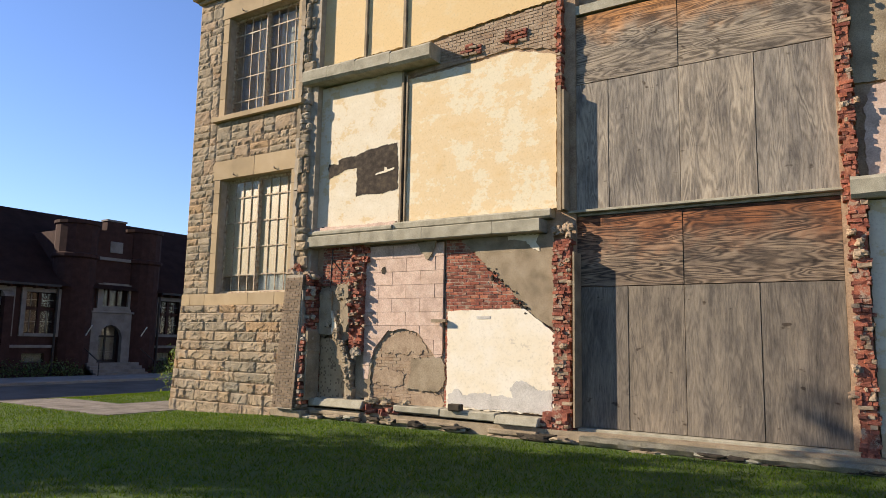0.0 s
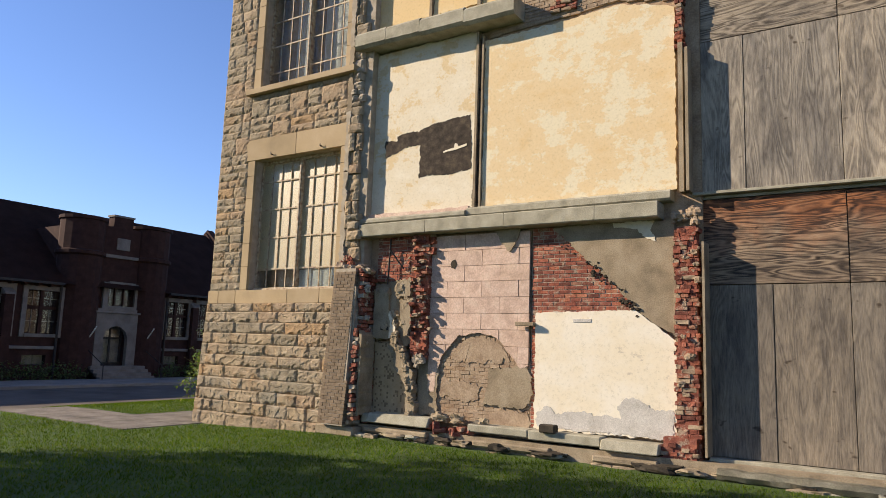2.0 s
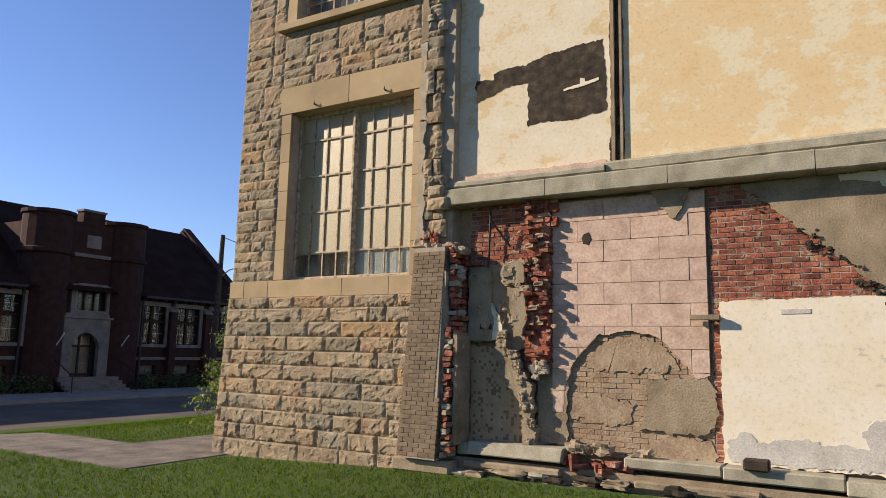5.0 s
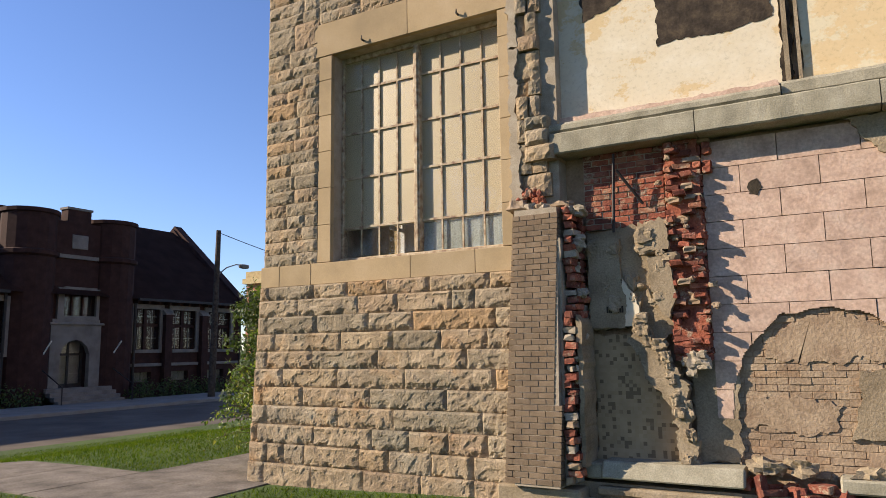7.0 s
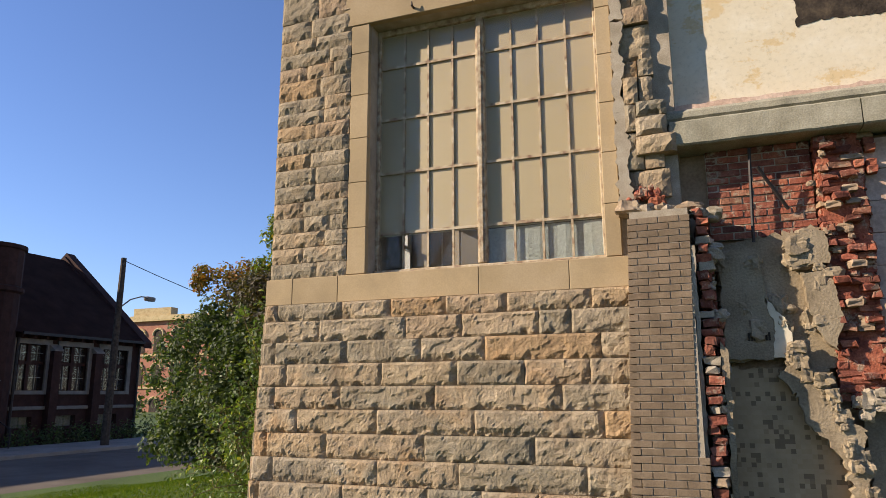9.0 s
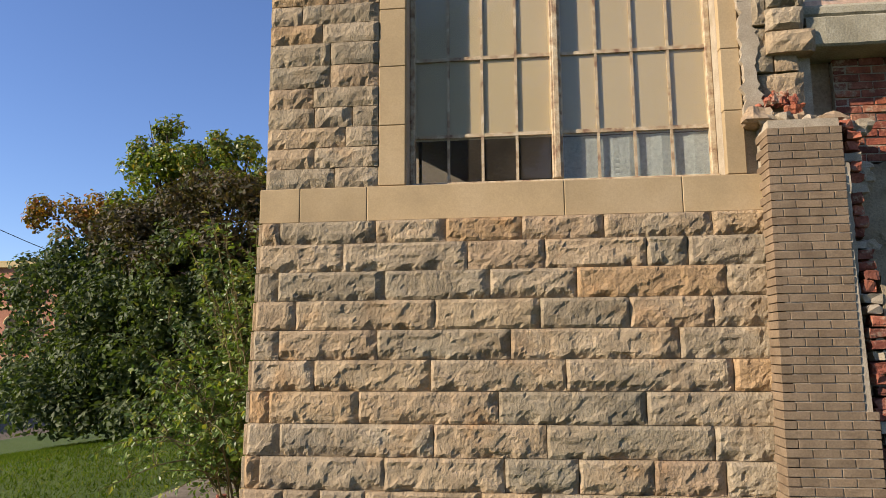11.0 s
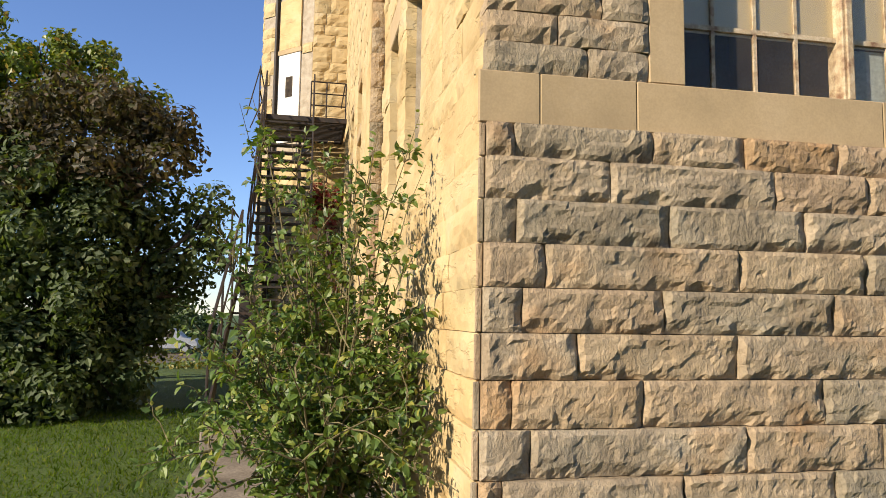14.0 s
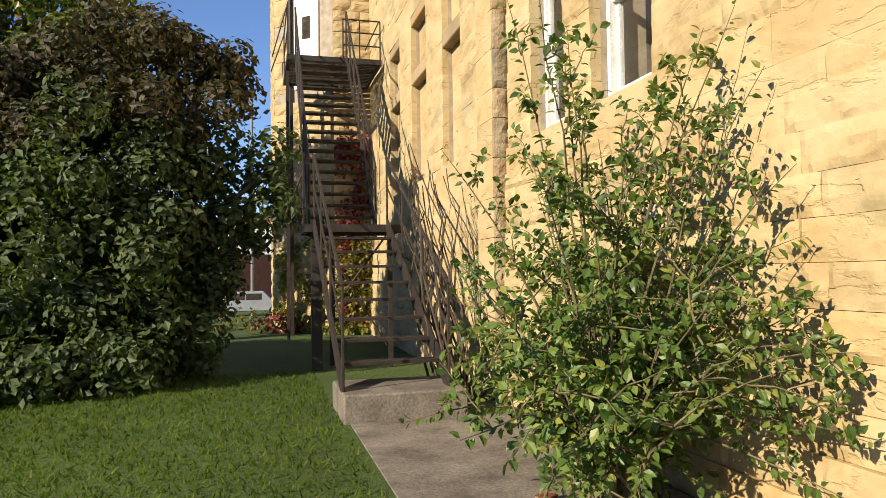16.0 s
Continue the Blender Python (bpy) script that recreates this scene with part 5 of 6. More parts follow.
def side_window(name, y0, y1, z0, z1):
    root = thing(name, (XC + 0.1, (y0 + y1) / 2, z0), "white-painted sash window in the sunlit side wall", "window", "", "structure")
    x = XC + 0.11
    f = lambda a, b, c, d, dx=0.0, t=0.05: (x + dx, x + dx + t, a, b, c, d)
    part("window_frame", soften(boxes(f(y0, y0 + 0.045, z0, z1, 0, 0.09), f(y1 - 0.045, y1, z0, z1, 0, 0.09), f(y0 + 0.045, y1 - 0.045, z1 - 0.08, z1), f(y0 + 0.045, y1 - 0.045, z0, z0 + 0.07)), 0.006), SASHPAINT, root, "white timber frame")
    zm = (z0 + z1) / 2
    for c, d, dx in ((z0 + 0.07, zm + 0.02, 0.065), (zm - 0.02, z1 - 0.08, 0.03)):
        sash = part("sash", boxes(f(y0 + 0.045, y0 + 0.085, c, d, dx, 0.035), f(y1 - 0.085, y1 - 0.045, c, d, dx, 0.035), f(y0 + 0.085, y1 - 0.085, d - 0.05, d, dx, 0.035), f(y0 + 0.085, y1 - 0.085, c, c + 0.05, dx, 0.035)), SASHPAINT, root)
        p = part("pane", boxes(f(y0 + 0.085, y1 - 0.085, c + 0.05, d - 0.05, dx + 0.015, 0.004)), GLASS, sash)
        p.visible_shadow = False
    part("window_sill", soften(boxes((XC - 0.04, XC + 0.09, y0 - 0.04, y1 + 0.04, z0 - 0.1, z0 - 0.003)), 0.01), SMOOTH, root, "dressed stone sill")
    part("window_head", soften(boxes((XC - 0.035, XC + 0.09, y0 - 0.15, y1 + 0.15, z1 + 0.003, z1 + 0.3)), 0.01), SMOOTH, root, "dressed stone lintel")


for k, (a, b, c, d) in enumerate(SIDE_W):
    side_window("window_%d" % (k + 3), a, b, c, d)


def side_recesses():
    for a, b in SIDE_R:
        for c, d in ((2.68, 4.32), (4.58, 5.28)):
            part("blocked_opening", soften(boxes((XC + 0.11, XC + 0.3, a + 0.003, b - 0.003, c + 0.003, d - 0.003)), 0.01), SIDE, SW, "blocked window recess")
            part("recess_lintel", soften(boxes((XC - 0.03, XC + 0.2, a - 0.02, b + 0.02, d + 0.003, d + 0.2)), 0.012), SMOOTH, SW)


side_recesses()


def stair_tower():
    """Turret with a slanting face that holds the white fire door."""
    root = thing("stair_tower", (-14.4, 25, 0), "pale sandstone turret with a white fire door", "tower")
    plan = [(-13.4, 23.4), (-14.3, 23.4), (-15.5, 24.5), (-15.5, 27.5), (-13.4, 27.5)]
    bm = bmesh.new()
    lo = [bm.verts.new((x, y, -0.3)) for x, y in plan]
    hi = [bm.verts.new((x, y, 13.0)) for x, y in plan]
    for i in range(5):
        bm.faces.new((lo[i], lo[(i + 1) % 5], hi[(i + 1) % 5], hi[i]))
    bm.faces.new(hi)
    bm.faces.new(lo[::-1])
    part("wall", bm, MORTAR, root)
    rnd = random.Random(77)
    bm = bmesh.new()
    for (ax, ay), (bx, by) in zip(plan[:3], plan[1:4]):
        a, b = Vector((ax, ay, 0)), Vector((bx, by, 0))
        L = (b - a).length
        ang = math.atan2((b - a).y, (b - a).x) + math.pi
        slant = abs(ax + 14.3) < 0.01
        z = 0.0
        while z < 12.8:
            h = rnd.choice((0.24, 0.3, 0.36))
            u = 0.0
            while u < L - 0.01:
                u1 = min(L, u + rnd.uniform(0.3, 0.7))
                if L - u1 < 0.18:
                    u1 = L
                if not (slant and 5.3 < z + h and z < 9.2 and u1 > 0.32 and u < 1.12):
                    me = rock(u1 - u - 0.012, h - 0.012, 0.06, rnd.random() * 999, 0.1, 0.05)
                    n0 = len(bm.verts)
                    bm.from_mesh(me)
                    bm.verts.ensure_lookup_table()
                    c = a + (b - a) * ((u + u1) / 2 / L)
                    m = Matrix.Translation((c.x, c.y, z + 0.006)) @ Matrix.Rotation(ang, 4, "Z")
                    for v in bm.verts[n0:]:
                        v.co = m @ v.co
                    bpy.data.meshes.remove(me)
                u = u1
            z += h
    part("stone_facing", bm, SIDE, root, "rock-faced sandstone courses")["kind"] = "stuff"
    # door in the slanting face
    a, b = Vector((-14.3, 23.4, 0)), Vector((-15.5, 24.5, 0))
    d = (b - a).normalized()
    n = Vector((-d.y, d.x, 0))
    if n.y > 0:
        n = -n
    ang = math.atan2(d.y, d.x) + math.pi

    def on_face(u0, u1, o0, o1, z0, z1):
        bm = boxes((-(u1 - u0) / 2, (u1 - u0) / 2, -o1, -o0, z0, z1))
        c = a + d * ((u0 + u1) / 2)
        bm.transform(Matrix.Translation((c.x, c.y, 0)) @ Matrix.Rotation(ang, 4, "Z"))
        return bm

    door = part("door", on_face(0.36, 1.04, 0.0, 0.04, 5.45, 7.62), WHITEPAINT, root, "white fire door with a small dark pane")
    part("pane", on_face(0.58, 0.80, 0.042, 0.05, 6.55, 7.05), TAR, door, "small dark wired pane")
    part("transom_panel", on_face(0.36, 1.04, 0.0, 0.05, 7.75, 9.0), SIDE, root, "pale panel above the door")
    part("door_frame", on_face(0.32, 1.08, 0.0, 0.06, 7.63, 7.74), SMOOTH, root)
    part("downpipe", on_face(1.10, 1.16, 0.02, 0.10, 0.0, 12.5), IRON, root, "dark downpipe")


stair_tower()


# ---- fire escape ----
def fire_escape():
    root = thing("fire_escape", (-14.7, 17.5, 0.0), "rusty black iron fire escape with open treads", "fire escape")
    part("concrete_pad", soften(boxes((-15.22, -14.12, 14.05, 14.95, -0.1, 0.245)), 0.015), PATHMAT, root, "worn concrete pad")
    x0, x1 = -15.2, -14.24
    flights = [(14.25, 0.27, 17.3, 1.93, 9), (18.2, 1.93, 21.5, 5.45, 18)]
    for y0, z0, y1, z1, n in flights:
        for i in range(1, n):
            f = i / n
            y, z = y0 + (y1 - y0) * f, z0 + (z1 - z0) * f
            part("tread", boxes((x0 + 0.02, x1 - 0.02, y - 0.02, y + 0.2, z - 0.03, z)), IRON, root)
        for x in (x0, x1):
            s = bmesh.new()
            vs = [(x - 0.012, y0, z0 - 0.12), (x + 0.012, y0, z0 - 0.12), (x + 0.012, y1, z1 - 0.12), (x - 0.012, y1, z1 - 0.12), (x - 0.012, y0, z0 + 0.08), (x + 0.012, y0, z0 + 0.08), (x + 0.012, y1, z1 + 0.08), (x - 0.012, y1, z1 + 0.08)]
            v = [s.verts.new(p) for p in vs]
            for q in ((0, 3, 2, 1), (4, 5, 6, 7), (0, 1, 5, 4), (1, 2, 6, 5), (2, 3, 7, 6), (3, 0, 4, 7)):
                s.faces.new([v[k] for k in q])
            part("stringer", s, IRON, root)
            r = bmesh.new()
            bar(r, (x, y0, z0 + 0.9), (x, y1, z1 + 0.9), 0.018)
            bar(r, (x, y0, z0 + 0.5), (x, y1, z1 + 0.5), 0.012)
            part("handrail", r, IRON, root)
            m = max(3, n // 3)
            for i in range(m + 1):
                f = i / m
                r = bmesh.new()
                bar(r, (x, y0 + (y1 - y0) * f, z0 + (z1 - z0) * f - 0.05), (x, y0 + (y1 - y0) * f, z0 + (z1 - z0) * f + 0.9), 0.014)
                part("baluster", r, IRON, root)
    # landing and top platform of flat slats
    for ya, yb, z, xa, xb in ((17.3, 18.2, 1.93, -15.32, -14.04), (21.5, 23.4, 5.45, -15.36, -13.55)):
        part("platform_frame", boxes((xa, xb, ya, ya + 0.05, z - 0.1, z), (xa, xb, yb - 0.05, yb, z - 0.1, z), (xa, xa + 0.05, ya + 0.05, yb - 0.05, z - 0.1, z), (xb - 0.05, xb, ya + 0.05, yb - 0.05, z - 0.1, z)), IRON, root)
        k = ya + 0.08
        while k < yb - 0.1:
            part("platform_slat", boxes((xa + 0.05, xb - 0.05, k, k + 0.07, z - 0.03, z - 0.005)), IRON, root)
            k += 0.11
    posts = [(-15.15, 17.62, 1.93, 0.07), (-14.15, 17.62, 1.93, 0.03), (-15.2, 23.2, 5.45, 0.035), (-15.32, 22.2, 5.45, 0.03), (-14.5, 21.7, 5.45, 0.03), (-14.9, 18.1, 1.93, 0.03)]
    for x, y, z, r in posts:
        part("post", boxes((x - r, x + r, y - r, y + r, ground_z(x, y) - 0.05, z - 0.1)), IRON, root)
    rails = []
    for y in (21.5, 23.3):
        rails.append(((-15.34, y, 5.45), (-15.34, y, 6.45)))
    rails += [((-15.34, 21.5, 6.42), (-15.34, 23.3, 6.42)), ((-15.34, 21.5, 5.95), (-15.34, 23.3, 5.95)), ((-15.34, 21.5, 6.42), (-15.62, 21.9, 5.5)), ((-15.34, 23.3, 6.42), (-15.62, 22.9, 5.5)),
              ((-15.32, 17.3, 1.95), (-15.6, 17.5, 1.98)), ((-15.34, 17.3, 2.85), (-15.34, 18.2, 2.85)), ((-15.34, 17.3, 1.93), (-15.34, 17.3, 2.85)), ((-15.6, 17.5, 1.95), (-15.34, 17.4, 2.6))]
    for x in (-14.3, -13.98, -13.58):
        rails.append(((x, 21.5, 5.45), (x, 21.5, 6.2)))
    rails += [((-14.3, 21.5, z), (-13.58, 21.5, z)) for z in (5.7, 5.95, 6.2)] + [((-13.6, 21.5, 6.2), (-13.6, 23.3, 6.2))]
    rails += [((-14.2, 17.62, 0.3), (-15.1, 17.62, 1.8)), ((-14.5, 21.7, 1.5), (-15.2, 21.7, 5.3)), ((-15.1, 17.62, 0.6), (-14.2, 17.62, 1.8)), ((-14.1, 17.4, 1.6), (-13.6, 17.4, 1.2))]
    for p, q in rails:
        r = bmesh.new()
        bar(r, p, q, 0.014)
        part("rail", r, IRON, root)


fire_escape()


# ---- the brick library across the street ----
def holed_wall(x0, x1, y0, y1, z0, z1, holes):
    """A wall in the y-z plane, x0 to x1 thick, with openings (ya, yb, za, zb), in one connected piece."""
    bm = bmesh.new()
    ys = sorted({y0, y1, *[h[0] for h in holes], *[h[1] for h in holes]})
    zs = sorted({z0, z1, *[h[2] for h in holes], *[h[3] for h in holes]})
    grid = [[bm.verts.new((x1, y, z)) for z in zs] for y in ys]
    for a in range(len(ys) - 1):
        for c in range(len(zs) - 1):
            ym, zm = (ys[a] + ys[a + 1]) / 2, (zs[c] + zs[c + 1]) / 2
            if not any(h[0] < ym < h[1] and h[2] < zm < h[3] for h in holes):
                bm.faces.new((grid[a][c], grid[a + 1][c], grid[a + 1][c + 1], grid[a][c + 1]))
    back = bmesh.ops.extrude_face_region(bm, geom=bm.faces[:])
    bmesh.ops.translate(bm, verts=[v for v in back["geom"] if isinstance(v, bmesh.types.BMVert)], vec=(x0 - x1, 0, 0))
    loose = [v for v in bm.verts if not v.link_faces]
    bmesh.ops.delete(bm, geom=loose, context="VERTS")
    return bm


def library():
    root = thing("library", (-41, 20, -0.7), "dark red brick library with stone trim and a crenellated entrance", "building")
    XF, G = -36.5, -0.75
    wins = [(25.42, 26.85, 1.62, 3.55), (27.6, 29.05, 1.62, 3.55), (29.85, 31.4, 1.62, 3.55)]
    wins += [(19.45 - 2.25 * k - 1.5, 19.45 - 2.25 * k, 1.55, 3.6) for k in range(7)]
    cellar = [(a + 0.05, b - 0.35, 0.1, 0.55) for a, b, c, d in wins]
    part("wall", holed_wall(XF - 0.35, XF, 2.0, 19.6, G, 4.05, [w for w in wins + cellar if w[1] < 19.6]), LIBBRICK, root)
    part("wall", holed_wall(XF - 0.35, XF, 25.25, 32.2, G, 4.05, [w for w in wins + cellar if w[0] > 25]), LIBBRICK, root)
    # gable end
    bm = bmesh.new()
    o = [(XF - 0.35, G), (XF - 0.35, 4.05), (-41.9, 8.75), (-47.3, 4.05), (-47.3, G)]
    f = [bm.verts.new((x, 32.2, z)) for x, z in o]
    b = [bm.verts.new((x, 31.85, z)) for x, z in o]
    bm.faces.new(f)
    bm.faces.new(b[::-1])
    for i in range(5):
        bm.faces.new((f[i], b[i], b[(i + 1) % 5], f[(i + 1) % 5]))
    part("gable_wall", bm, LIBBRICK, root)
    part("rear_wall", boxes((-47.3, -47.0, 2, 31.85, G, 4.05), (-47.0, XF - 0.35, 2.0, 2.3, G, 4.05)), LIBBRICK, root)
    # roof
    for sgn, xe in ((1, XF + 0.45), (-1, -47.75)):
        bm = bmesh.new()
        for ya, yb in ((1.6, 32.35),):
            q = [(-41.9, ya, 8.55), (xe, ya, 3.98), (xe, yb, 3.98), (-41.9, yb, 8.55)]
            v = [bm.verts.new(p) for p in q]
            bm.faces.new(v)
        bmesh.ops.solidify(bm, geom=bm.faces[:], thickness=0.12)
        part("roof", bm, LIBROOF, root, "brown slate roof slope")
    bm = bmesh.new()
    for s, e in (((-36.0, 4.0), (-41.9, 8.95)), ((-47.8, 4.0), (-41.9, 8.95))):
        v = [bm.verts.new((x, y, z)) for y in (31.95, 32.45) for x, z in (s, e, (e[0], e[1] - 0.3), (s[0], s[1] - 0.3))]
        for q in ((0, 1, 2, 3), (7, 6, 5, 4), (0, 4, 5, 1), (1, 5, 6, 2), (2, 6, 7, 3), (3, 7, 4, 0)):
            bm.faces.new([v[k] for k in q])
    part("gable_coping", bm, LIBBRICK, root, "dark coping on the gable")
    # rafters under the eaves, gutter
    for ya, yb in ((2, 19.4), (25.3, 32)):
        y = ya
        while y < yb:
            part("rafter_end", boxes((XF, XF + 0.4, y, y + 0.1, 3.78, 3.95)), LIBROOF, root)
            y += 0.6
        part("gutter", boxes((XF + 0.4, XF + 0.52, ya, yb, 3.9, 4.02)), IRON, root)
        part("stone_band", soften(boxes((XF, XF + 0.1, ya, yb, 0.82, 0.97)), 0.02), LIBSTONE, root, "grey limestone band")
    for y in (32.05, 25.4, 19.45):
        r = bmesh.new()
        bar(r, (XF + 0.12, y, G), (XF + 0.12, y, 3.9), 0.06)
        part("downpipe", r, IRON, root)
    part("dark_interior", boxes((XF - 1.4, XF - 1.3, 2.4, 31.8, -0.6, 3.9)), LIBBRICK, root)
    for a, b, c, d in wins:
        w = part("window", boxes((XF - 0.05, XF + 0.08, a - 0.22, a, c - 0.16, d + 0.22), (XF - 0.05, XF + 0.08, b, b + 0.22, c - 0.16, d + 0.22), (XF - 0.05, XF + 0.08, a, b, d, d + 0.22), (XF - 0.05, XF + 0.12, a, b, c - 0.16, c)), LIBSTONE, root, "limestone window surround")
        m = (a + b) / 2
        t = c + (d - c) * 0.6
        part("frame", boxes((XF - 0.2, XF - 0.1, m - 0.08, m + 0.08, c, d), (XF - 0.2, XF - 0.1, a, m - 0.08, t - 0.06, t + 0.06), (XF - 0.2, XF - 0.1, m + 0.08, b, t - 0.06, t + 0.06)), LIBBRICK, w, "dark timber mullion")
        for ya, yb in ((a, m - 0.08), (m + 0.08, b)):
            for za, zb in ((c, t - 0.06), (t + 0.06, d)):
                part("pane", boxes((XF - 0.17, XF - 0.165, ya + 0.04, yb - 0.04, za + 0.04, zb - 0.04)), GLASS, w)
                zm, ym = (za + zb) / 2, (ya + yb) / 2
                part("muntin", boxes((XF - 0.16, XF - 0.13, ya + 0.04, yb - 0.04, zm - 0.015, zm + 0.015), (XF - 0.16, XF - 0.13, ym - 0.015, ym + 0.015, za + 0.04, zb - 0.04)), LIBSTONE, w)
    for a, b, c, d in cellar:
        part("cellar_window", boxes((XF - 0.15, XF - 0.14, a, b, c, d), (XF - 0.13, XF - 0.1, (a + b) / 2 - 0.03, (a + b) / 2 + 0.03, c, d)), GLASS, root)
        part("cellar_blind", boxes((XF - 0.3, XF - 0.29, a, b, c, d)), LIBSTONE, root)
    for y in (27.2, 29.45, 17.05, 14.8, 12.55):
        bm = boxes((XF, XF + 0.32, y - 0.2, y + 0.2, G, 3.3))
        part("buttress", bm, LIBBRICK, root)
        bm = boxes((XF, XF + 0.36, y - 0.24, y + 0.24, 3.3, 3.62))
        for v in bm.verts:
            if v.co.z > 3.5 and v.co.x > XF + 0.1:
                v.co.z = 3.36
        part("buttress_cap", bm, LIBSTONE, root)
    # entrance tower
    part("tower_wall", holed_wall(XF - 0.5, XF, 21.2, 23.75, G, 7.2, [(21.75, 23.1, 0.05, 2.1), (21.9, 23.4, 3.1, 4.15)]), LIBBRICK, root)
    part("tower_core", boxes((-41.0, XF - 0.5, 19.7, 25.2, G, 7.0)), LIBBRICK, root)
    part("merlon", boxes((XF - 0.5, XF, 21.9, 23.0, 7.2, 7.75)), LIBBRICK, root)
    part("merlon_cap", boxes((XF - 0.55, XF + 0.05, 21.85, 23.05, 7.75, 7.85)), LIBSTONE, root)
    for yc in (20.55, 24.4):
        bm = bmesh.new()
        prof = [(1.0, G), (1.0, 5.5), (1.12, 5.58), (1.12, 5.74), (1.0, 5.8), (1.0, 7.3), (1.08, 7.34), (1.08, 7.5), (0.0, 7.52)]
        rings = []
        for r, z in prof:
            rings.append([bm.verts.new((XF - 0.5 + max(r, 0.01) * 1.08 * math.cos(k * math.tau / 16 + math.pi / 16), yc + max(r, 0.01) * 1.05 * math.sin(k * math.tau / 16 + math.pi / 16), z)) for k in range(16)])
        for p, q in zip(rings, rings[1:]):
            for k in range(16):
                bm.faces.new((p[k], p[(k + 1) % 16], q[(k + 1) % 16], q[k]))
        part("turret", bm, LIBBRICK, root, "rounded brick turret")
    part("stone_band", boxes((XF, XF + 0.12, 21.5, 23.45, 5.58, 5.74)), LIBSTONE, root)
    part("name_plaque", soften(boxes((XF, XF + 0.05, 22.15, 22.9, 6.03, 6.65)), 0.02), LIBSTONE, root, "plain pale stone plaque")
    part("upper_window_surround", boxes((XF - 0.02, XF + 0.12, 21.62, 21.9, 2.95, 4.3), (XF - 0.02, XF + 0.12, 23.4, 23.68, 2.95, 4.3), (XF - 0.02, XF + 0.12, 21.9, 23.4, 4.15, 4.35), (XF - 0.02, XF + 0.16, 21.4, 23.9, 2.78, 2.95), (XF - 0.02, XF + 0.12, 21.9, 23.4, 2.95, 3.1)), LIBSTONE, root)
    for k in range(3):
        part("upper_pane", boxes((XF - 0.2, XF - 0.195, 21.92 + 0.5 * k, 22.36 + 0.5 * k, 3.12, 4.13)), GLASS, root)
    part("upper_mullion", boxes((XF - 0.19, XF - 0.1, 22.36, 22.43, 3.1, 4.15), (XF - 0.19, XF - 0.1, 22.86, 22.93, 3.1, 4.15)), LIBBRICK, root)
    # stone portal with a flat pointed arch
    bm = bmesh.new()
    arch = [(21.75, 1.45), (21.9, 1.8), (22.15, 2.0), (22.42, 2.08), (22.7, 2.0), (22.95, 1.8), (23.1, 1.45)]
    out = [(21.3, G), (21.3, 2.7), (23.6, 2.7), (23.6, G), (23.1, G)] + arch[::-1] + [(21.75, G)]
    f = [bm.verts.new((XF + 0.25, y, z)) for y, z in out]
    b = [bm.verts.new((XF, y, z)) for y, z in out]
    bm.faces.new(f)
    for i in range(len(f)):
        bm.faces.new((f[i], f[(i + 1) % len(f)], b[(i + 1) % len(f)], b[i]))
    part("stone_portal", bm, LIBSTONE, root, "limestone portal with a low pointed arch")
    part("portal_cornice", soften(boxes((XF, XF + 0.34, 21.2, 23.7, 2.7, 2.8)), 0.02), LIBSTONE, root)
    door = part("entrance_door", boxes((XF - 0.3, XF - 0.24, 21.75, 21.85, 0.05, 2.08), (XF - 0.3, XF - 0.24, 23.0, 23.1, 0.05, 2.08), (XF - 0.3, XF - 0.24, 22.38, 22.47, 0.05, 2.08), (XF - 0.3, XF - 0.24, 21.85, 23.0, 1.4, 1.5), (XF - 0.3, XF - 0.24, 21.85, 23.0, 0.05, 0.2)), IRON, root, "dark double door with large glass panes")
    for ya, yb in ((21.85, 22.38), (22.47, 23.0)):
        for za, zb in ((0.2, 0.62), (0.64, 1.4), (1.5, 2.06)):
            part("pane", boxes((XF - 0.28, XF - 0.275, ya, yb, za, zb)), GLASS, door)
    # pale sheet close behind the door panes, painting the bright reflection in them
    part("pane_glare_sheet", boxes((XF - 0.42, XF - 0.4, 21.8, 23.05, 0.05, 2.08)), SIDEWALK, root)
    for k in range(5):
        part("step", soften(boxes((XF + 0.2, XF + 0.35 + 0.3 * (5 - k), 21.0, 24.0, G, G + 0.16 * (k + 1))), 0.01), LIBSTONE, root)
    for y in (20.9, 24.1):
        r = bmesh.new()
        bar(r, (XF + 0.3, y, 0.9), (XF + 1.9, y, 0.15), 0.025)
        bar(r, (XF + 1.9, y, 0.15), (XF + 1.9, y, G), 0.025)
        bar(r, (XF + 0.3, y, 0.9), (XF + 0.3, y, G), 0.025)
        part("step_rail", r, IRON, root)
        r = bmesh.new()
        bar(r, (XF + 0.3, y, 1.3), (XF + 1.0, y, 2.0), 0.03)
        part("flag_pole", r, WHITEPAINT, root)


library()


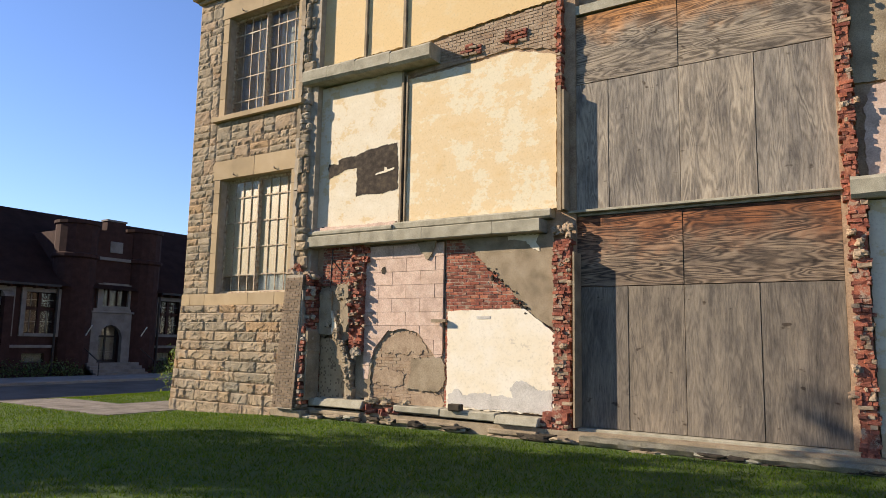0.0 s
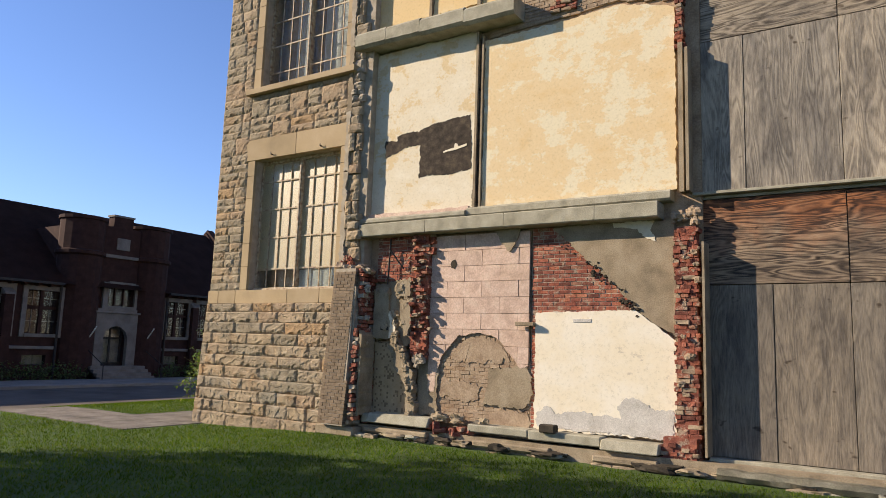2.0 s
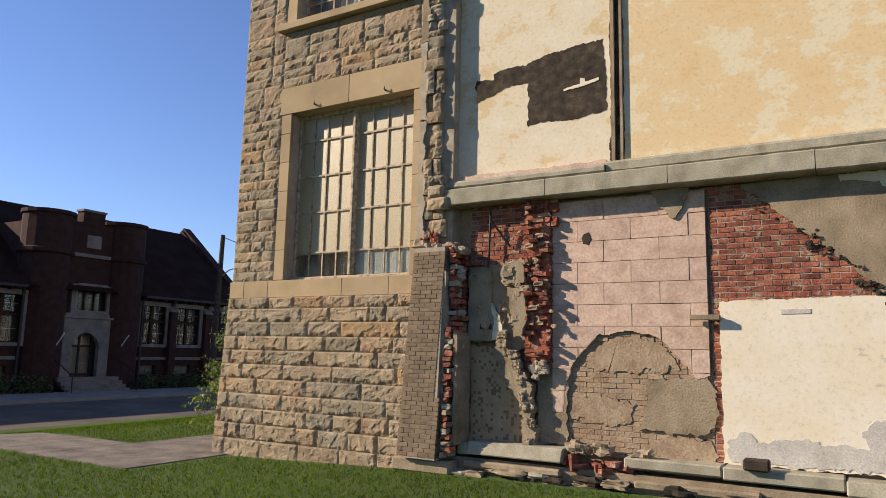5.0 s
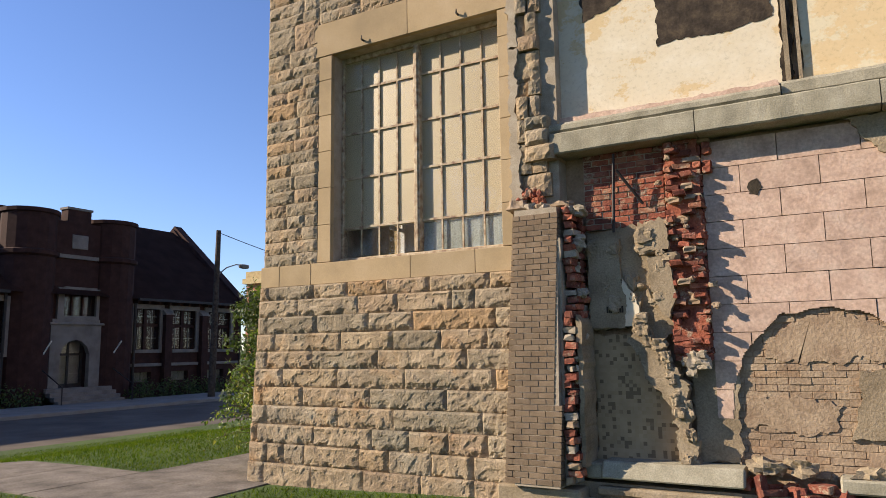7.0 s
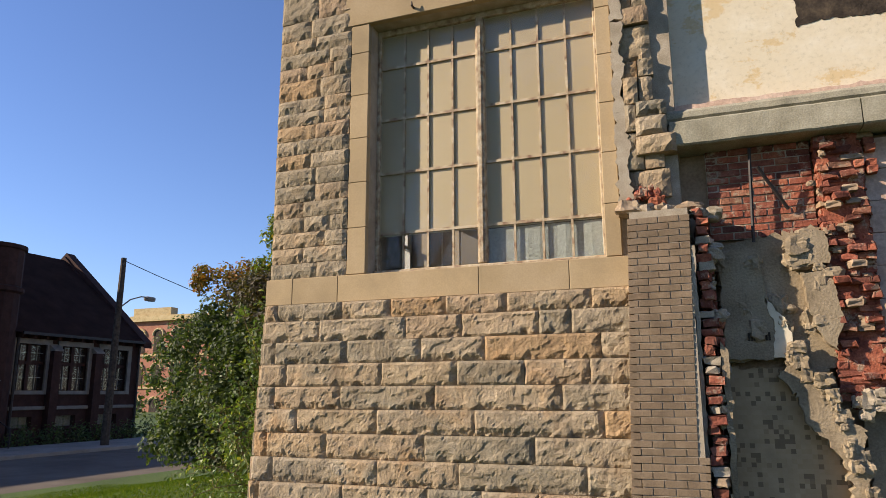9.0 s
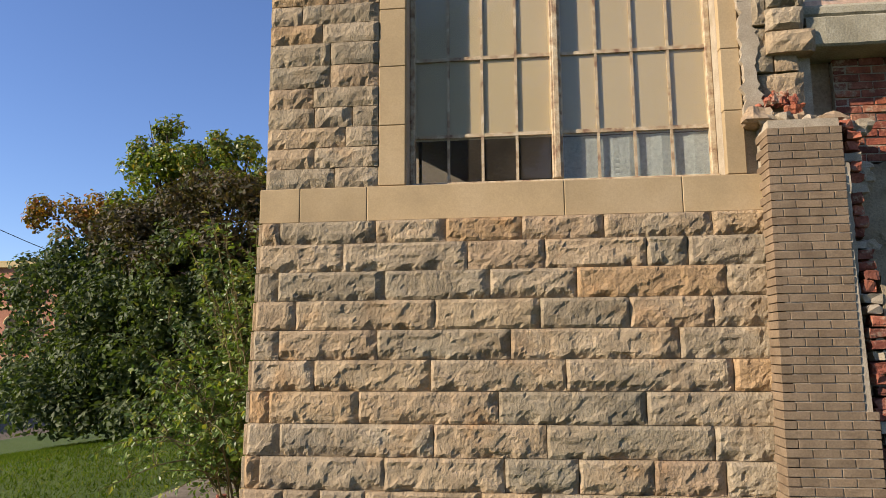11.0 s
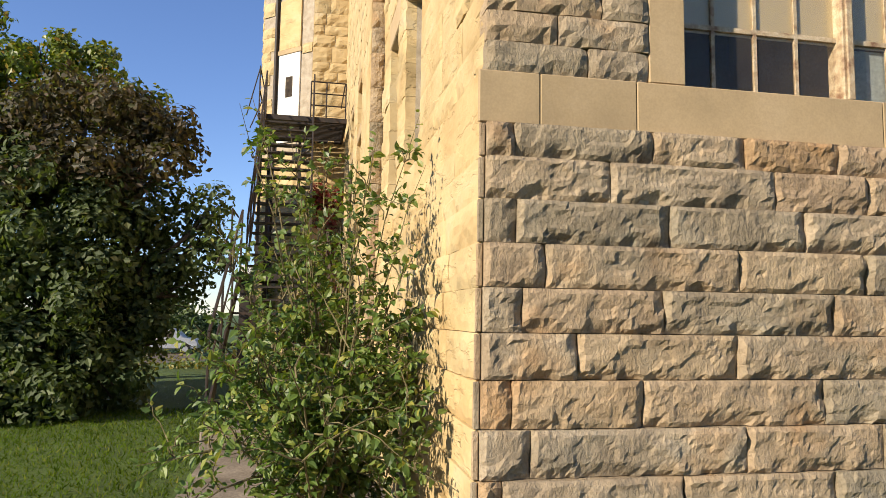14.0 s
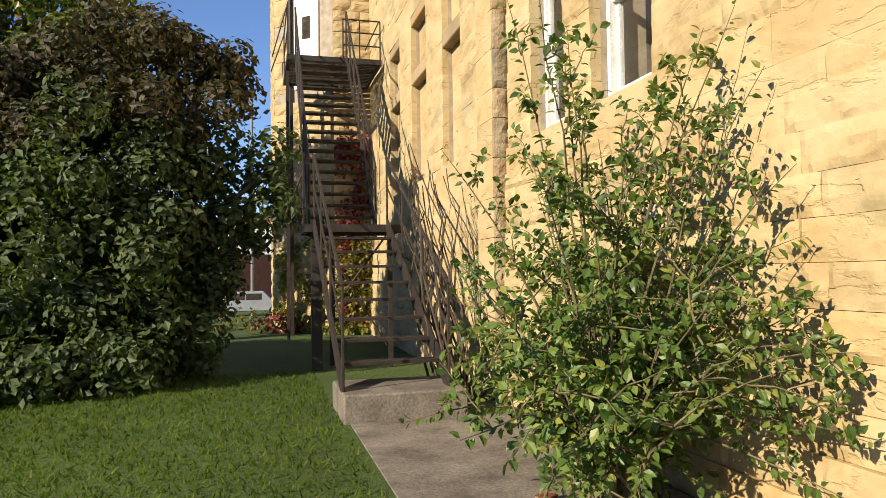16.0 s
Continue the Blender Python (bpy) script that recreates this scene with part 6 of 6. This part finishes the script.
def leaf_cloud(centres, spread, per, size, seed, flat=0.35):
    """Mesh of many small folded leaves in clumps."""
    rng = np.random.default_rng(seed)
    c = np.repeat(np.asarray(centres, float), per, 0)
    n = len(c)
    d = rng.normal(size=(n, 3))
    d /= np.linalg.norm(d, axis=1)[:, None]
    p = c + d * (spread * rng.uniform(0.3, 1.0, (n, 1)) ** 0.6)
    nrm = d * 1.1 + rng.normal(size=(n, 3)) * 0.42 + (0, 0, flat)
    nrm /= np.linalg.norm(nrm, axis=1)[:, None]
    t = np.cross(nrm, rng.normal(size=(n, 3)))
    t /= np.linalg.norm(t, axis=1)[:, None]
    s = np.cross(nrm, t)
    k = size * rng.uniform(0.6, 1.25, (n, 1))
    tip = p + t * k
    l, r = p + t * k * 0.45 + s * k * 0.34 + nrm * k * 0.1, p + t * k * 0.45 - s * k * 0.34 + nrm * k * 0.1
    v = np.stack([p, l, tip, r], 1).reshape(-1, 3)
    i = np.arange(n)[:, None] * 4
    f = np.concatenate([i + [0, 1, 2], i + [0, 2, 3]], 1).reshape(-1, 3)
    me = bpy.data.meshes.new("leaves")
    me.from_pydata(v.tolist(), [], f.tolist())
    return me


def clumps(blobs, n, seed, low=-0.75):
    """Clump centres near the surfaces of ellipsoids."""
    rng = np.random.default_rng(seed)
    out = []
    vol = np.array([b[3] * b[4] + b[4] * b[5] + b[3] * b[5] for b in blobs])
    for b, k in zip(blobs, (n * vol / vol.sum()).astype(int)):
        d = rng.normal(size=(k, 3))
        d /= np.linalg.norm(d, axis=1)[:, None]
        d[:, 2] = np.where(d[:, 2] < low, -d[:, 2], d[:, 2])
        out.append(np.array(b[:3]) + d * np.array(b[3:]) * rng.uniform(0.62, 1.06, (k, 1)))
    return np.concatenate(out)


def crown(name, me, material, parent, label=""):
    me.materials.append(material)
    ob = new(name, me)
    ob.parent = parent
    ob.location = -origin_of(parent)
    return tagged(ob, label)


def limb(bm, a, b, r0, r1, seed, bend=0.12):
    rnd = random.Random(seed)
    a, b = Vector(a), Vector(b)
    pts = [a.lerp(b, f / 5) + Vector([rnd.uniform(-1, 1) * bend * (b - a).length * (0 if f in (0, 5) else 0.4) for _ in range(3)]) for f in range(6)]
    for i in range(5):
        bar(bm, pts[i], pts[i + 1], r0 + (r1 - r0) * i / 5, 7, r0 + (r1 - r0) * (i + 1) / 5)


def tree(name, foot, blobs_by_mat, n, per, spread, size, seed, label, trunk_r=0.16):
    root = thing(name, foot, label, "tree")
    bm = bmesh.new()
    f = Vector(foot)
    allb = [b for _, bl in blobs_by_mat for b in bl]
    cx = sum(b[0] for b in allb) / len(allb)
    cy = sum(b[1] for b in allb) / len(allb)
    zt = max(b[2] for b in allb)
    limb(bm, f - Vector((0, 0, 0.2)), (cx, cy, f.z + (zt - f.z) * 0.45), trunk_r, trunk_r * 0.6, seed, 0.05)
    part("trunk", bm, BARK, root)
    for k, b in enumerate(allb):
        bm = bmesh.new()
        base = f.lerp(Vector((cx, cy, f.z + (zt - f.z) * 0.45)), 0.4 + 0.5 * (k % 3) / 3)
        limb(bm, base, b[:3], trunk_r * 0.45, 0.02, seed + k)
        rnd = random.Random(seed + k)
        for _ in range(5):
            d = Vector([rnd.uniform(-0.8, 0.8) * b[3 + i] for i in range(3)])
            limb(bm, base.lerp(Vector(b[:3]), rnd.uniform(0.5, 0.95)), Vector(b[:3]) + d, 0.025, 0.006, seed + k + 9)
        part("limb", bm, BARK, root)
    tot = sum(len(bl) for _, bl in blobs_by_mat)
    for k, (material, bl) in enumerate(blobs_by_mat):
        crown("crown", leaf_cloud(clumps(bl, int(n * len(bl) / tot), seed + k), spread, per, size, seed + 5 + k), material, root)
    return root


tree("shrub_tree", (-18.3, 18.0, -0.1), [
    (LEAF, [(-18.8, 17.9, 1.4, 1.7, 1.6, 1.35), (-17.35, 17.5, 1.25, 0.95, 1.1, 1.2), (-20.6, 18.4, 1.9, 1.5, 1.6, 1.6), (-18.4, 17.8, 2.5, 1.5, 1.4, 1.1), (-17.2, 17.8, 2.3, 0.75, 1.0, 0.9),
            (-19.2, 17.2, 0.35, 1.3, 0.9, 0.5), (-18.2, 16.9, 0.5, 1.5, 0.9, 0.65), (-20.0, 17.2, 0.65, 1.5, 1.0, 0.75), (-17.0, 17.2, 0.5, 0.6, 0.7, 0.55), (-15.65, 17.7, 2.8, 0.22, 0.3, 0.25), (-16.3, 17.7, 2.75, 0.4, 0.4, 0.45), (-16.6, 17.7, 1.9, 0.4, 0.5, 0.7), (-16.45, 17.5, 0.9, 0.35, 0.5, 0.6), (-15.8, 17.7, 2.3, 0.3, 0.35, 0.35), (-16.1, 17.7, 1.6, 0.3, 0.4, 0.45)]),
    (LEAFRED, [(-17.6, 18.1, 4.05, 1.0, 1.0, 0.75), (-18.9, 18.4, 3.55, 1.3, 1.2, 0.6), (-16.5, 17.9, 3.75, 0.55, 0.75, 0.6), (-17.9, 18.0, 3.2, 1.2, 1.2, 0.6)])],
    640, 125, 0.33, 0.11, 21, "dense dark green shrub tree with reddish top", 0.14)
tree("maple_tree", (-19.5, 21.5, -0.1), [
    (LEAFYEL, [(-20.4, 21.2, 6.7, 0.4, 0.5, 0.35), (-20.5, 21.2, 6.2, 0.75, 0.8, 0.3), (-20.7, 21.2, 5.7, 0.95, 0.9, 0.3), (-19.5, 21.1, 5.75, 0.8, 0.8, 0.4), (-18.3, 21.2, 6.05, 0.5, 0.6, 0.28), (-17.7, 21.2, 5.5, 0.5, 0.6, 0.2), (-19.3, 21.2, 6.2, 0.6, 0.7, 0.35), (-18.9, 21.2, 5.2, 1.3, 1.1, 0.45), (-20.7, 21.4, 4.9, 1.2, 1.2, 0.5)]),
    (LEAFORANGE, [(-22.9, 21.2, 4.5, 0.8, 0.9, 0.5), (-22.0, 21.6, 4.75, 0.7, 0.8, 0.35)])],
    150, 110, 0.32, 0.125, 31, "taller maple turning yellow and orange", 0.2)
# trees beyond the view, on the sunny side, that shade the lawn
SHADE = tree("shade_tree", (-21.0, -0.9, -0.4), [(LEAF, [(-21.0, -0.9, 6.6, 2.6, 2.2, 1.6), (-19.0, -0.3, 5.4, 1.8, 1.6, 1.0), (-22.6, -1.7, 5.6, 1.8, 1.6, 1.2), (-20.4, -0.9, 8.1, 1.5, 1.3, 0.9)])], 165, 55, 0.45, 0.2, 41, "broad leafy street tree", 0.25)
copy_thing(SHADE, pose(-17.7, -2.2, -0.2, 0, 0, 120) @ Matrix.Scale(1.35, 4))
copy_thing(SHADE, pose(-13.2, -1.6, 0.0, 0, 0, 70))
copy_thing(SHADE, pose(-27.0, -4.0, -0.55, 0, 0, 200))




def loose_brick():
    me = brick_mesh(0.11, 0.055, 0.09, 5, 0.006)
    me.materials.append(REDBRICK)
    ob = new("brick", me)
    ob.location = (-14.4, 11.58, ground_z(-14.4, 11.58) + 0.016)
    ob.rotation_euler[2] = 0.7
    tagged(ob, "broken red brick lying on the concrete path", "brick")


loose_brick()


# ---- bush at the corner ----
def corner_bush():
    root = thing("bush", (-14.15, 11.6, 0.0), "leafy green wild bush growing against the sunny wall", "bush")
    rng = np.random.default_rng(5)
    rnd = random.Random(5)
    stems = bmesh.new()
    pos, along = [], []

    def grow(a, b, r, leaves, sag):
        a, b = Vector(a), Vector(b)
        pts = []
        for i in range(7):
            f = i / 6
            p = a.lerp(b, f)
            p.z += sag * math.sin(f * math.pi)
            p += Vector([rnd.uniform(-0.015, 0.015) for _ in range(3)])
            pts.append(p)
        for i in range(6):
            bar(stems, pts[i], pts[i + 1], r * (1 - i / 7), 4, r * (1 - (i + 1) / 7))
        for k in range(leaves):
            f = (0.22 + 0.78 * (k + rnd.random()) / leaves) * 6
            i = min(5, int(f))
            pos.append(pts[i].lerp(pts[i + 1], f - i))
            along.append((pts[i + 1] - pts[i]).normalized())
        return pts

    for k in range(50):
        ang = rnd.uniform(0, math.tau)
        rr = rnd.random() ** 0.5
        foot = (-14.1 + rnd.uniform(-0.12, 0.12), 11.55 + rnd.uniform(-0.35, 0.35), 0.0)
        head = (-14.2 + 0.72 * rr * math.cos(ang), 11.3 + 1.15 * rr * math.sin(ang), rnd.uniform(0.7, 2.05) * (1.1 - 0.35 * rr))
        head = (min(head[0], -13.62), head[1], head[2])
        pts = grow(foot, head, 0.013, 14, 0.12)
        for _ in range(8):
            i = rnd.randint(1, 5)
            d = Vector((rnd.uniform(-0.45, 0.45), rnd.uniform(-0.5, 0.5), rnd.uniform(-0.15, 0.4)))
            e = pts[i] + d
            e.x, e.z = min(e.x, -13.6), max(0.06, e.z)
            grow(pts[i], e, 0.006, 22, 0.05)
    tips = [(-14.65, 11.5, 2.75), (-14.68, 11.0, 2.55), (-13.65, 11.0, 2.58), (-13.62, 10.8, 2.2), (-14.9, 11.9, 1.95), (-14.3, 12.2, 2.1), (-13.68, 10.25, 0.95), (-13.66, 10.1, 0.6), (-13.7, 10.35, 0.35), (-14.8, 10.8, 1.75), (-14.75, 10.7, 1.1), (-15.1, 10.9, 0.55), (-15.2, 11.6, 0.5), (-14.95, 10.5, 0.3), (-14.0, 11.0, 2.25), (-14.4, 11.3, 2.5), (-13.9, 10.9, 2.4), (-14.2, 11.8, 2.55), (-13.7, 10.55, 1.7), (-14.0, 10.6, 2.0), (-14.3, 10.9, 1.9)]
    for t in tips:
        pts = grow((-14.1, 11.6, 0.3), t, 0.012, 34, 0.15)
        for i in (2, 3, 3, 4, 4, 5, 5):
            d = Vector((rnd.uniform(-0.2, 0.15), rnd.uniform(-0.25, 0.25), rnd.uniform(0.05, 0.3)))
            e = pts[i] + d
            e.x = min(e.x, -13.6)
            grow(pts[i], e, 0.005, 14, 0.03)
    part("branchwork", stems, STEM, root, "thin green-brown stems")
    n = len(pos)
    p, al = np.array([tuple(v) for v in pos]), np.array([tuple(v) for v in along])
    side = rng.normal(size=(n, 3))
    t = side - (side * al).sum(1)[:, None] * al
    t /= np.linalg.norm(t, axis=1)[:, None]
    t = t * 0.8 + al * 0.5 - np.array((0, 0, 0.25))
    t /= np.linalg.norm(t, axis=1)[:, None]
    up = rng.normal(size=(n, 3)) * 0.5 + np.array((-0.3, -0.2, 0.8))
    s = np.cross(t, up)
    s /= np.linalg.norm(s, axis=1)[:, None]
    nn = np.cross(s, t)
    k = rng.uniform(0.03, 0.072, (n, 1))
    b = p + t * 0.012
    rows = [b, b + t * k * 0.35 + s * k * 0.3 + nn * k * 0.08, b + t * k * 0.72 + s * k * 0.2 + nn * k * 0.02, b + t * k - nn * k * 0.14, b + t * k * 0.72 - s * k * 0.2 + nn * k * 0.02, b + t * k * 0.35 - s * k * 0.3 + nn * k * 0.08, b + t * k * 0.5 - nn * k * 0.02]
    v = np.stack(rows, 1).reshape(-1, 3)
    v[:, 0] = np.minimum(v[:, 0], -13.56)
    i = np.arange(n)[:, None] * 7
    f = np.concatenate([i + list(q) for q in ((0, 1, 6), (1, 2, 6), (2, 3, 6), (3, 4, 6), (4, 5, 6), (5, 0, 6))], 1).reshape(-1, 3)
    me = bpy.data.meshes.new("leaves")
    me.from_pydata(v.tolist(), [], f.tolist())
    ob = crown("foliage", me, LEAFBUSH, root)
    ob["kind"] = "stuff"


corner_bush()


# ---- lawn blades ----
def blades(n, seed):
    rng = np.random.default_rng(seed)
    x = rng.uniform(-23, 1.0, n * 3)
    y = rng.uniform(2.8, 17.5, n * 3)
    keep = (((x > -13.1) & (y < 9.72)) | ((x < -15.22) & (y > 9.8)) | ((x <= -13.1) & (y < 8.15))) & ~((x < -13.1) & (y > 8.15) & (y < 9.78))
    keep &= ~((x > -13.1) & (y < 3.2))
    x, y = x[keep][:n], y[keep][:n]
    n = len(x)
    z = np.array([ground_z(a, b) for a, b in zip(x, y)])
    h = rng.uniform(0.018, 0.05, n)
    a = rng.uniform(0, math.tau, n)
    w = rng.uniform(0.005, 0.01, n)
    lx, ly = rng.normal(size=n) * 0.03, rng.normal(size=n) * 0.03
    v = np.stack([np.stack([x - w * np.cos(a), y - w * np.sin(a), z - 0.005], 1), np.stack([x + w * np.cos(a), y + w * np.sin(a), z - 0.005], 1), np.stack([x + lx, y + ly, z + h], 1)], 1).reshape(-1, 3)
    me = bpy.data.meshes.new("grass")
    me.from_pydata(v.tolist(), [], np.arange(3 * n).reshape(-1, 3).tolist())
    me.materials.append(BLADE)
    tagged(new("grass", me), "short green lawn grass", "grass", "", "stuff")


blades(150000, 3)


# ---- ivy on the tower, dead stems on the stair ----
def ivy(name, box, n, material, seed, label):
    rng = np.random.default_rng(seed)
    (x0, y0), (x1, y1), z0, z1 = box
    u = rng.uniform(0, 1, n)
    c = np.stack([x0 + (x1 - x0) * u, y0 + (y1 - y0) * u, z0 + (z1 - z0) * rng.uniform(0, 1, n) ** 1.3], 1)
    me = leaf_cloud(c, 0.16, 26, 0.1, seed)
    me.materials.append(material)
    tagged(new(name, me), label, "ivy", "", "stuff")


ivy("ivy", ((-14.3, 23.3), (-15.45, 24.35), 0.0, 2.6), 90, IVY, 61, "yellow-green ivy on the turret wall")
ivy("ivy", ((-13.55, 23.25), (-14.25, 23.25), 0.2, 4.6), 90, IVYRED, 62, "red ivy climbing the turret wall")
ivy("ivy", ((-13.6, 22.9), (-14.3, 23.2), 0.0, 2.0), 50, IVY, 63, "yellow-green ivy on the turret wall")


def dead_vine():
    root = thing("dead_vine", (-14.0, 15.2, 0.0), "bare grey vine stems tangled on the stair rail", "vine")
    rnd = random.Random(17)
    for k in range(22):
        bm = bmesh.new()
        p = Vector((-13.8 + rnd.uniform(-0.35, 0.1), 14.6 + rnd.uniform(-0.3, 0.9), 0.0))
        for i in range(9):
            q = p + Vector((rnd.uniform(-0.1, 0.08), rnd.uniform(-0.02, 0.28), rnd.uniform(0.16, 0.36)))
            q.x = max(-14.25, min(-13.6, q.x))
            bar(bm, p, q, 0.016 - 0.0012 * i, 5, 0.015 - 0.0012 * i)
            p = q
        part("stem", bm, BARK, root)


dead_vine()


# ---- street furniture and distance ----
def street_pole():
    root = thing("utility_pole", (-32.6, 26.75, -0.55), "weathered timber utility pole with a street lamp arm", "pole")
    bm = bmesh.new()
    bar(bm, (-32.6, 26.7, -0.7), (-32.6, 26.85, 7.1), 0.17, 10, 0.11)
    part("pole", bm, BARK, root)
    bm = bmesh.new()
    pts = [(-32.6, 26.8, 4.95), (-32.6, 27.4, 5.4), (-32.6, 28.0, 5.6), (-32.6, 28.4, 5.6)]
    for a, b in zip(pts, pts[1:]):
        bar(bm, a, b, 0.03)
    part("lamp_arm", bm, SIDEWALK, root)
    bm = lump(4, 0.3, 0.62, 0.24, 0.05)
    bmesh.ops.translate(bm, verts=bm.verts, vec=(-32.6, 28.5, 5.55))
    part("lamp_head", bm, SIDEWALK, root, "grey cobra lamp head")
    bm = bmesh.new()
    for i in range(12):
        f0, f1 = i / 12, (i + 1) / 12
        g = lambda f: (-32.6 - 6 * f, 26.85 + 30 * f, 7.0 - 2.4 * f * (1 - f) - 0.6 * f)
        bar(bm, g(f0), g(f1), 0.018, 4)
    part("wire", bm, IRON, root, "thin overhead wire")
    root2 = thing("steel_pole", (-16.2, 57.0, -1.4), "tall thin grey steel pole", "pole")
    bm = bmesh.new()
    bar(bm, (-16.2, 57, -1.4), (-16.2, 57, 14.6), 0.12, 8, 0.08)
    part("shaft", bm, SIDEWALK, root2)
    bm = bmesh.new()
    bar(bm, (-16.2, 57, 14.4), (-16.7, 57, 14.7), 0.06)
    part("arm", bm, SIDEWALK, root2)


street_pole()


def hedge(name, rows, material, seed, label):
    me = leaf_cloud(np.asarray(rows), 0.42, 70, 0.12, seed)
    me.materials.append(material)
    return tagged(new(name, me), label, "hedge", "", "stuff")


hedge("hedge", [(-35.6 + 0.2 * math.sin(k), 24.8 + 0.22 * k, -0.45 + 0.4 * (k % 3) / 2) for k in range(36)] + [(-35.5, 20.4 - 0.25 * k, -0.45 + 0.4 * (k % 3) / 2) for k in range(40)], LEAF, 71, "dark clipped hedge along the library wall")
hedge("hedge", [(-15.6 - 0.28 * k, 25.4 + 0.12 * (k % 4), -0.05 + 0.1 * (k % 3)) for k in range(16)], IVY, 72, "low yellow-green hedge behind the lawn")
hedge("flowers", [(-14.7 - 0.2 * k, 24.1, 0.1) for k in range(6)], IVYRED, 73, "red flowers at the turret foot")

def far_trees():
    rng = np.random.default_rng(90)
    c = []
    for x0, y0, r, h in ((-27, 66, 3.2, 5.0), (-31, 68, 3.5, 6.0), (-36, 70, 4, 6.5), (-42, 72, 4, 6.0), (-23.2, 64, 2.0, 3.2), (-48, 74, 4, 7), (-54, 74, 4, 6), (-60, 60, 3.5, 6)):
        d = rng.normal(size=(46, 3))
        d /= np.linalg.norm(d, axis=1)[:, None]
        c.append(np.array((x0, y0, h * 0.5 - 1.0)) + d * np.array((r, r, h * 0.55)))
    me = leaf_cloud(np.concatenate(c), 0.9, 34, 0.42, 91)
    me.materials.append(LEAF)
    tagged(new("far_trees", me), "distant row of dark green trees", "trees", "", "stuff")


far_trees()
FARBRICK = rough_mat("orange_brick", (0.30, 0.13, 0.08), (0.38, 0.17, 0.11), (0.44, 0.22, 0.15), 0.6, 9, bump=0.3)
CARPAINT = rough_mat("silver_car_paint", (0.42, 0.43, 0.45), (0.5, 0.51, 0.53), (0.56, 0.57, 0.59), 2, 40, rough=0.3, bump=0.0, metal=0.4)
TYRE = rough_mat("tyre_rubber", (0.015, 0.015, 0.015), (0.02, 0.02, 0.02), (0.03, 0.03, 0.03), 9, 60, bump=0.2)


def far_block():
    root = thing("brick_block", (-74, 78, -1.5), "orange brick building with arched windows and pale trim", "building")
    part("wall", boxes((-79.2, -50, 75, 95, -3, 11.0)), FARBRICK, root)
    part("parapet", boxes((-79.2, -73.2, 74.8, 76, 11.0, 12.3)), SIDE, root, "pale parapet")
    part("cornice", boxes((-79.5, -50, 74.5, 75.5, 10.6, 11.3)), SIDE, root, "pale cornice")
    for z0, h in ((6.6, 2.9), (2.6, 2.6), (-1.6, 2.6)):
        for k in range(9):
            x = -78.6 + 2.9 * k
            bm = bmesh.new()
            slab(bm, [(x, z0), (x + 1.4, z0), (x + 1.4, z0 + h - 0.7)] + [(x + 0.7 + 0.7 * math.cos(a * math.pi / 6), z0 + h - 0.7 + 0.7 * math.sin(a * math.pi / 6)) for a in range(1, 6)] + [(x, z0 + h - 0.7)], 74.93, 75.05)
            w = part("window", bm, TAR, root, "dark arched window")
            r = bmesh.new()
            for a in range(6):
                bar(r, (x + 0.7 + 0.85 * math.cos(a * math.pi / 6), 74.9, z0 + h - 0.7 + 0.85 * math.sin(a * math.pi / 6)), (x + 0.7 + 0.85 * math.cos((a + 1) * math.pi / 6), 74.9, z0 + h - 0.7 + 0.85 * math.sin((a + 1) * math.pi / 6)), 0.14)
            part("arch_trim", r, SIDE, w, "pale arch trim")
        part("string_course", boxes((-79.3, -50, 74.85, 75, z0 - 0.4, z0 - 0.15)), SIDE, root)


far_block()


def far_shop():
    root = thing("shop_building", (-18, 78, -1.4), "low cream building with a brown lower wall", "building")
    part("wall", boxes((-20.3, -2, 75, 90, -1.6, 5.9)), WHITEPAINT, root)
    part("lower_wall", boxes((-20.3, -2, 74.85, 75, -1.6, 3.3)), LIBBRICK, root, "brown lower wall")
    part("upper_block", boxes((-19.0, -3, 78, 90, 5.9, 7.3)), FARBRICK, root, "red-brown upper block")
    for k in range(5):
        part("window", boxes((-19.2 + 3 * k, -18.2 + 3 * k, 74.93, 75.0, 3.6, 4.9)), TAR, root, "dark window")


far_shop()


def car(name, x, y, z, label):
    """A parked estate car seen from the side."""
    root = thing(name, (x, y, z), label, "car", "parked cars")
    prof = [(-2.1, 0.35), (-2.15, 0.85), (-1.95, 1.02), (-1.6, 1.62), (0.7, 1.66), (1.25, 1.1), (2.0, 0.98), (2.2, 0.7), (2.15, 0.35)]
    bm = bmesh.new()
    slab(bm, prof, -0.85, 0.85)
    bm.transform(Matrix.Translation((x, y, z)))
    body = part("body", soften(bm, 0.04), CARPAINT, root)
    for a, b in (((-1.5, 1.1), (-0.5, 1.52)), ((-0.42, 1.1), (0.6, 1.52))):
        part("side_window", boxes((x + a[0], x + b[0], y - 0.865, y - 0.852, z + a[1], z + b[1])), TAR, body, "dark side window")
    for dx in (-1.35, 1.4):
        for dy in (-0.8, 0.8):
            bm = bmesh.new()
            bar(bm, (x + dx, y + dy - 0.1, z + 0.34), (x + dx, y + dy + 0.1, z + 0.34), 0.34, 16)
            w = part("wheel", bm, TYRE, root)
            bm = bmesh.new()
            bar(bm, (x + dx, y + dy - 0.115, z + 0.34), (x + dx, y + dy + 0.115, z + 0.34), 0.19, 12)
            part("rim", bm, CARPAINT, w, "grey wheel rim")


car("car", -16.2, 57.6, -1.375, "silver estate car parked along the far street")
car("car", -23.5, 57.8, -1.375, "silver car parked along the far street")
face_front()
face_side()
